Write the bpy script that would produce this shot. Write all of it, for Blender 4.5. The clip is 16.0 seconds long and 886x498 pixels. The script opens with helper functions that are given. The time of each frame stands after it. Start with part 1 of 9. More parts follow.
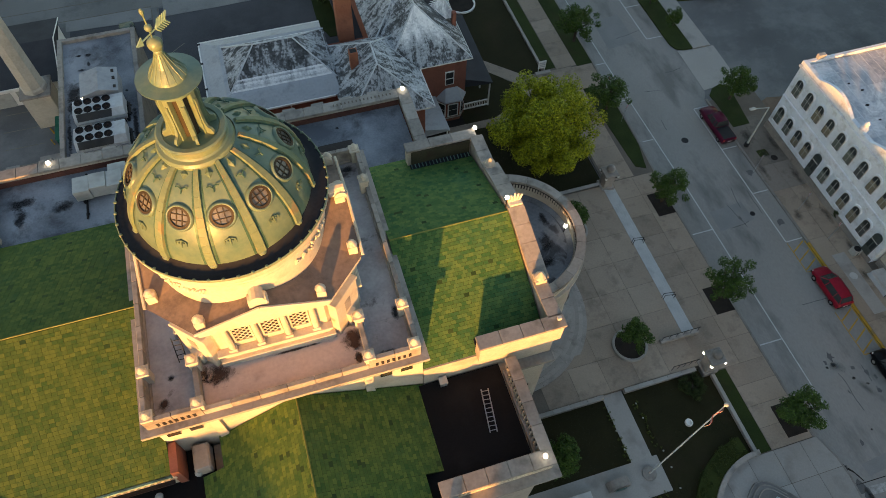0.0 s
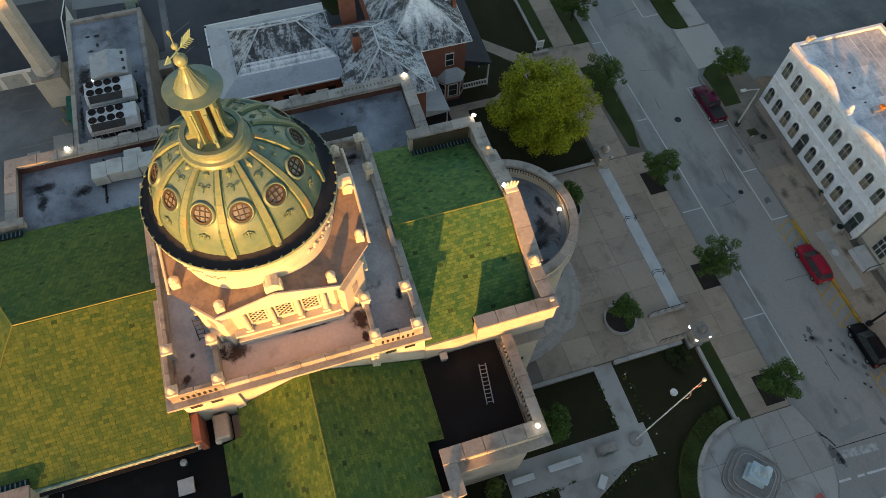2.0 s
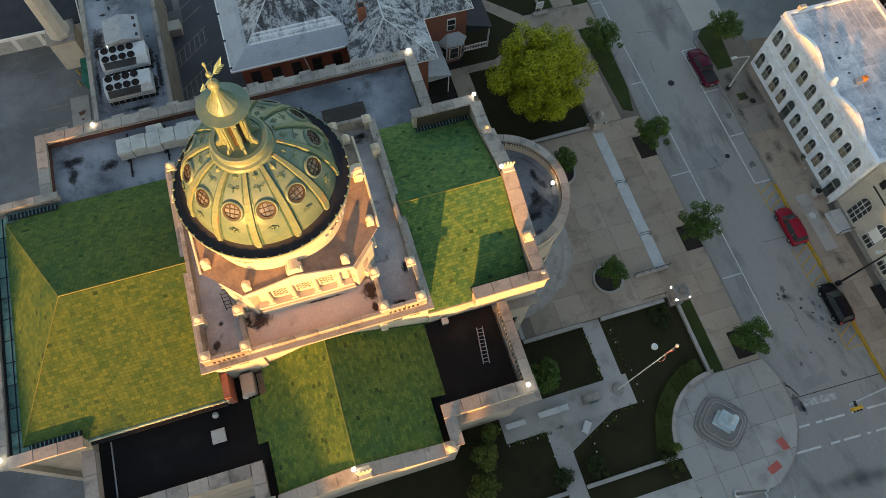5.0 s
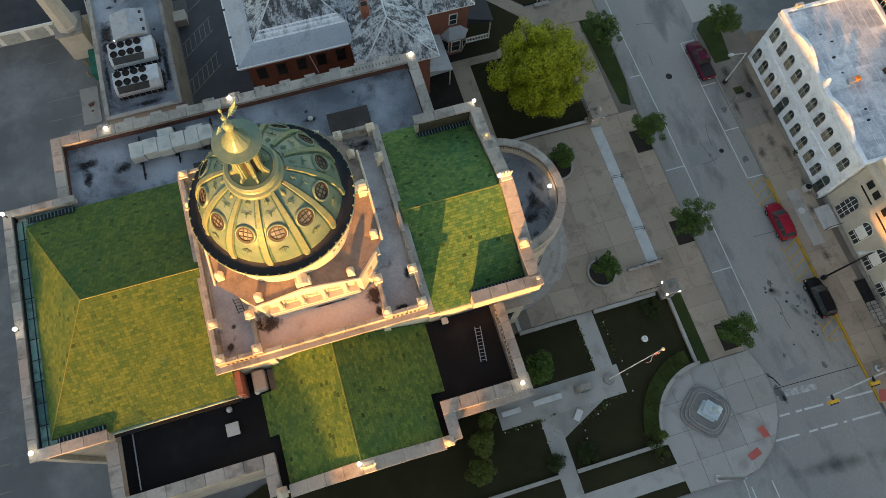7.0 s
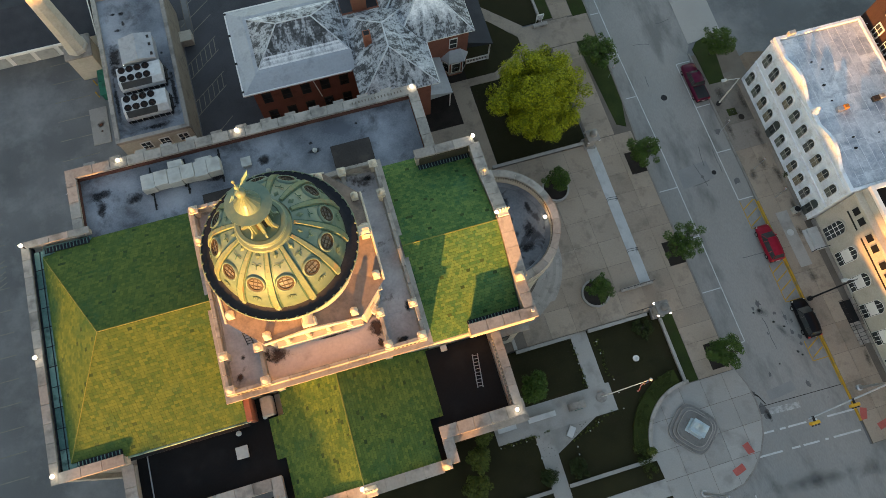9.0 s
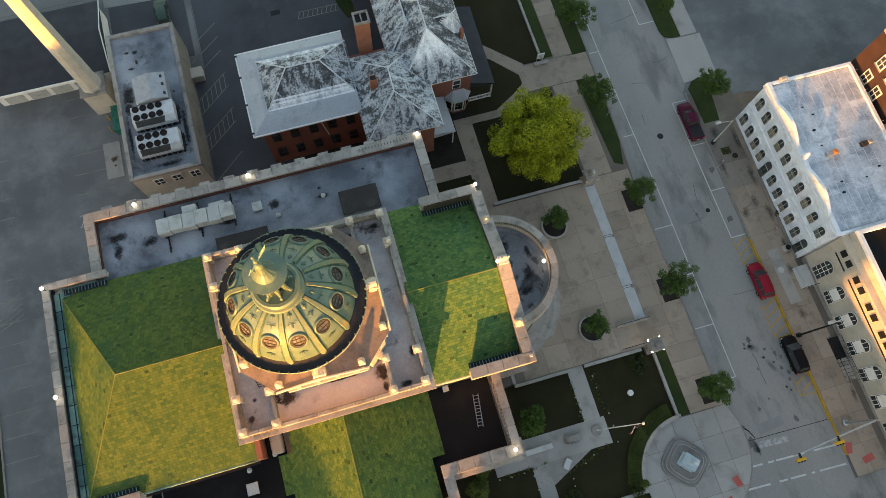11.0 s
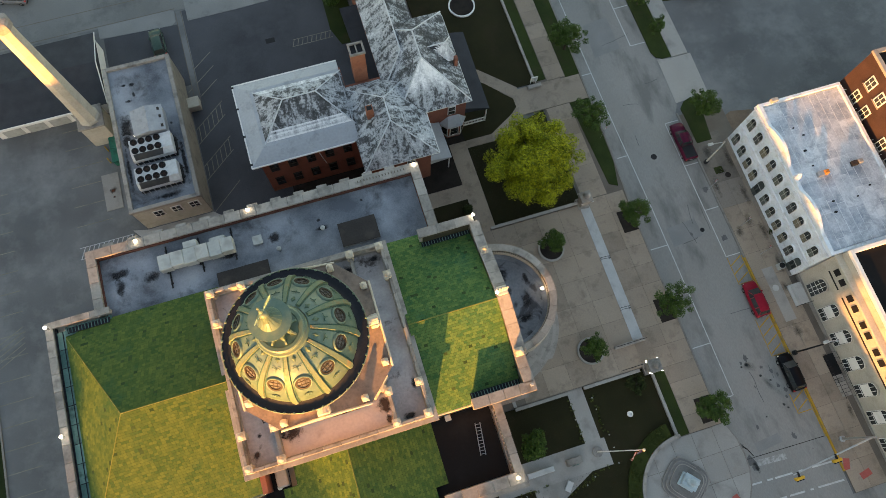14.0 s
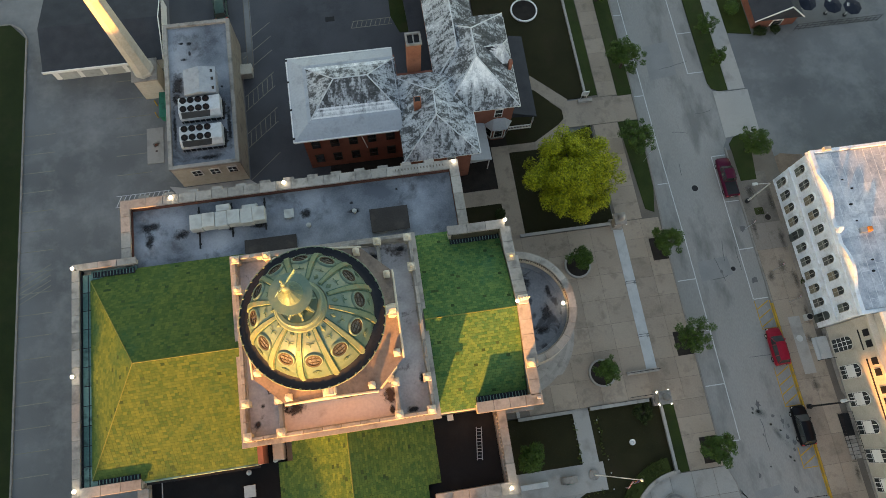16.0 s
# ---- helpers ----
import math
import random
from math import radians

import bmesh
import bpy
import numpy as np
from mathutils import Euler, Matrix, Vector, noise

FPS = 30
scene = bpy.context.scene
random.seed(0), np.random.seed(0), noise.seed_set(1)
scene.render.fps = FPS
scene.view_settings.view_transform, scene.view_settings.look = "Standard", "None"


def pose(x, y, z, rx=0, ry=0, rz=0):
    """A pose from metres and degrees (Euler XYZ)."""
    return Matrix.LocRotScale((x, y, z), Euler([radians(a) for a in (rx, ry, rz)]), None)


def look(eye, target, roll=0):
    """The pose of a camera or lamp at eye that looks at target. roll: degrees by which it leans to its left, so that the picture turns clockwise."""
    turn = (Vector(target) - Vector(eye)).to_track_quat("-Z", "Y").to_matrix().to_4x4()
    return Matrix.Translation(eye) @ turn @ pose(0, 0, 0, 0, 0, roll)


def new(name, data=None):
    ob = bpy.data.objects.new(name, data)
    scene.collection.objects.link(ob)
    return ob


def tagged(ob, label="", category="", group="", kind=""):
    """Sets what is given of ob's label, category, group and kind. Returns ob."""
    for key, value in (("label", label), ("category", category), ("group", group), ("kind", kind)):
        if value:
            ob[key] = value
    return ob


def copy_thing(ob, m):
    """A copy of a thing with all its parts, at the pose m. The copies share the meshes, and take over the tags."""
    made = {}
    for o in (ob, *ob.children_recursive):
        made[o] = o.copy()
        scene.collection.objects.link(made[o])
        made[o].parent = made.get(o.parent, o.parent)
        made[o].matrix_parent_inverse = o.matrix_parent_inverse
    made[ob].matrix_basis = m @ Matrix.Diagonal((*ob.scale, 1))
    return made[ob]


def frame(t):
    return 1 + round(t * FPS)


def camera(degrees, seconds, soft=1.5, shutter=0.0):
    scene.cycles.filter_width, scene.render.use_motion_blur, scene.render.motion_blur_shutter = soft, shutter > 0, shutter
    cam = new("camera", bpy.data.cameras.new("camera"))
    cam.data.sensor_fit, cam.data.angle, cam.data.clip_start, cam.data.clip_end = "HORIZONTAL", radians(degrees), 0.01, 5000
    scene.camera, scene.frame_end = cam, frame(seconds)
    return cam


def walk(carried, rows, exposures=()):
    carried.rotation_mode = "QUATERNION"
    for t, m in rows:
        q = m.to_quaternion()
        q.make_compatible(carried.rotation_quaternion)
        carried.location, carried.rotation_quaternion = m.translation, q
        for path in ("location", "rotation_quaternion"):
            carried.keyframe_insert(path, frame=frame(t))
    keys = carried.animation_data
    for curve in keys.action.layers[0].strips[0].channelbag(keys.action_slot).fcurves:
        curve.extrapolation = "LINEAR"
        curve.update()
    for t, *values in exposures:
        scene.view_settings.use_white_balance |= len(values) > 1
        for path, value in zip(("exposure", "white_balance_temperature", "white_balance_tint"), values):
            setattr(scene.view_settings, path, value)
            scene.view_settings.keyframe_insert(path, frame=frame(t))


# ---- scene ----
cam = camera(65.4, 16.0, soft=0.85)
EXPOSURES = [(0.0, 1.56, 6850, 13), (4.0, 1.79, 7000, 13.5), (9.0, 2.07, 7350, 14.5), (16.0, 2.2, 7600, 15.5)]
PATH = [
    (0, (1.091, 1.359, 61.022), (1.436, 2.349, 59.319), 2.3),
    (0.5, (1.005, 1.402, 61.777), (1.352, 2.393, 60.075), 2.4),
    (1, (0.932, 1.38, 62.583), (1.279, 2.365, 60.877), 2.5),
    (1.5, (0.951, 1.304, 63.62), (1.285, 2.251, 61.89), 2.5),
    (2, (0.893, 1.21, 64.629), (1.212, 2.108, 62.871), 2.6),
    (2.5, (0.824, 1.249, 65.647), (1.132, 2.106, 63.866), 2.9),
    (3, (0.806, 1.289, 66.683), (1.105, 2.119, 64.888), 2.9),
    (3.5, (0.835, 1.48, 67.705), (1.126, 2.282, 65.897), 3.1),
    (4, (0.815, 1.768, 68.719), (1.099, 2.54, 66.895), 3.3),
    (6.5, (1.661, 4.6, 73.951), (1.895, 5.224, 72.065), 3.9),
    (7, (1.872, 5.418, 74.963), (2.098, 6.015, 73.068), 4.2),
    (7.5, (2.207, 6.28, 76.006), (2.425, 6.852, 74.102), 4.2),
    (8, (2.44, 7.113, 76.968), (2.653, 7.67, 75.059), 4.4),
    (8.5, (2.744, 8.006, 78.002), (2.954, 8.555, 76.09), 4.5),
    (9, (2.987, 8.952, 79.014), (3.195, 9.496, 77.1), 4.6),
    (9.5, (3.186, 9.96, 80.034), (3.394, 10.497, 78.118), 4.9),
    (10, (3.344, 10.85, 81.022), (3.553, 11.385, 79.107), 5.1),
    (12.5, (3.766, 14.594, 84.816), (3.972, 15.136, 82.902), 5.4),
    (13, (3.81, 14.97, 84.824), (4.017, 15.514, 82.91), 5.4),
    (13.5, (3.846, 15.089, 84.753), (4.059, 15.63, 82.84), 5.5),
    (14, (3.823, 14.98, 84.627), (4.047, 15.521, 82.715), 5.4),
    (14.5, (3.823, 15.04, 84.53), (4.055, 15.575, 82.617), 5.5),
    (15, (3.786, 14.97, 84.492), (4.003, 15.511, 82.579), 5.7),
    (15.5, (3.719, 15.041, 84.481), (3.902, 15.588, 82.567), 6.4),
    (16, (3.614, 15.067, 84.5), (3.767, 15.62, 82.584), 7.1),
]
walk(cam, [(t, look(eye, target, roll)) for t, eye, target, roll in PATH], EXPOSURES)

# world and sun: a low warm sun from the south-west under a pale evening sky
SUN_AZ, SUN_EL = math.radians(206), math.radians(5.5)
SUN_DIR = Vector((math.sin(SUN_AZ) * math.cos(SUN_EL), math.cos(SUN_AZ) * math.cos(SUN_EL), math.sin(SUN_EL)))
world = bpy.data.worlds.new("evening_sky")
scene.world = world
world.use_nodes = True
sky = world.node_tree.nodes.new("ShaderNodeTexSky")
sky.sky_type, sky.sun_disc = "NISHITA", False
sky.sun_elevation, sky.sun_rotation = SUN_EL, SUN_AZ
sky.air_density, sky.dust_density, sky.ozone_density = 1.0, 0.6, 1.0
world.node_tree.links.new(sky.outputs[0], world.node_tree.nodes["Background"].inputs[0])
world.node_tree.nodes["Background"].inputs[1].default_value = 0.15
sun = new("sun", bpy.data.lights.new("sun", "SUN"))
sun.data.energy, sun.data.angle, sun.data.color = 4.8, math.radians(0.8), (1.0, 0.435, 0.1)
sun.matrix_world = look(SUN_DIR * 200, (0, 0, 0))


# ---- makers ----
GRADE = 0.025


def gz(y):
    """The height of the ground, which falls gently to the north."""
    return -GRADE * (y - 31)


def thing(name, x, y, z, label, category, group="", kind=""):
    ob = new(name)
    ob.location = (x, y, z)
    ob.empty_display_size = 0.3
    return tagged(ob, label, category, group, kind)


def part(name, bm, material, parent=None, label="", slope=False, smooth=False):
    """One mesh object; bm in the coordinates of the world, laid on the falling ground where slope is set."""
    shift = Vector()
    up = parent
    while up:
        shift += up.location
        up = up.parent
    if slope:
        for v in bm.verts:
            v.co.z += gz(v.co.y)
    if shift.length:
        bmesh.ops.translate(bm, verts=bm.verts, vec=-shift)
    if smooth:
        for f in bm.faces:
            f.smooth = True
    me = bpy.data.meshes.new(name)
    bm.to_mesh(me)
    bm.free()
    me.materials.append(material)
    ob = new(name, me)
    if parent:
        ob.parent = parent
    if label:
        ob["label"] = label
    return ob


def setting(name, bm, material, label, category, slope=False, kind="structure"):
    return tagged(part(name, bm, material, slope=slope), label, category, kind=kind)


def box(bm, x0, x1, y0, y1, z0, z1, bevel=0.0):
    r = bmesh.ops.create_cube(bm, size=1)
    for v in r["verts"]:
        v.co = Vector(((x0 + x1) / 2 + v.co.x * (x1 - x0), (y0 + y1) / 2 + v.co.y * (y1 - y0), (z0 + z1) / 2 + v.co.z * (z1 - z0)))
    if bevel:
        edges = list({e for v in r["verts"] for e in v.link_edges})
        bmesh.ops.bevel(bm, geom=edges, offset=bevel, segments=1, affect="EDGES")
    return r["verts"]


def boxes(*dims, bevel=0.0):
    bm = bmesh.new()
    for d in dims:
        box(bm, *d, bevel=bevel)
    return bm


def prism(bm, poly, z0, z1):
    """A plan outline raised from z0 to z1; both may be functions of x and y."""
    lo = z0 if callable(z0) else lambda x, y: z0
    hi = z1 if callable(z1) else lambda x, y: z1
    a = [bm.verts.new((x, y, lo(x, y))) for x, y in poly]
    b = [bm.verts.new((x, y, hi(x, y))) for x, y in poly]
    n = len(poly)
    bm.faces.new(list(reversed(a)))
    bm.faces.new(b)
    for i in range(n):
        bm.faces.new((a[i], a[(i + 1) % n], b[(i + 1) % n], b[i]))
    bmesh.ops.recalc_face_normals(bm, faces=bm.faces)
    return a + b


def slab(poly, z0, z1):
    bm = bmesh.new()
    prism(bm, poly, z0, z1)
    return bm


def rect(x0, x1, y0, y1):
    return [(x0, y0), (x1, y0), (x1, y1), (x0, y1)]


def ring_points(cx, cy, r, a0, a1, n):
    return [(cx + r * math.cos(math.radians(a0 + (a1 - a0) * i / n)), cy + r * math.sin(math.radians(a0 + (a1 - a0) * i / n))) for i in range(n + 1)]


def arc_band(cx, cy, r0, r1, a0, a1, n=32):
    return ring_points(cx, cy, r1, a0, a1, n) + ring_points(cx, cy, r0, a1, a0, n)


def disc(cx, cy, r, n=40):
    return ring_points(cx, cy, r, 0, 360, n)[:-1]


def lathe(bm, profile, cx=0, cy=0, n=48, a0=0.0, a1=360.0):
    """Turns a profile of (radius, height) round the upright through cx, cy."""
    full = a1 - a0 >= 360
    m = n if full else n + 1
    rows = []
    for r, z in profile:
        if r < 1e-6:
            rows.append([bm.verts.new((cx, cy, z))])
        else:
            rows.append([bm.verts.new((cx + r * math.cos(math.radians(a0 + (a1 - a0) * i / n)), cy + r * math.sin(math.radians(a0 + (a1 - a0) * i / n)), z)) for i in range(m)])
    for p, q in zip(rows, rows[1:]):
        for i in range(n):
            j = (i + 1) % m
            if len(p) == 1 and len(q) == 1:
                continue
            if len(p) == 1:
                bm.faces.new((p[0], q[j], q[i]))
            elif len(q) == 1:
                bm.faces.new((p[i], p[j], q[0]))
            else:
                bm.faces.new((p[i], p[j], q[j], q[i]))
    bmesh.ops.recalc_face_normals(bm, faces=bm.faces)
    return bm


def turned(profile, cx=0, cy=0, n=24):
    return lathe(bmesh.new(), profile, cx, cy, n)


def tube(bm, a, b, r, n=8, r1=None):
    """A round bar from a to b."""
    a, b = Vector(a), Vector(b)
    q = (b - a).to_track_quat("Z", "Y").to_matrix()
    e = [[bm.verts.new(p + q @ Vector((rr * math.cos(2 * math.pi * i / n), rr * math.sin(2 * math.pi * i / n), 0))) for i in range(n)] for p, rr in ((a, r), (b, r if r1 is None else r1))]
    for i in range(n):
        bm.faces.new((e[0][i], e[0][(i + 1) % n], e[1][(i + 1) % n], e[1][i]))
    bm.faces.new(list(reversed(e[0])))
    bm.faces.new(e[1])
    return bm


def ball(bm, x, y, z, r, n=12, squash=1.0):
    lathe(bm, [(r * math.sin(math.pi * k / 8), z - squash * r * math.cos(math.pi * k / 8)) for k in range(9)], x, y, n)
    return bm


def moved(bm, m):
    bmesh.ops.transform(bm, matrix=m, verts=bm.verts)
    return bm


# ---- materials ----
def surface(name, dark, light, rough=0.8, grain=6.0, patch=0.35, bump=0.15, metal=0.0, island=0.0, stain=None, stain_size=0.8, stain_amount=0.5, objects=0.0, stretch=(1, 1, 1), coat=0.0, edge=(0.52, 0.68), warp=0.0, ragged=0.5, span=(0.28, 0.72), fine_share=0.45, sheen=None):
    """A paintwork, stone or soil surface: two sizes of mottling between two colours, stains, relief, and pieces that differ."""
    m = bpy.data.materials.new(name)
    m.use_nodes = True
    t = m.node_tree
    n, link = t.nodes, t.links
    b = n["Principled BSDF"]
    geo = n.new("ShaderNodeNewGeometry")
    mapping = n.new("ShaderNodeMapping")
    mapping.inputs["Scale"].default_value = stretch
    link.new(geo.outputs["Position"], mapping.inputs[0])

    def cloud(scale, detail=4.0):
        x = n.new("ShaderNodeTexNoise")
        x.inputs["Scale"].default_value, x.inputs["Detail"].default_value = scale, detail
        link.new(mapping.outputs[0], x.inputs["Vector"])
        return x.outputs["Fac"]

    def sum_of(a, wa, c, wc):
        x = n.new("ShaderNodeMath")
        x.operation = "MULTIPLY"
        link.new(a, x.inputs[0])
        x.inputs[1].default_value = wa
        y = n.new("ShaderNodeMath")
        y.operation = "MULTIPLY_ADD"
        link.new(c, y.inputs[0])
        y.inputs[1].default_value = wc
        link.new(x.outputs[0], y.inputs[2])
        return y.outputs[0]

    fine, wide = cloud(grain), cloud(patch)
    left = 1.0 - island - objects
    fac = sum_of(fine, fine_share * left, wide, (1.0 - fine_share) * left)
    if island:
        fac = sum_of(fac, 1.0, geo.outputs["Random Per Island"], island)
    if objects:
        fac = sum_of(fac, 1.0, n.new("ShaderNodeObjectInfo").outputs["Random"], objects)
    ramp = n.new("ShaderNodeValToRGB")
    ramp.color_ramp.elements[0].position, ramp.color_ramp.elements[1].position = span
    ramp.color_ramp.elements[0].color, ramp.color_ramp.elements[1].color = (*dark, 1), (*light, 1)
    link.new(fac, ramp.inputs[0])
    colour = ramp.outputs[0]
    if stain:
        spots = n.new("ShaderNodeValToRGB")
        spots.color_ramp.elements[0].position, spots.color_ramp.elements[1].position = edge
        spots.color_ramp.elements[0].color = (0, 0, 0, 1)
        spots.color_ramp.elements[1].color = (stain_amount, stain_amount, stain_amount, 1)
        spot_cloud = cloud(stain_size, 8.0)
        spot_cloud.node.inputs["Distortion"].default_value = warp
        spot_cloud.node.inputs["Roughness"].default_value = ragged
        link.new(spot_cloud, spots.inputs[0])
        mix = n.new("ShaderNodeMix")
        mix.data_type = "RGBA"
        link.new(spots.outputs[0], mix.inputs[0])
        link.new(colour, mix.inputs[6])
        mix.inputs[7].default_value = (*stain, 1)
        colour = mix.outputs[2]
    link.new(colour, b.inputs["Base Color"])
    b.inputs["Roughness"].default_value, b.inputs["Metallic"].default_value = rough, metal
    b.inputs["Specular IOR Level"].default_value = sheen if sheen else 0.5 if rough < 0.45 else 0.2
    b.inputs["Coat Weight"].default_value = coat
    b.inputs["Coat Roughness"].default_value = 0.08
    if bump:
        h = n.new("ShaderNodeBump")
        h.inputs["Strength"].default_value, h.inputs["Distance"].default_value = bump, 0.03
        link.new(fine, h.inputs["Height"])
        link.new(h.outputs[0], b.inputs["Normal"])
    return m


def glow(name, colour, strength):
    m = bpy.data.materials.new(name)
    m.use_nodes = True
    b = m.node_tree.nodes["Principled BSDF"]
    b.inputs["Base Color"].default_value = (0.8, 0.8, 0.78, 1)
    b.inputs["Emission Color"].default_value, b.inputs["Emission Strength"].default_value = (*colour, 1), strength
    return m


LIMESTONE = surface("limestone", (0.34, 0.3, 0.25), (0.5, 0.45, 0.38), 0.85, 5, 0.4, 0.25, stain=(0.22, 0.20, 0.17), stain_size=0.5, stain_amount=0.45)
COPING = surface("coping_stone", (0.2, 0.185, 0.17), (0.36, 0.33, 0.3), 0.85, 4, 0.5, 0.25, objects=0.3, stain=(0.10, 0.092, 0.085), stain_size=0.8, stain_amount=0.65)
CREAM = surface("cream_painted_stone", (0.41, 0.375, 0.31), (0.57, 0.52, 0.44), 0.75, 6, 0.5, 0.15, stain=(0.31, 0.26, 0.2), stain_size=0.8, stain_amount=0.35)
PAVING = surface("plaza_concrete", (0.225, 0.182, 0.145), (0.355, 0.288, 0.229), 0.9, 7, 0.25, 0.2, objects=0.22, stain=(0.12, 0.1, 0.083), stain_size=0.6, stain_amount=0.5, ragged=0.65)
WALKWAY = surface("pale_concrete", (0.25, 0.24, 0.225), (0.36, 0.345, 0.325), 0.9, 7, 0.25, 0.2, objects=0.3, stain=(0.15, 0.14, 0.13), stain_size=0.5, stain_amount=0.5)
GRANITE = surface("pale_granite", (0.36, 0.37, 0.37), (0.50, 0.50, 0.50), 0.7, 14, 0.5, 0.1, stain=(0.25, 0.25, 0.24), stain_amount=0.4)
ASPHALT = surface("street_asphalt", (0.19, 0.186, 0.178), (0.285, 0.278, 0.266), 0.9, 9, 0.12, 0.3, stain=(0.095, 0.094, 0.092), stain_size=0.35, stain_amount=0.6, stretch=(1, 0.35, 1), ragged=0.6)
LOT = surface("parking_lot_asphalt", (0.09, 0.092, 0.094), (0.172, 0.174, 0.176), 0.9, 14, 0.1, 0.3, stain=(0.25, 0.25, 0.247), stain_size=0.13, stain_amount=0.55, edge=(0.47, 0.66), ragged=0.72, fine_share=0.25)
GRASS = surface("lawn_grass", (0.0145, 0.0135, 0.0055), (0.028, 0.0265, 0.0095), 0.95, 12, 0.4, 0.6, stain=(0.034, 0.025, 0.014), stain_size=0.25, stain_amount=0.6, ragged=0.65)
MULCH = surface("dark_mulch", (0.012, 0.010, 0.009), (0.035, 0.028, 0.024), 0.95, 14, 1.0, 0.6)
TILE = surface("green_roof_tile", (0.033, 0.076, 0.021), (0.096, 0.131, 0.03), 0.7, 5, 0.8, 0.15, island=0.32, stain=(0.017, 0.074, 0.036), stain_size=0.3, stain_amount=0.5, ragged=0.7, sheen=0.12)
TILE_EAST = surface("emerald_roof_tile", (0.032, 0.102, 0.034), (0.106, 0.174, 0.05), 0.7, 5, 0.8, 0.15, island=0.38, stain=(0.02, 0.105, 0.062), stain_size=0.35, stain_amount=0.5, ragged=0.7, sheen=0.12)
TILE_SOUTH = surface("mossy_roof_tile", (0.035, 0.088, 0.024), (0.11, 0.157, 0.035), 0.7, 5, 0.8, 0.15, island=0.34, stain=(0.02, 0.086, 0.04), stain_size=0.35, stain_amount=0.5, ragged=0.7, sheen=0.12)
TILE_DARK = surface("dark_roof_tile", (0.018, 0.045, 0.014), (0.042, 0.075, 0.024), 0.8, 5, 0.8, 0.15, island=0.4)
UNDERLAY = surface("dark_roof_underlay", (0.024, 0.046, 0.012), (0.044, 0.068, 0.018), 0.9, 5, 0.8, 0.1)
KERBSTONE = surface("worn_kerb_concrete", (0.17, 0.157, 0.143), (0.27, 0.25, 0.228), 0.9, 7, 0.4, 0.2, stain=(0.1, 0.094, 0.088), stain_size=0.9, stain_amount=0.6, ragged=0.7)
LANE = surface("lane_asphalt", (0.13, 0.131, 0.129), (0.2, 0.2, 0.195), 0.9, 9, 0.15, 0.3, stain=(0.09, 0.092, 0.094), stain_size=0.2, stain_amount=0.6, ragged=0.7)
OLDCONCRETE = surface("worn_apron_concrete", (0.17, 0.172, 0.172), (0.25, 0.25, 0.247), 0.9, 7, 0.25, 0.2, stain=(0.1, 0.1, 0.1), stain_size=0.4, stain_amount=0.6, ragged=0.7)
JOINT = surface("dark_joint_and_riser_shade", (0.11, 0.094, 0.079), (0.165, 0.14, 0.118), 0.95, 8, 0.6, 0.2)
TILE_SINGLE = surface("green_roof_tile_single", (0.033, 0.076, 0.021), (0.096, 0.131, 0.03), 0.7, 5, 0.8, 0.15, objects=0.32, stain=(0.017, 0.074, 0.036), stain_size=0.3, stain_amount=0.5, ragged=0.7, sheen=0.12)
MEMBRANE = surface("grey_roof_membrane", (0.1, 0.112, 0.135), (0.31, 0.335, 0.375), 0.7, 7, 0.22, 0.08, stain=(0.035, 0.035, 0.04), stain_size=0.3, stain_amount=0.7, edge=(0.55, 0.69), warp=0.4, ragged=0.68, span=(0.35, 0.66), fine_share=0.16)
LEAD = surface("weathered_lead_roof", (0.26, 0.25, 0.257), (0.43, 0.41, 0.418), 0.6, 4, 0.5, 0.15, stain=(0.045, 0.034, 0.032), stain_size=0.42, stain_amount=0.9, edge=(0.57, 0.66), warp=0.3, ragged=0.64, span=(0.34, 0.66), fine_share=0.25)
REDLEAD = surface("rust_stained_deck", (0.42, 0.35, 0.325), (0.6, 0.5, 0.46), 0.7, 4, 0.4, 0.15, stain=(0.16, 0.1, 0.085), stain_size=0.5, stain_amount=0.6, edge=(0.6, 0.75), ragged=0.62)
BROWNTIN = surface("brown_sheet_roof", (0.135, 0.106, 0.092), (0.23, 0.178, 0.152), 0.6, 4, 0.5, 0.12, stain=(0.075, 0.062, 0.056), stain_size=0.6, stain_amount=0.65, edge=(0.48, 0.64), ragged=0.68)
TAR = surface("black_tar_roof", (0.003, 0.003, 0.0035), (0.008, 0.008, 0.009), 0.85, 6, 0.3, 0.2, stain=(0.018, 0.018, 0.019), stain_size=0.4, stain_amount=0.4)
BRICK = surface("red_brick", (0.15, 0.058, 0.041), (0.27, 0.108, 0.075), 0.9, 9, 0.6, 0.3, island=0.35, stain=(0.10, 0.045, 0.033), stain_size=0.8, stain_amount=0.45, ragged=0.65)
PATINA = surface("green_copper_gutter", (0.045, 0.11, 0.105), (0.16, 0.28, 0.25), 0.5, 5, 0.6, 0.15, metal=0.2, objects=0.35, stain=(0.015, 0.03, 0.03), stain_size=1.2, stain_amount=0.7)
DOME = surface("pale_green_dome_paint", (0.062, 0.118, 0.1), (0.145, 0.198, 0.136), 0.36, 3, 0.6, 0.15, stain=(0.05, 0.12, 0.1), stain_size=0.9, stain_amount=0.6, ragged=0.7)
DOMERIB = surface("pale_green_dome_rib", (0.088, 0.142, 0.104), (0.168, 0.216, 0.132), 0.38, 4, 0.8, 0.15, stain=(0.17, 0.15, 0.085), stain_size=1.1, stain_amount=0.45, ragged=0.65)
GUTTER = surface("black_gutter", (0.009, 0.01, 0.014), (0.022, 0.024, 0.031), 0.75, 5, 0.7, 0.1)
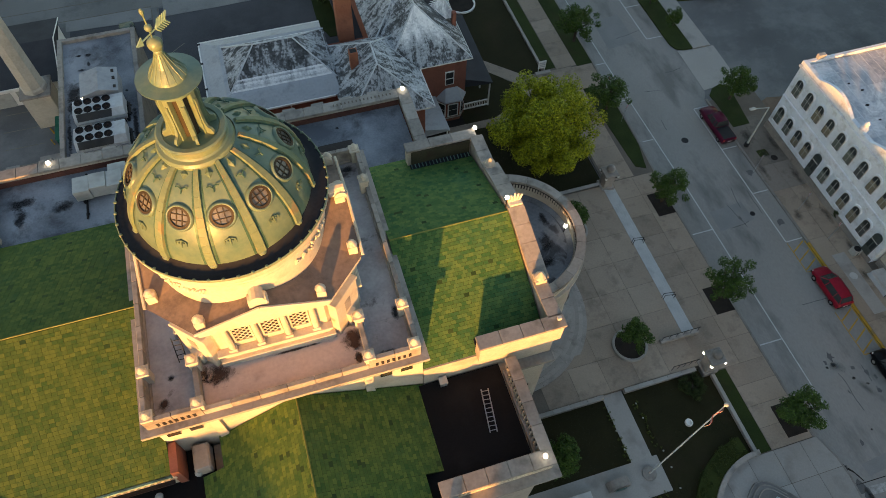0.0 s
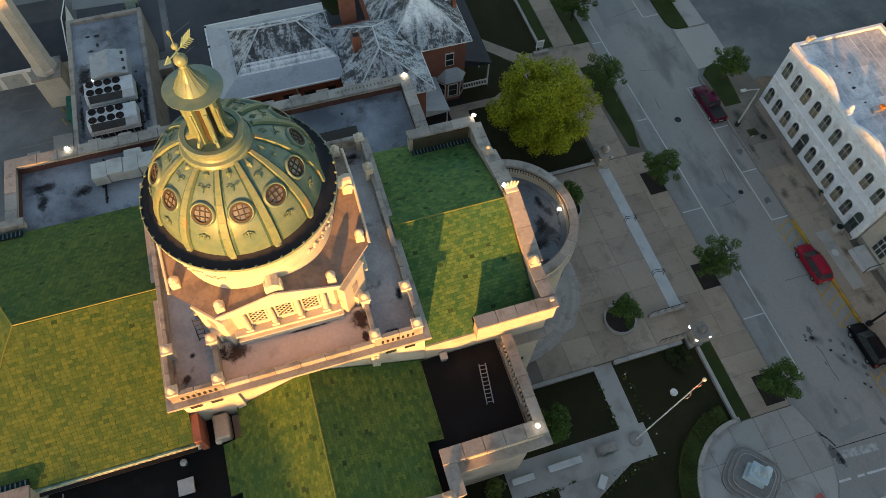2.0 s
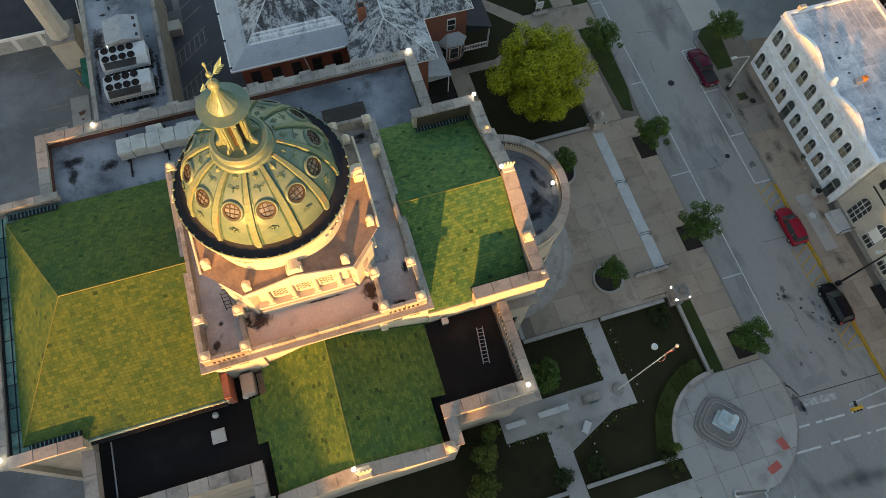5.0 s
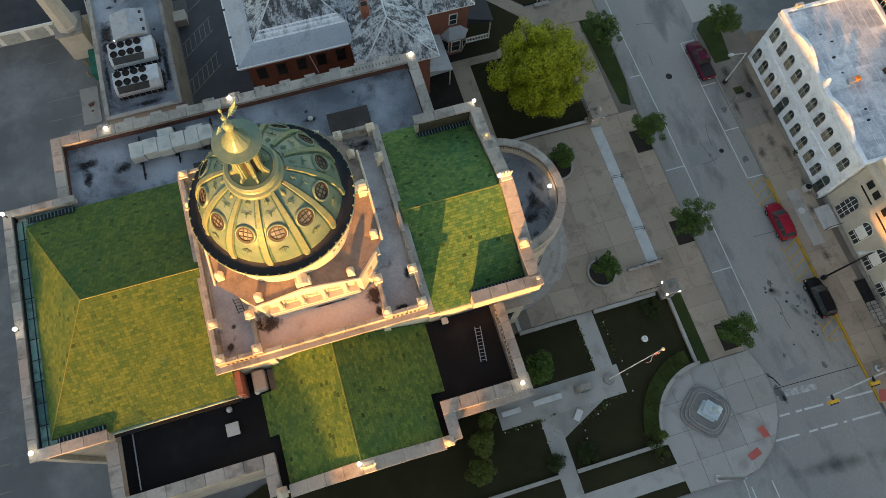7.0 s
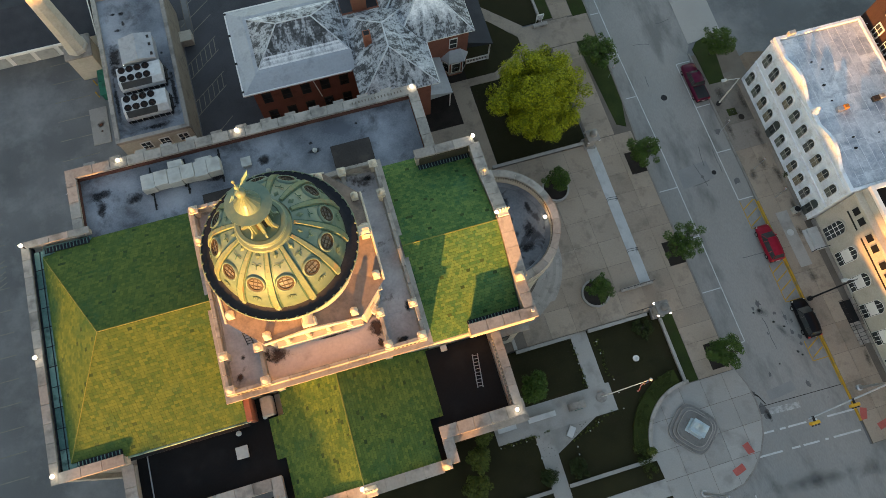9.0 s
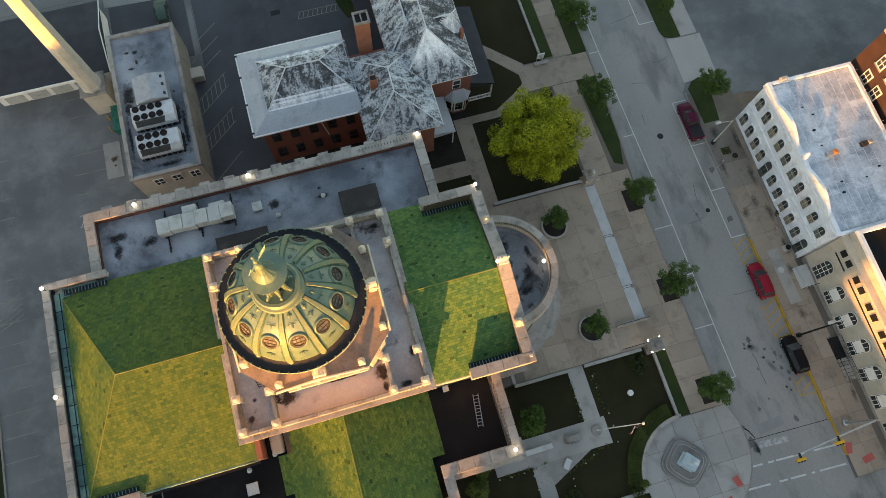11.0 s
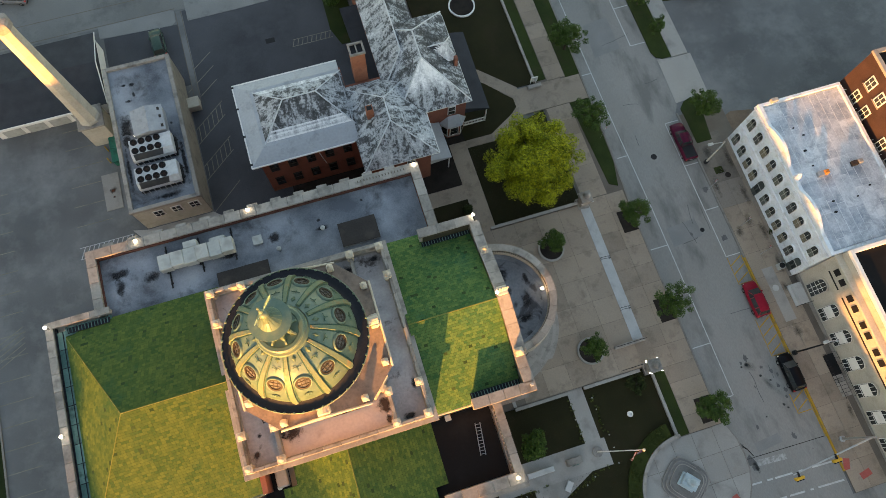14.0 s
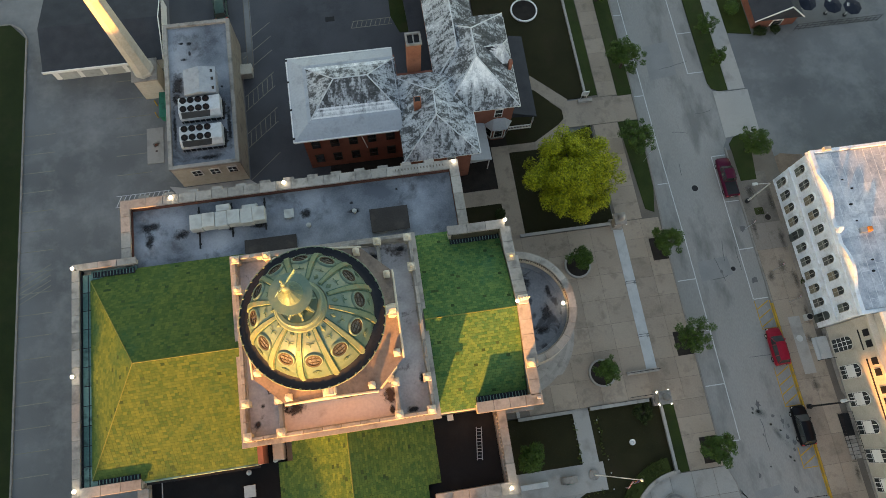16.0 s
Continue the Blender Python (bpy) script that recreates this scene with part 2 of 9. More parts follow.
TIN = surface("grey_metal_roof", (0.33, 0.35, 0.375), (0.44, 0.46, 0.485), 0.55, 4, 0.4, 0.1, metal=0.05, stain=(0.2, 0.21, 0.22), stain_amount=0.5, ragged=0.65)
SHINGLE = surface("dark_shingles", (0.024, 0.027, 0.033), (0.062, 0.067, 0.077), 0.9, 14, 0.6, 0.5, island=0.3, ragged=0.7)
METAL = surface("pale_sheet_metal", (0.33, 0.34, 0.33), (0.46, 0.47, 0.455), 0.5, 4, 0.8, 0.05, metal=0.1, stain=(0.2, 0.195, 0.18), stain_size=1.0, stain_amount=0.5)
CHILLER = surface("pale_blue_white_casing", (0.44, 0.46, 0.47), (0.58, 0.6, 0.61), 0.5, 4, 0.8, 0.05, stain=(0.3, 0.3, 0.3), stain_size=1.2, stain_amount=0.4)
FANRUST = surface("rusty_dark_fan", (0.018, 0.01, 0.008), (0.05, 0.026, 0.02), 0.6, 8, 1.0, 0.1)
OLDLINE = surface("faded_lot_paint", (0.13, 0.125, 0.10), (0.26, 0.25, 0.2), 0.85, 10, 0.6, 0.1, stain=(0.11, 0.112, 0.11), stain_size=1.5, stain_amount=0.6)
STEEL = surface("galvanised_steel", (0.30, 0.31, 0.32), (0.45, 0.46, 0.47), 0.4, 8, 1.0, 0.05, metal=0.7)
BLACK = surface("black_iron", (0.008, 0.008, 0.009), (0.02, 0.02, 0.022), 0.5, 10, 1.0, 0.1)
WHITE = surface("white_paint", (0.62, 0.61, 0.58), (0.80, 0.79, 0.77), 0.6, 8, 0.6, 0.05, stain=(0.5, 0.48, 0.45), stain_size=1.0, stain_amount=0.3)
LINE = surface("white_road_paint", (0.34, 0.35, 0.35), (0.55, 0.55, 0.55), 0.8, 14, 1.2, 0.1)
YELLOW = surface("yellow_road_paint", (0.30, 0.17, 0.02), (0.48, 0.29, 0.04), 0.8, 12, 0.8, 0.1, stain=(0.16, 0.14, 0.10), stain_size=1.5, stain_amount=0.7)
WHITEWALL = surface("whitewashed_masonry", (0.57, 0.63, 0.70), (0.74, 0.79, 0.85), 0.8, 5, 0.5, 0.15, stain=(0.33, 0.33, 0.33), stain_size=0.8, stain_amount=0.6, edge=(0.5, 0.66), ragged=0.75)
TANWALL = surface("tan_stone_wall", (0.365, 0.338, 0.285), (0.515, 0.477, 0.412), 0.85, 5, 0.5, 0.2, stain=(0.27, 0.245, 0.205), stain_size=0.8, stain_amount=0.4, ragged=0.65)
SILVER = surface("silver_coated_roof", (0.39, 0.425, 0.48), (0.72, 0.74, 0.765), 0.6, 4, 0.3, 0.08, objects=0.25, span=(0.34, 0.66), stain=(0.2, 0.235, 0.29), stain_size=0.42, stain_amount=0.85, edge=(0.44, 0.66), ragged=0.78, warp=0.5)
GLASS = surface("dark_window_glass", (0.02, 0.024, 0.026), (0.05, 0.055, 0.055), 0.1, 1, 0.6, 0.0)
BARK = surface("tree_bark", (0.035, 0.028, 0.022), (0.09, 0.075, 0.06), 0.95, 12, 2.0, 0.6)
LEAF = surface("green_leaves", (0.018, 0.044, 0.007), (0.061, 0.112, 0.017), 0.6, 5, 0.8, 0.0, island=0.5)
LIME = surface("yellow_green_leaves", (0.085, 0.115, 0.004), (0.34, 0.35, 0.011), 0.6, 4, 0.5, 0.0, island=0.5)
RUBBER = surface("black_rubber", (0.008, 0.008, 0.008), (0.02, 0.02, 0.02), 0.8, 10, 1.0, 0.1)
LAMPLIGHT = glow("lit_lamp_globe", (1.0, 0.88, 0.66), 6.0)


# ---- ground, streets and paving ----
bm = bmesh.new()
prism(bm, [(-900, -900), (900, -900), (900, 900), (-900, 900)], -0.6, -0.02)
setting("ground", bm, LOT, "worn dark asphalt ground of the parking lots", "ground", slope=True)
setting("road", slab([(30.0, -3.596), (30.0, 7.5), (39.25, 8.0), (39.25, 36), (39.8, 46), (40.1, 60), (40.3, 500), (50.85, 500), (50.85, 58.2), (51.4, 57.2), (51.2, 49.6), (50.5, 48.5), (50.5, -3.596)], -0.3, 0.0), ASPHALT, "grey asphalt street with faded patches", "street", slope=True)
setting("road_cross", slab([(-400, -13.5), (400, -13.5), (400, -3.6), (-400, -3.6)], -0.3, 0.0), ASPHALT, "grey asphalt cross street", "street", slope=True)

KERB = 0.14
DARKGRASS = surface("deep_green_grass", (0.009, 0.016, 0.005), (0.021, 0.032, 0.009), 0.95, 10, 0.5, 0.6, stain=(0.03, 0.032, 0.014), stain_size=0.3, stain_amount=0.5, ragged=0.65)
VERGE = surface("green_verge_grass", (0.014, 0.025, 0.006), (0.036, 0.053, 0.013), 0.95, 10, 0.5, 0.6, stain=(0.04, 0.034, 0.018), stain_size=0.4, stain_amount=0.5, ragged=0.65)
BANK = surface("olive_ground_cover", (0.016, 0.026, 0.005), (0.042, 0.055, 0.01), 0.9, 9, 0.6, 0.6)
PLAZA = 0.62
# pavement beds; single slabs lie on them further down
setting("pavement_street_side", slab([(33.9, 8.32), (39.05, 8.32), (39.05, 36), (39.6, 46), (39.9, 60), (40.1, 90), (33.2, 90), (33.2, 39.4), (33.9, 39.4)], -0.3, KERB - 0.03), JOINT, "pavement bed with dark joints beside the street", "pavement", slope=True)
setting("pavement_far_side", slab([(50.75, -3.59), (57, -3.59), (57, 48), (50.75, 48)], -0.3, KERB - 0.03), JOINT, "pavement bed with dark joints before the shops", "pavement", slope=True)
setting("kerb_near", slab([(39.05, 8.32), (39.25, 8.32), (39.25, 36), (39.8, 46), (40.1, 60), (40.3, 90), (40.1, 90), (39.9, 60), (39.6, 46), (39.05, 36)], -0.3, KERB + 0.005), KERBSTONE, "pale concrete kerb along the street", "kerb", slope=True)
setting("kerb_far", boxes((50.5, 50.75, -1.0, 26.5, -0.3, KERB + 0.005)), YELLOW, "kerb with a faded yellow painted face", "kerb", slope=True)
setting("kerb_far_plain", boxes((50.5, 50.75, 26.5, 48.4, -0.3, KERB + 0.005)), KERBSTONE, "pale concrete kerb along the street", "kerb", slope=True)
setting("driveway", slab([(51.2, 49.9), (56.2, 50.3), (56.4, 56.9), (53.1, 56.9), (51.4, 57.2)], -0.25, 0.03), WALKWAY, "pale concrete driveway into the parking lot", "driveway", slope=True)
setting("pavement_lot_side", slab([(53.56, 57.0), (56.0, 57.0), (55.9, 90), (53.7, 90)], -0.25, KERB), WALKWAY, "concrete pavement beside the parking lot", "pavement", slope=True)
setting("verge_lot_side", slab([(50.95, 90), (50.95, 58.6), (51.3, 57.6), (52.2, 57.1), (53.5, 57.1), (53.65, 90)], -0.25, KERB + 0.01), VERGE, "dark grass verge with a rounded kerb end", "verge", slope=True)
setting("verge_by_pickup", slab([(51.4, 43.3), (53.6, 43.3), (54.4, 49.6), (53.4, 50.2), (52.2, 49.8), (51.4, 48.9)], 0.0, KERB + 0.02), VERGE, "small grass verge with a street tree", "verge", slope=True)

# the terrace before the courthouse, a long flight of steps down to the pavement
setting("plaza", slab([(11.5, 17.3), (32.5, 17.3), (32.5, 39.4), (11.5, 39.4)], -0.5, PLAZA - 0.03), JOINT, "terrace bed with dark joints", "plaza", slope=True)
steps = thing("stone_steps", 33.2, 29.8, gz(29.8), "long flight of pale granite steps between terrace and pavement", "steps", kind="structure")
for k in range(4):
    x0 = 32.5 + 0.36 * k
    part("step", boxes((x0, x0 + 0.36, 20.7, 38.9, -0.3, PLAZA - 0.12 * k), bevel=0.015), GRANITE, steps, slope=True)
setting("terrace_edge", boxes((32.5, 33.9, 17.3, 20.7, -0.4, 0.4), (32.5, 33.9, 38.9, 39.4, -0.4, PLAZA)), PAVING, "concrete ramp head beside the steps", "plaza", slope=True)

# lawns
setting("lawn_south", slab([(-60, -3.5), (27.5, -3.5), (27.5, 2.0), (33.2, 8.3), (33.2, 17.2), (12.0, 17.2)], -0.4, 0.12), GRASS, "dark short lawn", "lawn", slope=True)
setting("lawn_tree", slab([(21.25, 39.9), (33.0, 39.9), (33.0, 54.25), (29.6, 53.3), (25.0, 51.6), (21.25, 51.6)], -0.4, 0.16), GRASS, "dark lawn under the big tree", "lawn", slope=True)
setting("lawn_house", slab([(24.5, 58.6), (33.1, 58.6), (33.1, 90), (20.0, 90), (20.0, 64)], -0.4, 0.16), GRASS, "dark lawn beside the brick house", "lawn", slope=True)
setting("verge_near", slab([(37.6, 41.2), (38.7, 40.6), (39.4, 44.0), (39.7, 54.2), (36.9, 54.2)], 0, KERB + 0.02), VERGE, "grass verge between pavement and street", "verge", slope=True)
setting("verge_near_north", slab([(37.8, 58.2), (39.85, 58.2), (40.05, 90), (37.8, 90)], 0, KERB + 0.02), VERGE, "grass verge between pavement and street", "verge", slope=True)
setting("lawn_west", slab([(-120, -10), (-42.4, -10), (-42.4, 78), (-44.5, 80.5), (-120, 80.5)], -0.3, 0.12), DARKGRASS, "dark grass beside the parking lot", "lawn", slope=True)
setting("kerb_lot_west", slab([(-42.4, -10), (-42.18, -10), (-42.18, 78.1), (-43.0, 79.7), (-44.4, 80.72), (-120, 80.72), (-120, 80.52), (-44.5, 80.52), (-43.2, 79.55), (-42.4, 78.05)], -0.2, 0.15), KERBSTONE, "pale worn kerb round the grass", "kerb", slope=True)
setting("bed_corner", slab([(56.1, 66.2), (59.6, 65.6), (59.6, 74.0), (56.0, 74.0)], -0.2, 0.08), BANK, "planted bed beside the small house", "planting bed", slope=True)
setting("plant_apron", slab([(-23.6, 52.98), (-21.8, 52.55), (-13.2, 52.55), (-12.3, 51.75), (-22.4, 51.4)], -0.1, 0.03), WALKWAY, "pale concrete apron at the plant's wall", "apron", slope=True)
setting("bed_house", slab([(12.4, 46.8), (21.6, 46.8), (23.0, 52.5), (23.0, 57.0), (12.4, 57.0)], -0.3, 0.14), MULCH, "dark planting bed beside the house", "planting bed", slope=True)
setting("lawn_corner", slab([(14.2, 39.4), (19.6, 39.4), (19.6, 44.6), (14.2, 44.6)], -0.3, 0.15), GRASS, "small dark lawn with a clipped hedge", "lawn", slope=True)

setting("verge_wall", boxes((33.4, 34.85, 8.4, 16.4, -0.2, KERB + 0.02)), VERGE, "grass strip between the garden wall and the pavement", "verge", slope=True)
SOIL = surface("bare_brown_soil", (0.13, 0.09, 0.065), (0.22, 0.16, 0.12), 0.95, 8, 0.6, 0.4, stain=(0.08, 0.07, 0.05), stain_size=1.0, stain_amount=0.6, ragged=0.7)
setting("soil_patch", slab([(55.3, 43.2), (60.8, 42.9), (61.0, 46.0), (58.0, 46.6), (55.5, 45.6)], -0.2, 0.03), SOIL, "bare brown soil beside the white building", "soil", slope=True)
setting("pavement_square", boxes((52.0, 53.2, 38.3, 39.3, 0, KERB + 0.012)), BANK, "small square plant bed in the pavement", "plant bed", slope=True)
setting("old_cover", slab(disc(53.5, 37.8, 0.4, 16), 0.0, KERB + 0.012), MULCH, "dark round iron cover in the pavement", "manhole cover", slope=True)
# footpaths
for x0, x1, y0, y1, z in ((22.55, 24.5, 11.0, 17.29, 0.17), (10.95, 24.95, 7.85, 11.0, 0.172), (15.08, 16.95, -0.45, 7.85, 0.17), (18.9, 21.2, 39.5, 52.75, 0.17), (21.2, 25.0, 51.65, 52.75, 0.17), (13.0, 18.9, 44.6, 46.7, 0.168), (29.6, 36.99, 54.3, 58.3, 0.165), (-60, 27.4, -2.25, -0.45, 0.165), (37.0, 39.7, 54.25, 58.15, 0.166)):
    setting("footpath", boxes((x0, x1, y0, y1, -0.2, z)), WALKWAY if y0 < 30 else PAVING, "concrete footpath", "footpath", slope=True)
setting("footpath_slant", slab([(16.95, 5.3), (22.3, 7.85), (16.95, 7.85)], -0.2, 0.169), WALKWAY, "pale concrete footpath splay", "footpath", slope=True)
CORNER = ring_points(33.3, 2.0, 6.3, 90, 182, 24) + [(27.4, -3.4), (33.5, -3.6), (35.2, -3.3), (36.9, -2.2), (38.3, -0.8), (39.3, 0.8), (39.9, 2.6), (40.05, 4.3), (39.9, 6.2), (39.25, 8.3)]
setting("corner_plaza", slab(CORNER, -0.3, 0.17), JOINT, "corner plaza bed with dark joints", "plaza", slope=True)
outer = [(27.4, -3.6), (33.5, -3.78), (35.28, -3.48), (37.02, -2.35), (38.45, -0.92), (39.47, 0.72), (40.08, 2.56), (40.24, 4.3), (40.08, 6.25), (39.25, 8.31)]
inner = CORNER[-10:]
bm = bmesh.new()
for (a, b), (c, d) in zip(zip(outer, outer[1:]), zip(inner, inner[1:])):
    prism(bm, [a, b, d, c], -0.3, 0.19)
setting("kerb_corner", bm, KERBSTONE, "pale rounded concrete kerb at the street corner", "kerb", slope=True)
setting("hedge_bank", slab(arc_band(33.3, 2.0, 6.75, 8.3, 96, 171), 0, 0.55), BANK, "low curved bank of olive ground cover", "bank", slope=True)
setting("footpath_tree", slab([(25.0, 51.65), (29.6, 53.35), (29.6, 55.7), (28.7, 54.9), (25.0, 52.75)], -0.2, 0.17), PAVING, "concrete footpath passing under the tree", "footpath", slope=True)
setting("lawn_porch", slab([(21.2, 52.8), (25.0, 52.8), (28.7, 54.95), (29.58, 55.75), (29.58, 57.0), (26.4, 60.4), (22.5, 60.4), (21.2, 56.0)], -0.3, 0.165), GRASS, "dark lawn before the porch", "lawn", slope=True)
setting("footpath_porch", slab([(25.0, 61.6), (26.5, 60.45), (29.9, 56.75), (30.7, 58.55), (26.4, 62.75), (25.0, 63.8)], -0.2, 0.176), PAVING, "concrete path to the house porch", "footpath", slope=True)
setting("verge_inner", boxes((33.5, 35.0, 58.7, 90, 0, KERB + 0.02)), VERGE, "narrow grass strip beside the pavement", "verge", slope=True)
setting("garden_edging", boxes((33.12, 33.45, 58.7, 90, 0, 0.4)), COPING, "low stone edging of the lawn", "edging", slope=True)
NEWLOT = surface("dark_resurfaced_asphalt", (0.036, 0.038, 0.045), (0.092, 0.095, 0.106), 0.85, 14, 0.15, 0.3, stain=(0.09, 0.093, 0.1), stain_size=0.2, stain_amount=0.5, edge=(0.5, 0.68), ragged=0.72)
setting("lot_resurfaced", slab([(-13.1, 44.6), (11.6, 44.6), (11.6, 49.0), (21.0, 66.0), (11.9, 66.0), (11.9, 84.4), (-11.5, 84.4), (-11.5, 70.0), (-13.1, 70.0)], -0.1, -0.016), NEWLOT, "darker resurfaced asphalt of the rear parking lot", "parking lot", slope=True)
setting("bed_house_west", slab([(-2.6, 45.3), (7.3, 45.3), (7.3, 53.05), (-2.6, 53.05)], -0.2, 0.1), MULCH, "dark planting bed behind the courthouse", "planting bed", slope=True)
setting("lawn_rear", slab([(8.2, 75.3), (9.2, 72.4), (10.4, 72.4), (11.8, 74.0), (11.8, 84.0), (8.4, 84.0)], -0.2, 0.06), VERGE, "green lawn corner behind the brick house", "lawn", slope=True)
# worn patches, stains and sealed cracks in the street
PATCH = surface("dark_asphalt_patch", (0.075, 0.077, 0.078), (0.135, 0.137, 0.138), 0.9, 9, 0.5, 0.3)
PALEPATCH = surface("pale_asphalt_patch", (0.17, 0.172, 0.172), (0.24, 0.24, 0.238), 0.9, 9, 0.5, 0.3)
rng = random.Random(31)
for x, y, r in ((45.2, 14.6, 0.42), (44.4, 14.2, 0.2), (46.6, 13.0, 0.22), (47.6, 12.2, 0.3), (48.1, 11.6, 0.22), (47.6, 10.4, 0.3), (48.3, 9.6, 0.3), (48.0, 8.8, 0.22), (44.8, 11.0, 0.18), (43.0, 6.6, 0.25), (45.4, 31.4, 0.25), (40.6, 3.2, 0.7), (40.9, 2.6, 0.5), (40.3, 5.2, 0.25), (46.8, 4.4, 0.4), (49.3, 29.7, 0.45), (49.8, 36.8, 0.5), (51.2, 69.0, 0.5)):
    pts = [(x + r * rng.uniform(0.35, 1.1) * math.cos(a * 0.628), y + 1.4 * r * rng.uniform(0.35, 1.1) * math.sin(a * 0.628)) for a in range(10)]
    setting("oil_stain", slab(pts, -0.01, 0.004), PATCH, "dark oil stain on the asphalt", "stain", slope=True)
for pts in ([(41.9, 3.9), (45.2, 4.2), (45.0, 5.3), (41.8, 5.0)], [(42.5, 30.5), (46.8, 30.9), (46.6, 33.4), (42.6, 33.1)], [(43.0, 60.0), (47.0, 60.5), (47.0, 66.0), (43.2, 65.5)]):
    setting("asphalt_patch", slab(pts, -0.01, 0.003), PALEPATCH, "pale repaired patch in the asphalt", "patch", slope=True)
for k in range(11):
    x, y = rng.uniform(42.2, 48.2), rng.uniform(4.5, 62)
    a = rng.choice((0.0, 0.1, 1.5, 1.6)) + rng.uniform(-0.15, 0.15)
    bm = bmesh.new()
    p = Vector((x, y))
    left, right = [], []
    for i in range(rng.randint(4, 9)):
        d = Vector((math.cos(a), math.sin(a)))
        n = Vector((-d.y, d.x)) * 0.035
        left.append(tuple(p + n))
        right.append(tuple(p - n))
        p = p + d * 0.55
        a += rng.uniform(-0.16, 0.16)
    prism(bm, left + list(reversed(right)), -0.01, 0.0035)
    setting("sealed_crack", bm, PATCH, "dark sealed crack in the asphalt", "crack", slope=True)


# ---- the courthouse ----
CX, CY = -2.75, 26.95
court = thing("courthouse", CX, CY, gz(CY), "domed limestone courthouse with green tiled roofs", "courthouse")
BASE = -1.0


def walls(name, dims, material=LIMESTONE, label=""):
    return part(name, boxes(*dims), material, court, label)


walls("west_wing_wall", [(-27.3, -11.32, 16.5, 37.2, BASE, 15.5), (-27.95, -27.3, 16.0, 38.1, BASE, 15.6), (-27.3, -23.25, 37.2, 38.1, BASE, 15.6)])
part("south_wing_wall", slab([(-22.5, 10.4), (-10.4, 10.4), (-10.4, 8.0), (5.6, 8.0), (5.6, 10.4), (12.2, 10.4), (12.2, 18.38), (-22.5, 18.38)], BASE, 13.5), LIMESTONE, court)
walls("east_wing_wall", [(5.97, 15.8, 18.4, 36.2, BASE, 16.2)])
walls("north_annex_wall", [(-23.1, 11.9, 36.22, 44.4, BASE, 14.9)], BRICK, "red brick wall with stone trim")
walls("core_wall", [(-11.3, 5.95, 18.5, 35.4, 13.0, 19.1)], CREAM)
part("annex_roof", boxes((-22.5, 11.1, 36.3, 43.7, 14.9, 15.2)), MEMBRANE, court, "grey membrane flat roof")
part("flat_roof", slab([(-21.9, 11.1), (-10.5, 11.1), (-10.5, 8.0), (-9.0, 8.0), (-9.0, 18.4), (-11.2, 18.4), (-11.2, 16.5), (-21.9, 16.5)], 13.5, 13.8), TAR, court, "black tar flat roof")
part("flat_roof", slab([(4.0, 8.0), (4.9, 8.0), (4.9, 11.2), (11.6, 11.2), (11.6, 18.3), (4.0, 18.3)], 13.5, 13.8), TAR, court, "black tar flat roof")


def coping(name, poly, z0, z1, label=""):
    return part(name, slab(poly, z0, z1), COPING, court, label)


def parapet(x0, x1, y0, y1, z0, z1, over=0.12):
    """A wall upstand with a coping stone run along its top, in pieces."""
    part("parapet", boxes((x0, x1, y0, y1, z0, z1 - 0.22)), LIMESTONE, court)
    along_x = (x1 - x0) > (y1 - y0)
    length = (x1 - x0) if along_x else (y1 - y0)
    n = max(1, round(length / 1.7))
    for i in range(n):
        a, b = i / n, (i + 1) / n
        g = 0.012
        if along_x:
            d = (x0 + a * length + g - (over if i == 0 else 0), x0 + b * length - g + (over if i == n - 1 else 0), y0 - over, y1 + over)
        else:
            d = (x0 - over, x1 + over, y0 + a * length + g - (over if i == 0 else 0), y0 + b * length - g + (over if i == n - 1 else 0))
        part("coping_stone", boxes((*d, z1 - 0.22, z1), bevel=0.03), COPING, court)


for d in ((-27.98, -27.47, 15.9, 38.13, 15.6, 16.5), (-27.33, -22.0, 15.9, 16.6, 15.6, 16.5), (-27.33, -21.9, 37.69, 38.13, 15.6, 16.5),
          (-23.2, -22.5, 37.7, 44.5, 15.0, 16.2), (-22.38, 11.1, 43.7, 44.5, 15.0, 16.2), (11.22, 12.0, 36.9, 44.5, 15.0, 16.2),
          (-22.7, -21.9, 10.3, 15.7, 13.6, 15.0), (-21.78, -10.6, 10.3, 11.1, 13.6, 15.0), (-10.5, -9.7, 7.9, 11.1, 13.6, 15.0),
          (12.0, 12.6, 11.2, 17.9, 13.6, 15.2), (4.9, 12.6, 10.2, 11.08, 13.6, 15.2), (4.9, 5.7, 7.9, 10.08, 13.6, 15.0),
          (9.8, 15.9, 17.9, 18.7, 16.3, 18.6), (9.7, 15.4, 35.6, 36.3, 16.3, 18.5)):
    parapet(*d)


# tiled roofs: a slab under courses of single tiles
TILE_W, TILE_H = 0.36, 0.27
tile_bits, dark_bits, east_bits, south_bits = [], [], [], []


def clip_row(poly, t):
    """Where the line v = t meets a convex outline of (u, v): the least and the greatest u."""
    hits = []
    for (u0, v0), (u1, v1) in zip(poly, poly[1:] + poly[:1]):
        if (v0 - t) * (v1 - t) <= 0 and v0 != v1:
            hits.append(u0 + (u1 - u0) * (t - v0) / (v1 - v0))
    return (min(hits), max(hits)) if len(hits) > 1 else None


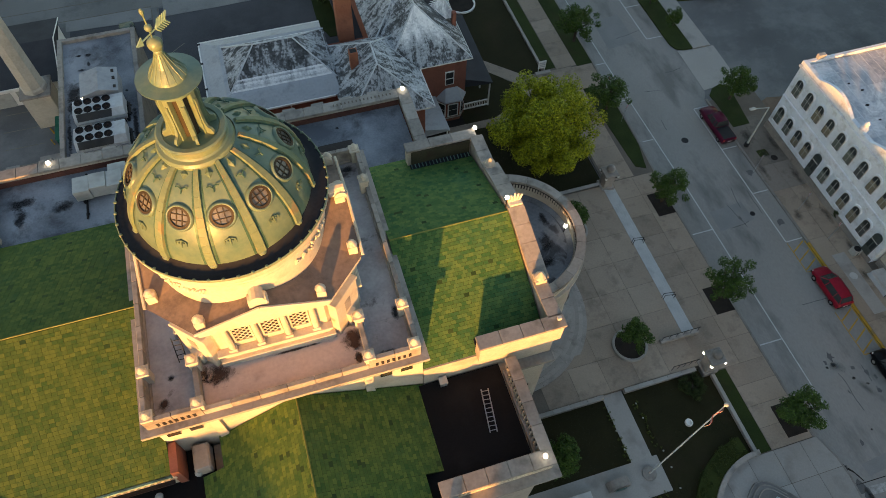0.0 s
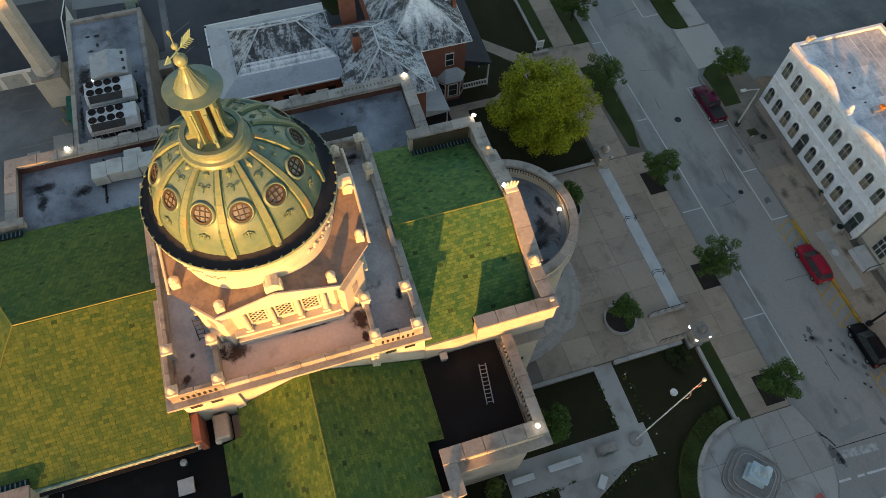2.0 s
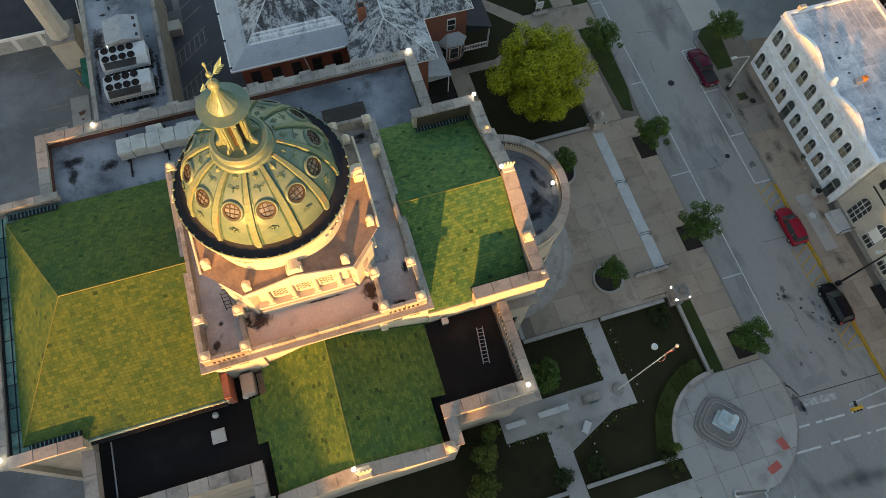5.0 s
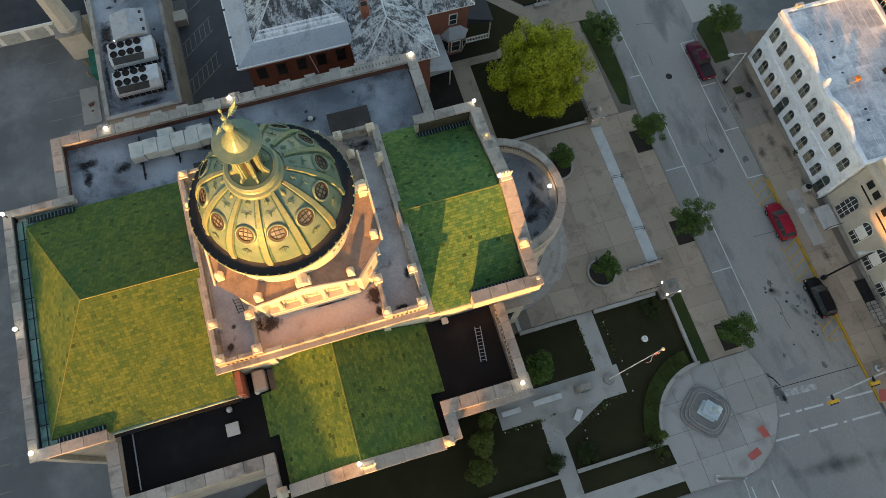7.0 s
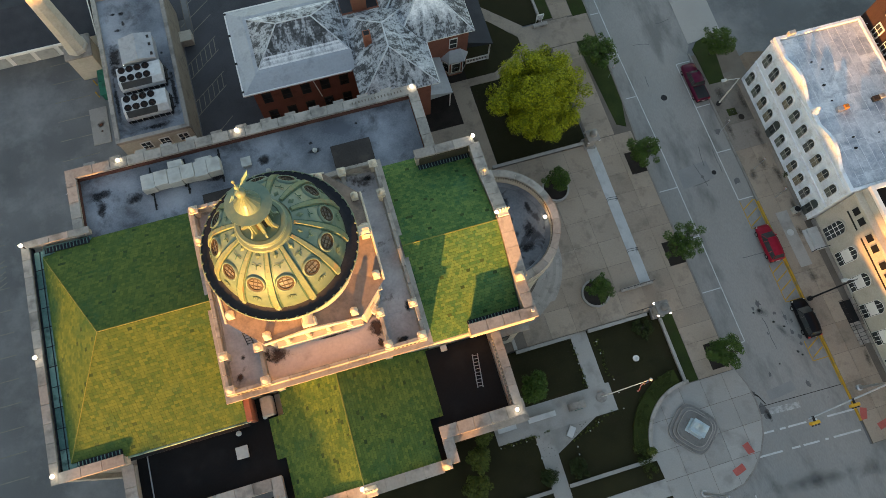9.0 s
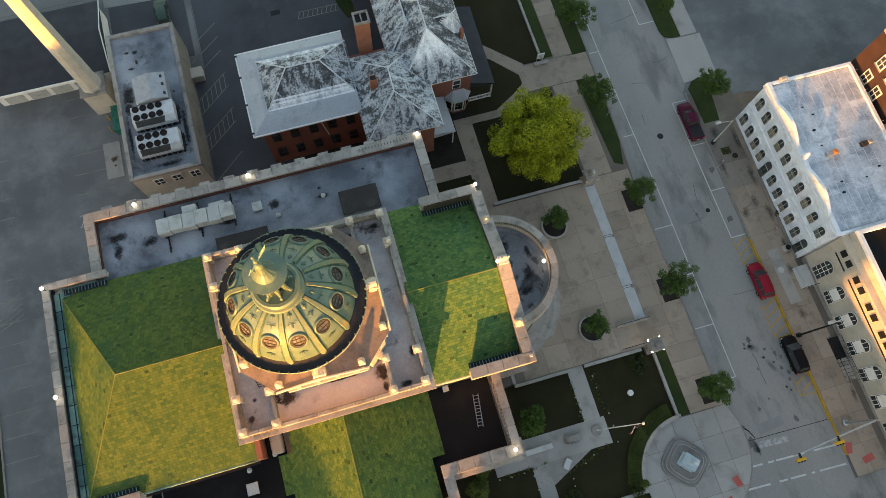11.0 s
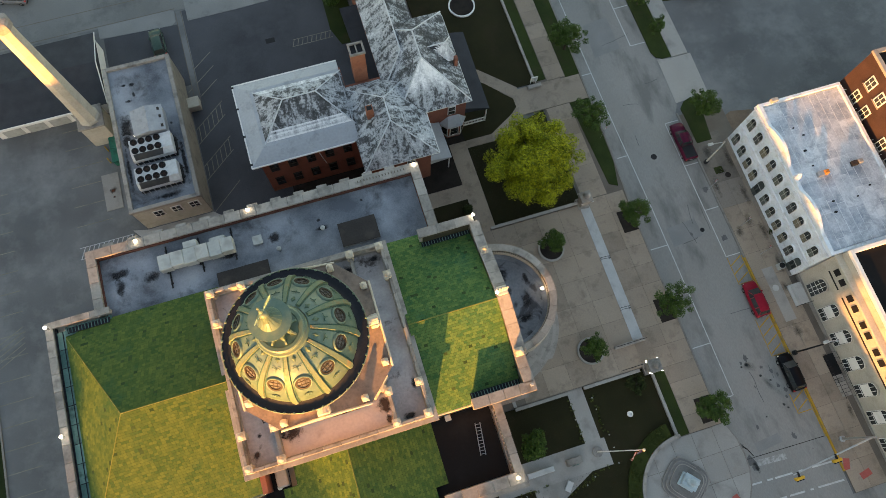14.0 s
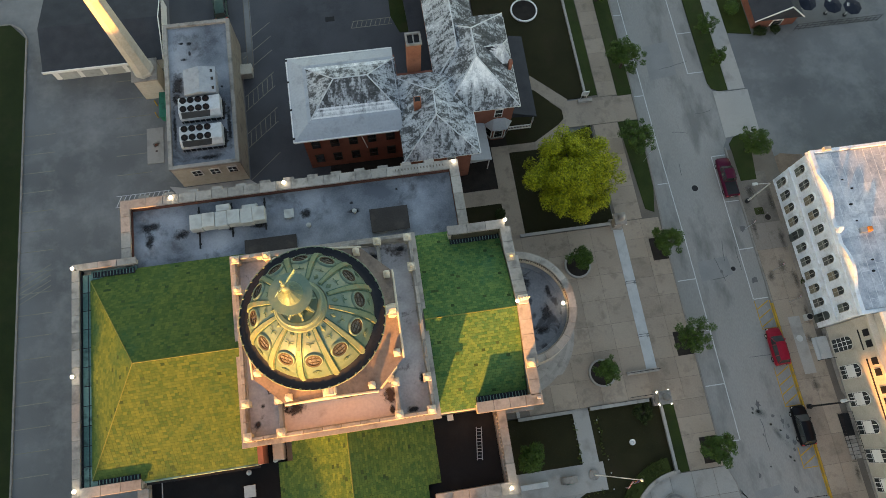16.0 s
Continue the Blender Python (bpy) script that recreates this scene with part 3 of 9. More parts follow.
def tiled_slope(corners, eave, up, single=None, batch=tile_bits, proud=0.7):
    """One slope of a roof. corners in the world; eave: unit direction along the courses; up: unit direction up the slope."""
    o, eave, up = Vector(corners[0]), Vector(eave).normalized(), Vector(up).normalized()
    out = eave.cross(up).normalized()
    if out.z < 0:
        out = -out
    bm = bmesh.new()
    top = [bm.verts.new(Vector(c)) for c in corners]
    low = [bm.verts.new(Vector(c) - out * 0.25) for c in corners]
    n = len(corners)
    bm.faces.new(top)
    bm.faces.new(list(reversed(low)))
    for i in range(n):
        bm.faces.new((top[i], top[(i + 1) % n], low[(i + 1) % n], low[i]))
    bmesh.ops.recalc_face_normals(bm, faces=bm.faces)
    part("roof", bm, UNDERLAY, court, "dark underlay of a tiled roof slope")
    flat = [((Vector(c) - o).dot(eave), (Vector(c) - o).dot(up)) for c in corners]
    v0, v1 = min(v for _, v in flat), max(v for _, v in flat)
    row, v = 0, v0
    while v < v1 - 0.1:
        span = clip_row(flat, min(v + TILE_H / 2, v1 - 0.02))
        if span:
            u = span[0] - (0.5 * TILE_W if row % 2 else 0)
            while u < span[1] - 0.03:
                a, b = max(u, span[0]) + 0.007, min(u + TILE_W, span[1]) - 0.007
                if b - a > 0.05:
                    w = random.uniform(-0.008, 0.008)
                    lift = 0.012 + proud * (0.012 + random.uniform(0.0, 0.014))
                    end = min(v + TILE_H - 0.03 * proud, v1)
                    q = [o + eave * (a + w) + up * v + out * lift, o + eave * (b + w) + up * v + out * lift, o + eave * (b + w) + up * end + out * 0.012, o + eave * (a + w) + up * end + out * 0.012]
                    f = [o + eave * (a + w) + up * v, o + eave * (b + w) + up * v]
                    c = sum(q, Vector()) / 4
                    chosen = single and single(c) and (b - a) > 0.3
                    (single_bits if chosen else dark_bits if random.random() < 0.02 else batch).append((q, f))
                u += TILE_W
        v += TILE_H
        row += 1


single_bits = []
WX = -11.25
S1 = lambda c: -19.0 < c.x < -12.4 and 17.0 < c.y < 24.6
APEX = (-21.2, 26.95, 19.6)
WSW, WNW = (-26.45, 17.2, 16.01), (-26.45, 36.45, 16.05)
tiled_slope([WSW, (-21.95, 16.5, 15.75), (WX, 16.5, 15.75), (WX, 26.95, 19.6), APEX], (1, 0, 0), (0, 10.45, 3.85), S1)
tiled_slope([WSW, APEX, WNW], (0, 19.25, 0.04), (5.25, 0, 3.57), proud=0.6)
tiled_slope([(WX, 37.25, 15.75), (-21.95, 37.25, 15.75), WNW, APEX, (WX, 26.95, 19.6)], (1, 0, 0), (0, -10.3, 3.85))
tiled_slope([(6.0, 18.5, 16.25), (14.95, 18.5, 16.25), (14.95, 27.1, 19.75), (6.0, 27.1, 19.75)], (1, 0, 0), (0, 8.6, 3.5), batch=east_bits)
tiled_slope([(6.0, 36.6, 16.2), (14.95, 36.6, 16.2), (14.95, 27.1, 19.75), (6.0, 27.1, 19.75)], (1, 0, 0), (0, -9.5, 3.55), batch=east_bits)
for e, y0, y1 in ((-8.93, 8.3, 12.6), (-9.8, 12.6, 16.3), (-8.25, 16.3, 18.45)):
    ez = 18.0 - (-2.6 - e) * 3.9 / 6.9
    tiled_slope([(e, y0, ez), (e, y1, ez), (-2.6, y1, 18.0), (-2.6, y0, 18.0)], (0, 1, 0), (6.9, 0, 3.9), batch=south_bits)
tiled_slope([(4.25, 8.3, 14.45), (4.25, 12.1, 14.45), (-2.6, 12.1, 18.0), (-2.6, 8.3, 18.0)], (0, 1, 0), (-6.85, 0, 3.55), batch=south_bits)
tiled_slope([(5.9, 12.1, 13.6), (5.9, 18.45, 13.6), (-2.6, 18.45, 18.0), (-2.6, 12.1, 18.0)], (0, 1, 0), (-8.5, 0, 4.4), batch=south_bits)


def tile_mesh(name, bits):
    verts, faces = [], []
    for q, f in bits:
        k = len(verts)
        verts += [p - Vector(court.location) for p in (*q, *f)]
        faces += [(k, k + 1, k + 2, k + 3), (k + 4, k + 5, k + 1, k), (k + 4, k, k + 3), (k + 5, k + 2, k + 1)]
    me = bpy.data.meshes.new(name)
    me.from_pydata([tuple(v) for v in verts], [], faces)
    return me


for name, bits, material, label in (("roof_tiles", tile_bits, TILE, "rows of mottled green roof tiles on the west wing"), ("east_roof_tiles", east_bits, TILE_EAST, "rows of brighter emerald green roof tiles on the east wing"), ("south_roof_tiles", south_bits, TILE_SOUTH, "rows of mossy green roof tiles on the south wing"), ("replaced_tiles", dark_bits, TILE_DARK, "scattered darker roof tiles")):
    me = tile_mesh(name, bits)
    me.materials.append(material)
    tiles = new(name, me)
    tiles.parent = court
    tiles["kind"], tiles["label"] = "stuff", label


def ridge(a, b, r=0.09, material=TILE):
    part("ridge_cap", tube(bmesh.new(), a, b, r, 6), material, court)


RIDGE = surface("ridge_metal", (0.10, 0.125, 0.03), (0.17, 0.185, 0.05), 0.5, 5, 0.6, 0.1)
for a, b in (((-21.2, 26.95, 19.64), (WX, 26.95, 19.64)), ((-21.2, 26.95, 19.64), (-26.4, 17.25, 16.08)), ((-21.2, 26.95, 19.64), (-26.4, 36.4, 16.12)), ((6.0, 27.1, 19.79), (14.95, 27.1, 19.79)), ((-2.6, 8.3, 18.04), (-2.6, 18.45, 18.04))):
    ridge(a, b, 0.05, RIDGE)

# copper gutters behind the parapets, in lapped sheets, with dark ribbed troughs at the short returns
for i in range(11):
    y0 = 16.7 + i * 1.86
    part("gutter_sheet", boxes((-27.24, -26.4, y0, y0 + 1.84, 15.5, 15.96 + 0.012 * (i % 2))), PATINA, court)
    part("gutter_lap", boxes((-27.23, -26.41, y0 - 0.03, y0 + 0.04, 15.96, 16.0)), GUTTER, court, "dark lapped joint")
for i in range(4):
    x0 = -26.4 + i * 1.12
    part("gutter_sheet", boxes((x0, x0 + 1.1, 16.66, 17.15 - 0.16 * i, 15.5, 15.98 - 0.05 * i)), PATINA, court)
    part("gutter_sheet", boxes((x0, x0 + 1.1, 36.6 + 0.17 * i, 37.48, 15.5, 15.98 - 0.05 * i)), PATINA, court)


part("gutter_edge", boxes((-27.34, -27.25, 16.6, 37.6, 15.5, 16.1), (-26.72, -26.66, 16.7, 37.1, 15.95, 16.03)), GUTTER, court, "dark folded edge of the gutter")


def trough(x0, x1, y0, y1, z):
    """A dark trough with upright ribs across it."""
    part("trough", boxes((x0, x1, y0, y1, z - 0.4, z)), GUTTER, court, "dark trough at the foot of the parapet")
    n = int((x1 - x0) / 0.3)
    for k in range(n):
        x = x0 + (k + 0.5) * (x1 - x0) / n
        part("trough_rib", boxes((x - 0.035, x + 0.035, y0 + 0.04, y1 - 0.04, z, z + 0.07)), PATINA, court)


trough(-26.2, -22.1, 36.75, 37.3, 16.05)
trough(-25.9, -22.1, 16.75, 17.2, 16.15)
trough(9.9, 14.9, 18.85, 19.45, 16.72)
trough(9.8, 14.9, 34.95, 35.42, 16.85)

# pediments over the east and south fronts
def pediment(name, lo, apex, hi, axis, where, deep, z0, z1, base):
    """A gable wall with sloping coping: from lo over apex to hi along one axis, standing at where on the other."""
    def at(a, b):
        return (where[0] + b, a) if axis == "y" else (a, where[0] + b)
    t = where[1] - where[0]
    for side, (p, q) in enumerate(((lo, apex), (apex, hi))):
        n = 4
        for i in range(n):
            a, b = p + (q - p) * i / n, p + (q - p) * (i + 1) / n
            h = [z0 + (z1 - z0) * (1 - abs(v - apex) / (abs(apex - lo) if side == 0 else abs(hi - apex))) for v in (a, b)]
            bm = bmesh.new()
            pts = [at(a + 0.012, -0.1), at(b - 0.012, -0.1), at(b - 0.012, t + 0.1), at(a + 0.012, t + 0.1)]
            hh = (h[0], h[1], h[1], h[0])
            top = [bm.verts.new((*xy, z)) for xy, z in zip(pts, hh)]
            bot = [bm.verts.new((*xy, z - 0.3)) for xy, z in zip(pts, hh)]
            bm.faces.new(top)
            bm.faces.new(bot)
            for k in range(4):
                bm.faces.new((top[k], top[(k + 1) % 4], bot[(k + 1) % 4], bot[k]))
            bmesh.ops.recalc_face_normals(bm, faces=bm.faces)
            part("coping_stone", bm, COPING, court)
    bm = bmesh.new()
    pts = [(lo, base), (hi, base), (hi, z0 - 0.3), (apex, z1 - 0.3), (lo, z0 - 0.3)]
    f = [bm.verts.new((*at(a, 0.0), z)) for a, z in pts]
    g = [bm.verts.new((*at(a, t), z)) for a, z in pts]
    bm.faces.new(f)
    bm.faces.new(list(reversed(g)))
    for k in range(5):
        bm.faces.new((f[k], f[(k + 1) % 5], g[(k + 1) % 5], g[k]))
    bmesh.ops.recalc_face_normals(bm, faces=bm.faces)
    part("gable", bm, LIMESTONE, court)


pediment("east", 21.6, 27.1, 32.4, "y", (15.05, 16.05), 1, 18.7, 20.1, 15.0)
pediment("south", -9.0, -2.6, 4.3, "x", (7.4, 8.25), 1, 14.9, 18.2, 13.0)
parapet(15.05, 15.85, 18.8, 21.5, 16.2, 18.6)
parapet(15.05, 15.85, 32.5, 35.5, 16.2, 18.5)
for x, y, z, s in ((15.45, 21.7, 18.6, 0.42), (15.45, 32.3, 18.5, 0.42), (4.6, 7.9, 14.9, 0.45), (-9.6, 7.9, 14.9, 0.45)):
    bm = boxes((x - s, x + s, y - s, y + s, z, z + 0.35), bevel=0.04)
    lathe(bm, [(0.42 * s / 0.42, z + 0.35), (0.4, z + 0.5), (0.22, z + 0.75), (0.08, z + 0.95), (0, z + 1.0)], x, y, 10)
    part("acroterion", bm, LIMESTONE, court, "worn stone corner ornament")
for x, y, z in ((15.6, 27.6, 19.95), (-2.1, 7.7, 17.9)):
    bm = boxes((x - 0.5, x + 0.5, y - 0.45, y + 0.45, z - 0.1, z + 0.3), bevel=0.05)
    for k in range(5):
        a = (k - 2) * 0.2
        tube(bm, (x + a * 0.8, y, z + 0.25), (x + a * 1.5, y + 0.1, z + 1.0 - abs(k - 2) * 0.15), 0.14, 7, 0.06)
    part("acroterion", bm, CREAM, court, "fan-shaped carved stone ornament")


# ---- core block with its deck, posts and podium ----
PX, PY = -2.8, 26.95


def spin(bm, k):
    return moved(bm, Matrix.Translation((PX, PY, 0)) @ Matrix.Rotation(k * math.pi / 2, 4, "Z") @ Matrix.Translation((-PX, -PY, 0)))


for k in range(4):
    h, w = 8.72, 0.55
    # cornice, parapet rail and panels of one side
    part("cornice", spin(slab([(PX - h - 0.35, PY - h - 0.35), (PX + h + 0.35, PY - h - 0.35), (PX + h - w, PY - h + w), (PX - h + w, PY - h + w)], 19.05, 19.35), k), COPING, court)
    part("frieze", spin(boxes((PX - h + 0.1, PX + h - 0.1, PY - h + 0.02, PY - h + 0.2, 18.6, 19.04)), k), CREAM, court)
    n = 10
    for i in range(n):
        a, b = PX - h + 0.1 + i * (2 * h - 0.2) / n, PX - h + 0.1 + (i + 1) * (2 * h - 0.2) / n
        tall = 20.55 if abs((a + b) / 2 - PX) > 5.2 else 19.98
        part("parapet_stone", spin(boxes((a + 0.012, b - 0.012, PY - h + 0.1, PY - h + 0.42, 19.35, tall), bevel=0.03), k), COPING, court)
    # baluster slits of the corner bays
    for s in (-1, 1):
        for i in range(7):
            x = PX + s * (5.7 + i * 0.36)
            part("slit", spin(boxes((x - 0.09, x + 0.09, PY - h + 0.08, PY - h + 0.1, 19.55, 20.0)), k), BLACK, court)
        if k % 2 == 0:
            part("deck_wall", spin(boxes((PX + s * 5.3 - 0.17, PX + s * 5.3 + 0.17, PY - 8.1, PY - 5.5, 19.2, 20.1), bevel=0.03), k), COPING, court)
        for yy in (8.25, 5.35) if k % 2 == 0 else (8.25,):
            bm = boxes((PX + s * 5.3 - 0.3, PX + s * 5.3 + 0.3, PY - yy - 0.3, PY - yy + 0.3, 19.2, 20.55), bevel=0.03)
            box(bm, PX + s * 5.3 - 0.38, PX + s * 5.3 + 0.38, PY - yy - 0.38, PY - yy + 0.38, 20.55, 20.72, bevel=0.03)
            lathe(bm, [(0.26, 20.72), (0.3, 20.8), (0.16, 20.94), (0.19, 21.04), (0.09, 21.14), (0, 21.18)], PX + s * 5.3, PY - yy, 10)
            part("post", spin(bm, k), CREAM, court, "stone post with a knob")
    bm = boxes((PX - 8.55, PX - 7.95, PY - 8.55, PY - 7.95, 19.3, 20.55), bevel=0.03)
    box(bm, PX - 8.63, PX - 7.87, PY - 8.63, PY - 7.87, 20.55, 20.72, bevel=0.03)
    lathe(bm, [(0.26, 20.72), (0.3, 20.8), (0.16, 20.94), (0.19, 21.04), (0.09, 21.14), (0, 21.18)], PX - 8.25, PY - 8.25, 10)
    part("post", spin(bm, k), CREAM, court, "stone post with a knob")
    # decks: rust-stained in the middle of a side, grey lead in the corner bays
    part("deck", spin(boxes((PX - (5.12 if k % 2 == 0 else 5.47), PX + (5.12 if k % 2 == 0 else 5.47), PY - 8.3, PY - 5.3, 19.0, 19.25)), k), REDLEAD if k in (0,) else LEAD, court, "rust-stained flat deck" if k == 0 else "grey lead deck")
    part("deck", spin(boxes((PX - 8.3, PX - 5.48, PY - 8.3, PY - 5.3, 19.0, 19.24)), k), LEAD, court, "grey lead deck")

    # podium face: plinth, wall, columns, lattice windows, cornice
    f = PY - 5.5
    part("podium_plinth", spin(boxes((PX - 3.7, PX + 3.7, f - 0.3, f + 0.2, 19.2, 19.75), bevel=0.04), k), CREAM, court)
    part("podium_wall", spin(slab([(PX - 3.35, f), (PX + 3.35, f), (PX + 5.5, PY - 3.35), (PX, PY), (PX - 5.5, PY - 3.35)], 19.2, 25.3), k), CREAM, court)
    part("podium_ledge", spin(boxes((PX - 3.6, PX + 3.6, f - 0.55, f, 21.0, 21.2), bevel=0.04), k), CREAM, court)
    for x in (-2.6, -0.87, 0.87, 2.6):
        bm = boxes((PX + x - 0.26, PX + x + 0.26, f - 0.45, f, 21.2, 21.5), (PX + x - 0.24, PX + x + 0.24, f - 0.42, f, 24.4, 24.75), bevel=0.03)
        lathe(bm, [(0.2, 21.5), (0.21, 22.5), (0.17, 24.4)], PX + x, f - 0.2, 12)
        part("column", spin(bm, k), CREAM, court, "engaged stone column")
    for x in (-1.73, 0.0, 1.73):
        w = 0.5
        part("window_recess", spin(boxes((PX + x - w, PX + x + w, f - 0.03, f - 0.005, 21.9, 24.1)), k), BLACK, court, "dark opening behind the lattice")
        bm = boxes((PX + x - w - 0.12, PX + x - w, f - 0.12, f, 21.8, 24.2), (PX + x + w, PX + x + w + 0.12, f - 0.12, f, 21.8, 24.2), (PX + x - w, PX + x + w, f - 0.12, f, 24.1, 24.2), (PX + x - w, PX + x + w, f - 0.12, f, 21.8, 21.9))
        part("window_frame", spin(bm, k), CREAM, court)
        bm = bmesh.new()
        for i in range(-5, 6):
            for s in (-1, 1):
                c = i * 0.4
                pts = []
                for j in range(2):
                    zz = (-1.1, 1.1)[j]
                    pts.append((c + s * zz, zz))
                (x0, z0), (x1, z1) = pts
                # keep the bar within the opening
                lo, hi = 0.0, 1.0
                for lim in (-w, w):
                    if x0 != x1:
                        t = (lim - x0) / (x1 - x0)
                        if (x1 > x0) == (lim > 0):
                            hi = min(hi, t)
                        else:
                            lo = max(lo, t)
                if hi - lo > 0.05:
                    tube(bm, (PX + x + x0 + (x1 - x0) * lo, f - 0.06, 23.0 + z0 + (z1 - z0) * lo), (PX + x + x0 + (x1 - x0) * hi, f - 0.06, 23.0 + z0 + (z1 - z0) * hi), 0.04, 4)
        part("lattice", spin(bm, k), CREAM, court, "diagonal lattice grille")
    part("podium_cornice", spin(slab([(PX - 3.75, f - 0.75), (PX + 3.75, f - 0.75), (PX + 6.25, PY - 3.75), (PX, PY), (PX - 6.25, PY - 3.75)], 24.75, 25.35), k), CREAM, court)
    # podium roof: a low gable over each side, nearly flat sheets at the cut corners
    bm = bmesh.new()
    rim = [(PX + 4.9 * math.cos(math.radians(t)), PY + 4.9 * math.sin(math.radians(t))) for t in (-125, -90, -55, -35)]
    A, B, C = [bm.verts.new((x, y, 25.37)) for x, y in ((PX - 3.85, f - 0.85), (PX + 3.85, f - 0.85), (PX + 6.35, PY - 3.85))]
    P = bm.verts.new((PX, f - 0.85, 26.6))
    L, Q, R, S = [bm.verts.new((x, y, z)) for (x, y), z in zip(rim, (25.85, 26.65, 25.85, 25.85))]
    for q in ((A, P, Q, L), (P, B, R, Q), (B, C, S, R)):
        bm.faces.new(q)
    part("podium_roof", spin(bm, k), BROWNTIN, court, "rust-brown sheet roof round the drum")
    bm = bmesh.new()
    ends = [[bm.verts.new((x, y, z)) for x, z in ((PX - 3.83, 25.36), (PX + 3.83, 25.36), (PX, 26.58))] for y in (f - 0.86, f - 0.7)]
    bm.faces.new(ends[0])
    bm.faces.new(list(reversed(ends[1])))
    for i in range(3):
        bm.faces.new((ends[0][i], ends[0][(i + 1) % 3], ends[1][(i + 1) % 3], ends[1][i]))
    bmesh.ops.recalc_face_normals(bm, faces=bm.faces)
    part("pediment", spin(bm, k), CREAM, court, "low cream gable over the lattice windows")
    for p, q in (((PX - 3.9, f - 0.88, 25.4), (PX, f - 0.88, 26.64)), ((PX + 3.9, f - 0.88, 25.4), (PX, f - 0.88, 26.64))):
        part("raking_cornice", spin(tube(bmesh.new(), p, q, 0.1, 6), k), CREAM, court)
    for x, y in ((PX - 3.45, f - 0.35), (PX + 3.45, f - 0.35)):
        bm = boxes((x - 0.28, x + 0.28, y - 0.28, y + 0.28, 25.4, 26.1), bevel=0.03)
        lathe(bm, [(0.26, 26.1), (0.32, 26.2), (0.18, 26.32), (0.2, 26.42), (0.08, 26.52), (0, 26.55)], x, y, 10)
        part("finial", spin(bm, k), CREAM, court, "stone finial")
    bm = boxes((PX - 0.55, PX + 0.55, f - 0.7, f - 0.05, 26.2, 27.0), bevel=0.06)
    tube(bm, (PX - 0.5, f - 0.45, 27.0), (PX + 0.5, f - 0.45, 27.0), 0.36, 12)
    tube(bm, (PX, f - 0.75, 27.15), (PX, f + 0.2, 27.15), 0.42, 12)
    part("scroll_block", spin(bm, k), CREAM, court, "scrolled stone ornament")
    # buttress at the cut corner
    d = math.sqrt(0.5)
    cx, cy = PX - 4.55, PY - 4.55
    bm = bmesh.new()
    box(bm, -0.3, 0.3, -0.68, 0.4, 19.2, 20.5, bevel=0.05)
    box(bm, -0.36, 0.36, -0.75, 0.4, 20.5, 20.68, bevel=0.05)
    moved(bm, Matrix.Translation((cx, cy, 0)) @ Matrix.Rotation(-math.pi / 4, 4, "Z"))
    part("buttress", spin(bm, k), CREAM, court)
    bm = bmesh.new()
    box(bm, -1.2, 1.2, -0.42, 0.5, 19.2, 23.0, bevel=0.05)
    box(bm, -1.28, 1.28, -0.5, 0.5, 23.0, 23.22, bevel=0.05)
    moved(bm, Matrix.Translation((cx, cy, 0)) @ Matrix.Rotation(-math.pi / 4, 4, "Z"))
    part("corner_pier", spin(bm, k), CREAM, court, "cream stone pier on the cut corner")
    bm = boxes((-0.3, 0.3, -0.44, -0.425, 21.0, 22.2))
    moved(bm, Matrix.Translation((cx, cy, 0)) @ Matrix.Rotation(-math.pi / 4, 4, "Z"))
    part("grille", spin(bm, k), COPING, court, "stone grille panel in the corner pier")
    # small windows and vents low in the wall under the cornice
    for x, w2 in ((-7.6, 0.4), (-6.2, 0.4), (6.2, 0.4), (7.6, 0.4)):
        part("attic_window", spin(boxes((PX + x - w2, PX + x + w2, PY - 8.6, PY - 8.52 + 0.03, 17.3, 18.2)), k), GLASS, court, "small dark attic window")
    for x in (-5.0, 5.0):
        part("pilaster", spin(boxes((PX + x - 0.3, PX + x + 0.3, PY - 8.68, PY - 8.4, 13.5, 18.6)), k), CREAM, court)

# ---- the dome ----
DX, DY = -3.2, 26.8
dome = thing("dome", DX, DY, 26.4, "ribbed pale green dome with round windows and black gutter", "dome")
RIM = 29.65


def shell(t):
    """Radius and height of the dome's shell at the angle t from its springing."""
    return 4.95 * math.cos(t), RIM + 0.1 + 4.75 * math.sin(t)


part("drum", turned([(5.2, 25.4), (5.2, 27.0), (5.35, 27.1), (5.35, 28.1), (5.2, 28.15)], DX, DY, 72), CREAM, dome, "cream drum", smooth=False)
part("drum_cornice", turned([(5.1, 28.1), (5.45, 28.3), (5.45, 28.55), (5.65, 28.8), (5.78, 29.1), (5.82, 29.2), (5.82, RIM - 0.16), (5.7, RIM - 0.14)], DX, DY, 72), CREAM, dome, "cream moulded cornice")
part("gutter", turned([(5.8, RIM - 0.15), (5.795, RIM), (5.74, RIM + 0.02), (5.46, RIM - 0.04), (5.12, RIM), (4.88, RIM + 0.25)], DX, DY, 72), GUTTER, dome, "wide black gutter round the dome's foot", smooth=True)
part("rim_lip", turned([(5.84, RIM - 0.17), (5.87, RIM), (5.83, RIM + 0.05), (5.815, RIM + 0.05), (5.8, RIM - 0.02), (5.8, RIM - 0.14)], DX, DY, 72), DOMERIB, dome, "thin painted lip outside the gutter", smooth=True)
tmax = math.acos(1.75 / 4.95)
part("shell", turned([shell(tmax * i / 14) for i in range(15)], DX, DY, 72), DOME, dome, "pale green painted sheet shell", smooth=True)
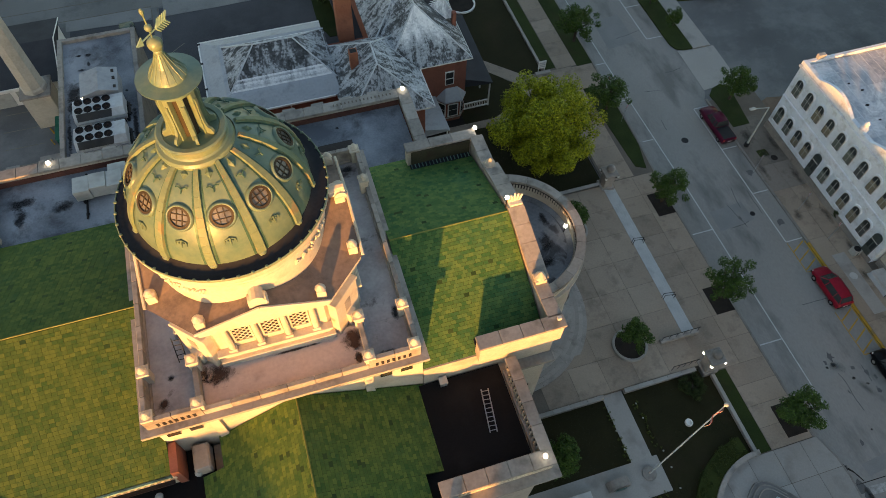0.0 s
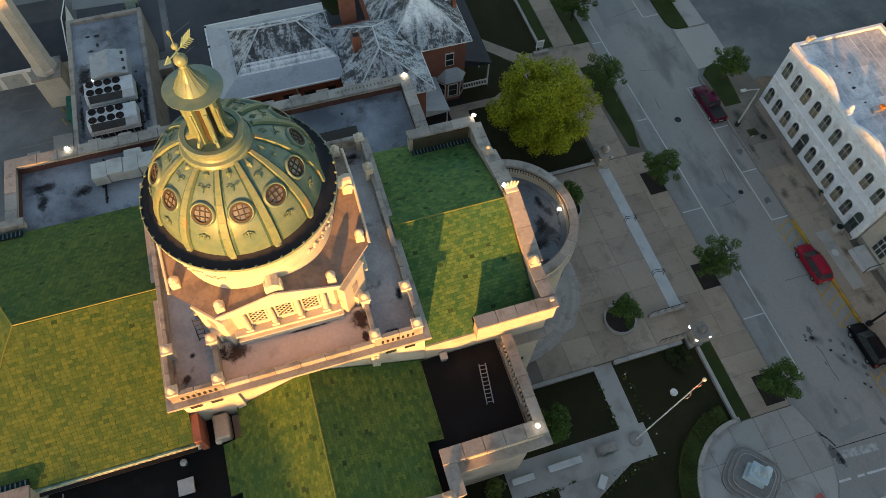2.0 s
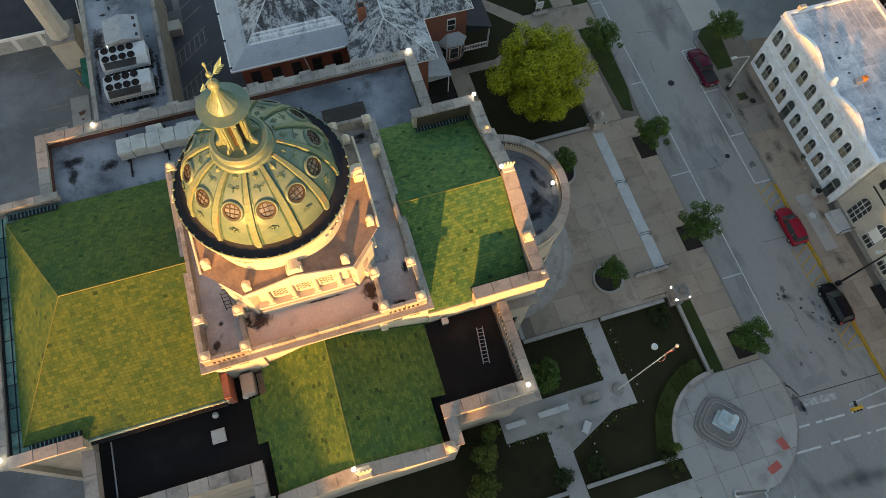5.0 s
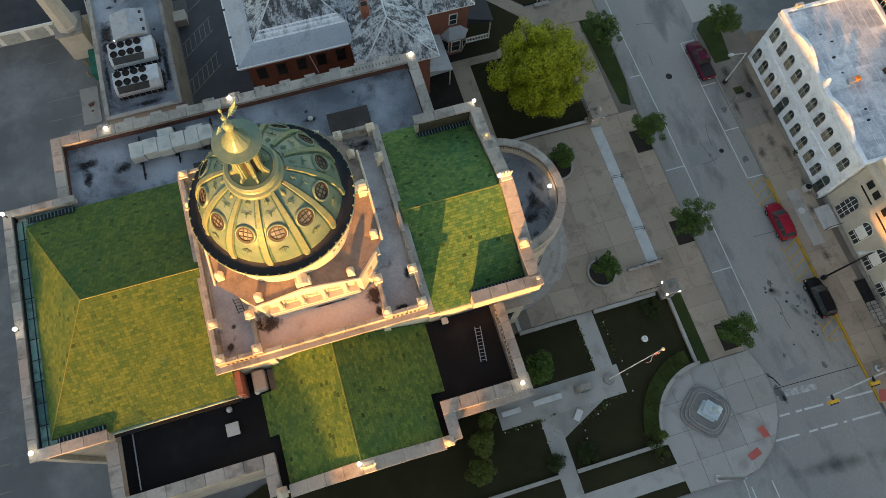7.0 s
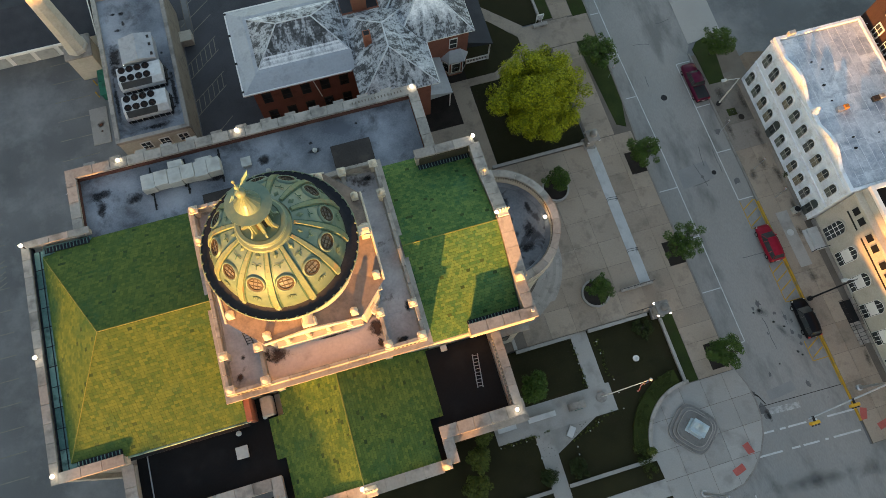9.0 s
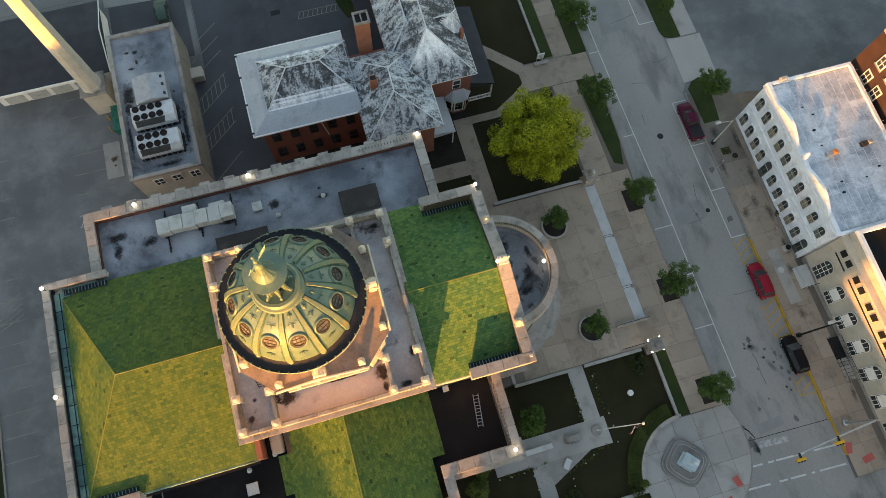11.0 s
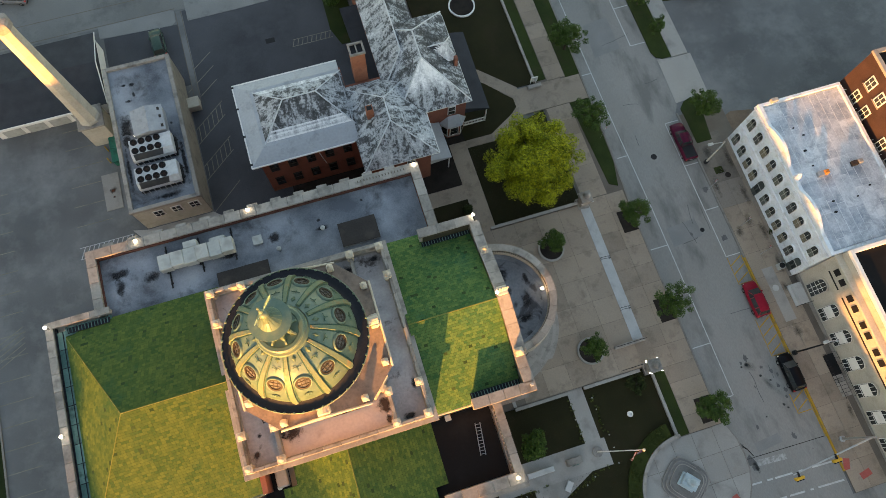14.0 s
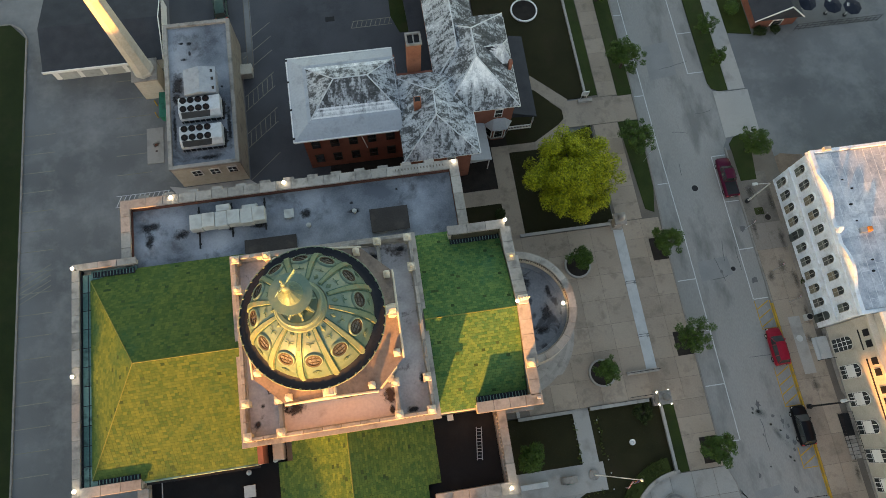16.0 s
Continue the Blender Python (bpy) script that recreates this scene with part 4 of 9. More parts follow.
# fringe of rounded knobs on the rim
knob = None
for i in range(48):
    a = math.radians(i * 7.5)
    if knob is None:
        bm = bmesh.new()
        ball(bm, DX, DY, 26.4, 0.105, 8, 0.7)
        knob = part("rim_knob", bm, DOMERIB, dome, smooth=True)
        mesh = knob.data
    else:
        knob = new("rim_knob", mesh)
        knob.parent = dome
    knob.location = (5.8 * math.cos(a), 5.8 * math.sin(a), RIM - 26.38)


def on_shell(bm, azimuth, t):
    """Lays what is built round the origin (x sideways, y up the slope, z outwards) onto the shell."""
    r, z = shell(t)
    r2, z2 = shell(t + 0.01)
    az = math.radians(azimuth)
    out = Vector((math.cos(az), math.sin(az), 0))
    side = Vector((-math.sin(az), math.cos(az), 0))
    up = (out * (r2 - r) + Vector((0, 0, z2 - z))).normalized()
    nor = side.cross(up)
    m = Matrix((side, up, nor)).transposed().to_4x4()
    m.translation = Vector((DX, DY, z)) + out * r
    return moved(bm, m)


RIBTILE = surface("rust_spotted_rib_cap", (0.1, 0.15, 0.1), (0.176, 0.218, 0.13), 0.5, 5, 0.8, 0.15, stain=(0.26, 0.16, 0.08), stain_size=0.8, stain_amount=0.55, edge=(0.54, 0.62), ragged=0.7)
OXIDE = surface("dark_green_copper", (0.02, 0.055, 0.045), (0.07, 0.15, 0.115), 0.45, 6, 1.0, 0.1, metal=0.2)
VERDIGRIS = surface("dull_green_copper", (0.06, 0.11, 0.08), (0.15, 0.2, 0.13), 0.5, 6, 1.0, 0.1)
PALEPATINA = surface("pale_green_patina", (0.16, 0.27, 0.19), (0.26, 0.38, 0.27), 0.5, 6, 1.0, 0.05)
FRAMEWOOD = surface("brown_window_frame", (0.022, 0.019, 0.013), (0.055, 0.044, 0.03), 0.6, 8, 1.0, 0.1)
OCULUS = surface("amber_grey_glass", (0.045, 0.044, 0.042), (0.19, 0.185, 0.175), 0.12, 2, 1.2, 0.0)
for i in range(12):
    az = i * 30 + 2
    # rib between two windows, with a cap strip in short lengths
    for k in range(11):
        t0, t1 = 0.03 + k * (tmax - 0.05) / 11, 0.03 + (k + 1) * (tmax - 0.05) / 11
        bm = bmesh.new()
        vs = []
        for t in (t0 + 0.0015, t1):
            r, z = shell(t)
            w = 0.23 * (r / 4.95) + 0.035
            nz = math.sin(t) * 4.95 / 4.75
            for s, lift in ((-1.0, -0.05), (-0.85, 0.13), (0.85, 0.13), (1.0, -0.05)):
                a = math.radians(az + 15)
                rr = r + lift
                vs.append(bm.verts.new((DX + rr * math.cos(a) - s * w * math.sin(a), DY + rr * math.sin(a) + s * w * math.cos(a), z + lift * nz)))
        for q in range(3):
            bm.faces.new((vs[q], vs[q + 1], vs[q + 5], vs[q + 4]))
        bm.faces.new(vs[:4])
        bm.faces.new(list(reversed(vs[4:])))
        bmesh.ops.recalc_face_normals(bm, faces=bm.faces)
        part("rib", bm, RIBTILE, dome)
    # swollen foot of the rib over the gutter
    a = math.radians(az + 15)
    bm = bmesh.new()
    ball(bm, 4.93, 0, RIM + 0.16, 0.24, 10, 0.7)
    box(bm, 4.75, 5.1, -0.2, 0.2, RIM - 0.02, RIM + 0.16, bevel=0.06)
    part("rib_foot", moved(bm, Matrix.Translation((DX, DY, 0)) @ Matrix.Rotation(a, 4, "Z")), DOMERIB, dome)
    # flat green strips carry the shade of the groove beside each rib
    for s in (-1, 1):
        bm = bmesh.new()
        vs = []
        for k in range(9):
            t = 0.03 + k * (tmax - 0.05) / 8
            r, z = shell(t)
            a = math.radians(az + 15)
            w0 = (0.23 * r / 4.95 + 0.05) * s
            w1 = w0 + s * (0.11 * r / 4.95 + 0.02)
            vs.append([bm.verts.new((DX + (r + 0.015) * math.cos(a) - w * math.sin(a), DY + (r + 0.015) * math.sin(a) + w * math.cos(a), z + 0.012)) for w in (w0, w1)])
        for p, q in zip(vs, vs[1:]):
            bm.faces.new((p[0], p[1], q[1], q[0]))
        part("groove", bm, OXIDE, dome, "dark green strip with the shade of a groove put into its colour")
    # round window
    T = 0.645
    small = Matrix.Scale(0.88, 4)
    win = part("dome_window", on_shell(moved(turned([(0.66, -0.05), (0.66, 0.11), (0.71, 0.16), (0.77, 0.14), (0.83, 0.04), (0.88, -0.2)], 0, 0, 24), small), az, T), DOME, dome, "round window with a heavy moulded surround", smooth=True)
    part("pane", on_shell(moved(turned([(0, 0.03), (0.68, 0.03)], 0, 0, 24), small), az, T), OCULUS, win)
    bm = boxes(*[(x - 0.03, x + 0.03, -math.sqrt(0.31 - x * x), math.sqrt(0.31 - x * x), 0.03, 0.08) for x in (-0.17, 0.17)], *[(-math.sqrt(0.31 - y * y), math.sqrt(0.31 - y * y), y - 0.025, y + 0.025, 0.03, 0.075) for y in (-0.19, 0.19)])
    lathe(bm, [(0.52, 0.03), (0.52, 0.12), (0.67, 0.12), (0.67, 0.03)], 0, 0, 24)
    part("glazing_grid", on_shell(moved(bm, small), az, T), FRAMEWOOD, win, "brown glazing bars")
    # scrolls below and above, and a leaf boss higher up
    bm = bmesh.new()
    for s in (-1, 1):
        tube(bm, (0.0, 0.0, 0.06), (s * 0.16, 0.14, 0.1), 0.035, 6, 0.028)
        tube(bm, (s * 0.16, 0.14, 0.1), (s * 0.27, 0.13, 0.1), 0.028, 6, 0.02)
        ball(bm, s * 0.28, 0.12, 0.09, 0.045, 8)
    tube(bm, (0, -0.2, 0.05), (0, 0.03, 0.07), 0.035, 6)
    part("scroll_ornament", on_shell(bm, az, 0.93), OXIDE, dome, "forked scroll ornament")
    bm = bmesh.new()
    for s in (-1, 1):
        tube(bm, (0, 0.1, 0.04), (s * 0.26, 0.02, 0.05), 0.05, 6, 0.03)
        tube(bm, (s * 0.26, 0.02, 0.05), (s * 0.3, -0.22, 0.05), 0.045, 6, 0.02)
        ball(bm, s * 0.12, -0.06, 0.05, 0.06, 8)
    tube(bm, (0, 0.15, 0.05), (0, -0.34, 0.05), 0.07, 6, 0.02)
    part("scroll_ornament", on_shell(bm, az, 0.36), VERDIGRIS, dome, "garland drop under the window")
    bm = bmesh.new()
    lathe(bm, [(0.02, 0.14), (0.14, 0.08), (0.22, 0.0)], 0, 0, 4)
    moved(bm, Matrix.Diagonal((0.9, 1.35, 1, 1)))
    part("leaf_boss", on_shell(bm, az, 1.09), VERDIGRIS, dome, "leaf-shaped boss")
# carved foliage in the drum's frieze
for i in range(40):
    a = math.radians(i % 10 * 3.4 - 15 + 90 * (i // 10) + 50)
    bm = bmesh.new()
    for _ in range(4):
        x, z, r = random.uniform(-0.25, 0.25), random.uniform(-0.28, 0.28), random.uniform(0.07, 0.13)
        ball(bm, x, 0, z, r, 6)
    moved(bm, Matrix.Translation((DX + 5.4 * math.cos(a), DY + 5.4 * math.sin(a), 27.62)) @ Matrix.Rotation(a - math.pi / 2, 4, "Z"))
    part("foliage_carving", bm, CREAM, dome)

# ---- lantern ----
LX, LY = -3.44, 26.68
LZ = 34.95
lan = part("lantern_base", turned([(1.7, LZ - 1.05), (1.92, LZ - 0.92), (1.96, LZ - 0.72), (1.88, LZ - 0.56), (1.7, LZ - 0.5), (1.63, LZ - 0.4), (1.63, LZ - 0.15), (1.74, LZ - 0.07), (1.75, LZ + 0.08), (1.66, LZ + 0.16), (1.42, LZ + 0.16), (1.36, LZ + 0.08), (1.0, LZ + 0.1), (0, LZ + 0.14)], LX, LY, 48), DOMERIB, dome, "moulded ring and gallery under the lantern")
part("core", turned([(0.62, LZ + 0.05), (0.62, LZ + 2.85)], LX, LY, 16), FRAMEWOOD, lan, "dark louvred core")
for k in range(8):
    a = math.radians(k * 45 + 10)
    c, s = math.cos(a), math.sin(a)
    bm = bmesh.new()
    box(bm, 0.62, 0.92, -0.15, 0.15, LZ + 0.05, LZ + 2.85, bevel=0.02)
    moved(bm, Matrix.Translation((LX, LY, 0)) @ Matrix.Rotation(a, 4, "Z"))
    part("column", bm, DOMERIB, lan)
    bm = bmesh.new()
    prof = [(0.88, 0.1), (1.3, 0.1), (1.34, 0.3), (1.24, 0.5), (1.08, 0.56), (1.0, 0.85), (0.97, 1.6), (1.02, 2.25), (0.98, 2.4), (0.9, 2.4)]
    left = [bm.verts.new((r, -0.07, LZ + z)) for r, z in prof]
    right = [bm.verts.new((r, 0.07, LZ + z)) for r, z in prof]
    bm.faces.new(left)
    bm.faces.new(list(reversed(right)))
    for i in range(len(prof)):
        j = (i + 1) % len(prof)
        bm.faces.new((left[i], left[j], right[j], right[i]))
    bmesh.ops.recalc_face_normals(bm, faces=bm.faces)
    moved(bm, Matrix.Translation((LX, LY, 0)) @ Matrix.Rotation(a, 4, "Z"))
    part("scroll_bracket", bm, DOMERIB, lan, "scrolled bracket")
roof = part("lantern_roof", turned([(0.85, LZ + 2.75), (1.0, LZ + 2.9), (1.0, LZ + 3.12), (1.25, LZ + 3.3), (1.49, LZ + 3.47), (1.49, LZ + 3.52), (1.12, LZ + 3.57), (0.86, LZ + 3.62), (0.82, LZ + 3.74), (0.66, LZ + 3.98), (0.46, LZ + 4.25), (0.3, LZ + 4.6), (0.2, LZ + 4.9), (0.16, LZ + 5.02)], LX, LY, 48), DOME, dome, "flared bell-shaped lantern roof")
for k in range(16):
    a = math.radians(k * 22.5)
    bm = bmesh.new()
    pts = [(0.86, 3.66), (0.7, 3.96), (0.48, 4.26), (0.32, 4.6), (0.22, 4.88)]
    for p, q in zip(pts, pts[1:]):
        tube(bm, (LX + p[0] * math.cos(a), LY + p[0] * math.sin(a), LZ + p[1]), (LX + q[0] * math.cos(a), LY + q[0] * math.sin(a), LZ + q[1]), 0.018, 5, 0.012)
    part("roof_seam", bm, DOMERIB, roof)
VZ = LZ - 0.38
vane = thing("weathervane", LX, LY, VZ + 5.4, "gilded arrow weathervane on a ball", "weathervane")
bm = bmesh.new()
lathe(bm, [(0.2, VZ + 5.3), (0.22, VZ + 5.42), (0.12, VZ + 5.5)], LX, LY, 16)
ball(bm, LX, LY, VZ + 5.75, 0.34, 16)
part("ball", bm, DOMERIB, vane, smooth=True)
part("rod", tube(bmesh.new(), (LX, LY, VZ + 6.05), (LX, LY, VZ + 7.3), 0.035, 6), DOMERIB, vane)
part("small_ball", ball(bmesh.new(), LX, LY, VZ + 6.6, 0.17, 12), DOMERIB, vane, smooth=True)
part("tip", ball(bmesh.new(), LX, LY, VZ + 7.4, 0.1, 8, 1.8), DOMERIB, vane)
VD = Vector((0.66, 0.75, 0))
A0 = Vector((LX, LY, VZ + 6.3))
part("shaft", tube(bmesh.new(), A0 - VD * 0.6, A0 + VD * 0.95, 0.035, 6), PALEPATINA, vane)
bm = bmesh.new()
sideways = VD.cross(Vector((0, 0, 1))) * 0.025
pts = [A0 - VD * 0.95, A0 - VD * 0.55 + Vector((0, 0, 0.22)), A0 - VD * 0.55 - Vector((0, 0, 0.22))]
a = [bm.verts.new(p + sideways) for p in pts]
b = [bm.verts.new(p - sideways) for p in pts]
bm.faces.new(a)
bm.faces.new(list(reversed(b)))
for k in range(3):
    bm.faces.new((a[k], a[(k + 1) % 3], b[(k + 1) % 3], b[k]))
part("arrowhead", bm, PALEPATINA, vane)
for k in range(6):
    for s in (-1, 1):
        p = A0 + VD * (0.35 + 0.12 * k)
        part("feather", tube(bmesh.new(), p, p + VD * 0.24 + Vector((0, 0, s * 0.34)), 0.055, 4, 0.03), PALEPATINA, vane)


# ---- round portico on the east front ----
RX, RY = 15.95, 27.8
HATCH = surface("brown_black_sheet", (0.022, 0.019, 0.018), (0.05, 0.044, 0.042), 0.75, 6, 0.5, 0.1, stain=(0.08, 0.065, 0.058), stain_size=0.8, stain_amount=0.5)
PORTICOROOF = surface("stained_portico_roof", (0.11, 0.12, 0.14), (0.22, 0.24, 0.27), 0.6, 5, 0.25, 0.1, stain=(0.025, 0.025, 0.03), stain_size=0.5, stain_amount=0.8, edge=(0.5, 0.6), warp=1.0)
STEPCONCRETE = surface("worn_step_concrete", (0.26, 0.24, 0.22), (0.38, 0.35, 0.32), 0.9, 7, 0.3, 0.2, objects=0.25, stain=(0.13, 0.12, 0.11), stain_size=0.7, stain_amount=0.5, ragged=0.65)
part("portico_wall", slab(arc_band(RX, RY, 5.25, 5.85, -90, 90, 48), 8.8, 14.4), LIMESTONE, court, "curved limestone entablature")
part("portico_cornice", slab(arc_band(RX, RY, 5.85, 6.1, -90, 90, 48), 13.6, 13.95), LIMESTONE, court)
part("portico_roof", slab([(RX, RY - 5.3)] + ring_points(RX, RY, 5.3, -90, 90, 40)[1:-1] + [(RX, RY + 5.3)], 13.2, 13.5), PORTICOROOF, court, "dark-stained grey membrane roof of the round portico")
part("roof_upstand", slab(arc_band(RX, RY, 4.75, 5.24, -88, 88, 48), 13.45, 13.62), MEMBRANE, court, "paler membrane strip round the roof's edge")
for i in range(11):
    a0, a1 = -88 + i * 16, -88 + (i + 1) * 16
    part("coping_stone", slab(arc_band(RX, RY, 5.22, 5.95, a0 + 0.12, a1 - 0.12, 6), 14.95, 15.2), COPING, court)
    part("pedestal", slab(arc_band(RX, RY, 5.35, 5.8, a0 - 1.6, a0 + 1.6, 3), 14.4, 14.95), LIMESTONE, court)
    for k in range(7):
        a = math.radians(a0 + 2.6 + k * 1.8)
        part("baluster", turned([(0.07, 14.4), (0.085, 14.5), (0.045, 14.65), (0.075, 14.82), (0.06, 14.95)], RX + 5.57 * math.cos(a), RY + 5.57 * math.sin(a), 7), LIMESTONE, court)
# dark band set behind the blocks as the shade in their gaps
part("inner_band", slab(arc_band(RX, RY, 5.2, 5.24, -88, 88, 48), 14.42, 14.9), HATCH, court, "dark band painted in for the shade between the blocks")
for i in range(64):
    a = math.radians(-86 + i * 2.72)
    bm = boxes((5.1, 5.2, -0.075, 0.075, 14.46, 14.86), bevel=0.02)
    part("dentil", moved(bm, Matrix.Translation((RX, RY, 0)) @ Matrix.Rotation(a, 4, "Z")), LIMESTONE, court)
part("portico_inner", slab(arc_band(RX, RY, 4.0, 4.9, -90, 90, 32), 0.5, 9.0), LIMESTONE, court)
for i in range(9):
    a = math.radians(-80 + i * 20)
    part("portico_column", turned([(0.55, 0.6), (0.55, 0.9), (0.42, 1.0), (0.44, 4.0), (0.36, 8.3), (0.5, 8.5), (0.52, 8.8)], RX + 5.45 * math.cos(a), RY + 5.45 * math.sin(a), 14), LIMESTONE, court, "round limestone column")
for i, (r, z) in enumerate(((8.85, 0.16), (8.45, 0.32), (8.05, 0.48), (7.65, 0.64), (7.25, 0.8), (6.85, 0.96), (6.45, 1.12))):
    # dark joint colour gives the riser the shade of the tread above
    part("portico_step", slab(arc_band(RX, RY, 4.0, r - 0.05, -100, 100, 44), gz(RY) + 0.3, gz(RY) + PLAZA + z - 0.03), JOINT, court, "dark riser with the shade under the treads put into its colour")
    n = 8 + i % 2
    for k in range(n):
        a0, a1 = -100 + 200 * k / n, -100 + 200 * (k + 1) / n
        part("tread", slab(arc_band(RX, RY, r - 0.415, r, a0 + 0.08, a1 - 0.08, 7), gz(RY) + PLAZA + z - 0.06, gz(RY) + PLAZA + z), STEPCONCRETE, court)
# openings low in the east front's end wall
for x, z0, z1 in ((12.6, 16.9, 17.6), (12.6, 10.0, 12.4), (14.2, 4.0, 7.0)):
    part("wall_window", boxes((x - 0.7, x + 0.7, 18.32, 18.39, z0, z1)), GLASS, court, "dark recessed window")
part("portico_ledge", boxes((12.45, 15.9, 17.6, 18.38, 12.9, 13.2)), COPING, court)
part("balustrade_base", boxes((11.72, 12.0, 11.2, 17.6, 13.6, 14.05)), COPING, court)
for i in range(17):
    y = 11.5 + i * 0.36
    part("slit", boxes((11.985, 12.0, y + 0.14, y + 0.36, 14.1, 14.75)), BLACK, court)
    part("baluster", boxes((11.84, 12.0, y, y + 0.13, 14.05, 14.85), bevel=0.02), LIMESTONE, court)
for i in range(15):
    y = 10.6 + i * 0.34
    part("dentil", boxes((-22.82, -22.7, y, y + 0.16, 14.4, 14.75)), CREAM, court)
part("cornice", boxes((11.7, 13.1, 9.5, 11.6, 13.3, 13.6), (4.9, 11.7, 9.5, 10.2, 13.3, 13.6)), COPING, court)
for i in range(26):
    x = 5.2 + i * 0.28
    part("dentil", boxes((x, x + 0.13, 10.08, 10.2, 14.4, 14.8)), CREAM, court)
OLDBRICK = surface("sooty_red_brick", (0.075, 0.032, 0.026), (0.15, 0.066, 0.05), 0.9, 9, 0.6, 0.3, stain=(0.05, 0.03, 0.025), stain_size=0.8, stain_amount=0.5, ragged=0.65)
MOSSBRICK = surface("mossy_dark_brick", (0.03, 0.034, 0.02), (0.075, 0.066, 0.042), 0.9, 9, 0.6, 0.3, stain=(0.045, 0.025, 0.02), stain_size=0.9, stain_amount=0.6, ragged=0.65)
# stepped blocks on the north parapet, brick lining of the annex
for i in range(13):
    x = -21.5 + i * 2.5
    part("parapet_block", boxes((x, x + 1.1, 44.3, 44.95, 15.7, 16.12), bevel=0.03), COPING, court)
part("brick_lining", boxes((-22.4, 11.1, 43.6, 43.69, 15.2, 15.72)), OLDBRICK, court, "red brick inner face of the parapet")
part("brick_lining", boxes((-22.49, -22.4, 38.0, 43.6, 15.2, 15.6)), OLDBRICK, court, "red brick inner face of the parapet")
part("brick_lining", boxes((10.0, 14.9, 35.45, 35.59, 16.6, 18.2)), MOSSBRICK, court, "mossy dark brick inner face of the parapet")
part("brick_stub", boxes((-11.25, -10.75, 16.4, 18.4, 13.8, 16.2)), BRICK, court, "red brick end wall")
for i in range(26):
    x = -21.8 + i * 0.42
    part("eave_bracket", boxes((x, x + 0.2, 16.36, 16.5, 15.1, 15.5), bevel=0.02), CREAM, court)
part("eave_gutter", boxes((-21.9, -11.3, 16.3, 16.5, 15.52, 15.66), bevel=0.03), PATINA, court)
# black strip stands in for the shaded line under the eave
part("eave_board", boxes((-21.9, -11.3, 16.08, 16.35, 15.0, 15.08)), BLACK, court, "black strip that paints in the shade under the eave")
for x0, x1 in ((-5.6, -3.3),):
    part("vent_slot", boxes((x0, x1, 18.3, 18.34, 18.3, 18.5)), COPING, court)

# pierced panel in the north parapet
for i in range(16):
    x = 5.3 + i * 0.34
    part("piercing", boxes((x, x + 0.12, 44.0, 44.24, 16.19, 16.206)), JOINT, court, "dark pierced opening")
# ---- things on the roofs ----
def roof_lamp(x, y, z, h=0.5):
    ob = thing("roof_lamp", x, y, z, "small lit globe lamp on a short post", "lamp", "roof lamps")
    part("post", tube(bmesh.new(), (x, y, z), (x, y, z + h), 0.05, 8), BLACK, ob)
    part("globe", ball(bmesh.new(), x, y, z + h + 0.14, 0.17, 12), LAMPLIGHT, ob, "lit globe")


for x, y, z, h in ((-18.15, 44.25, 16.2, 0.05), (-6.45, 44.3, 16.2, 0.08), (11.65, 44.3, 16.2, 0.05), (-27.66, 37.6, 16.5, 0.68), (-27.78, 26.95, 16.5, 0.45), (-27.74, 16.5, 16.5, 0.22), (14.85, 27.36, 19.7, 1.3), (15.55, 36.25, 18.5, 0.05), (12.0, 10.65, 15.2, 0.3), (-2.75, 8.1, 18.1, 0.4), (20.72, 27.7, 13.62, 0.7)):
    roof_lamp(x, y, z, h)
ob = thing("roof_floodlight", 15.6, 18.4, 18.6, "small pale floodlight on the parapet", "floodlight")
part("body", boxes((15.45, 15.75, 18.25, 18.5, 18.65, 18.95), bevel=0.03), METAL, ob)
part("bracket", boxes((15.55, 15.65, 18.3, 18.45, 18.6, 18.66)), BLACK, ob)

hvac = thing("air_handler", -12.4, 41.2, 15.2, "long pale sheet-metal air handler on the flat roof", "air handler")
for i in range(6):
    x0 = -16.3 + i * 1.28
    part("section", boxes((x0, x0 + 1.25, 40.3 + 0.08 * (i % 2), 41.9, 15.5, 16.6 + 0.08 * (i % 2)), bevel=0.03), METAL, hvac)
part("hood", boxes((-13.6, -12.2, 41.95, 42.7, 15.6, 16.5), bevel=0.05), METAL, hvac)
part("hood", boxes((-11.0, -9.4, 41.95, 42.4, 15.7, 16.3), bevel=0.05), METAL, hvac)
for x in (-15.8, -12.5, -9.3):
    part("skid", boxes((x - 0.1, x + 0.1, 40.2, 42.0, 15.2, 15.5)), BLACK, hvac)
for x0, x1, y0, y1 in ((2.1, 6.0, 37.7, 40.2), (-11.0, -5.8, 37.2, 38.6)):
    ob = thing("roof_hatch", (x0 + x1) / 2, (y0 + y1) / 2, 15.2, "low dark roof hatch with a black cover", "roof hatch", "roof hatches")
    part("kerb", boxes((x0, x1, y0, y1, 15.2, 15.75)), MEMBRANE, ob)
    part("cover", boxes((x0 - 0.06, x1 + 0.06, y0 - 0.06, y1 + 0.06, 15.75, 15.87), bevel=0.02), HATCH, ob)
for x, y, s, z in ((-6.3, 41.0, 0.5, 15.2), (-12.6, 14.1, 0.55, 13.8), (7.3, 18.0, 0.3, 13.8)):
    ob = thing("roof_vent", x, y, z, "small square pale metal roof vent", "vent", "roof vents")
    part("body", boxes((x - s * 0.8, x + s * 0.8, y - s * 0.8, y + s * 0.8, z, z + 0.5)), STEEL, ob)
    part("cap", boxes((x - s, x + s, y - s, y + s, z + 0.5, z + 0.62), bevel=0.03), METAL, ob)
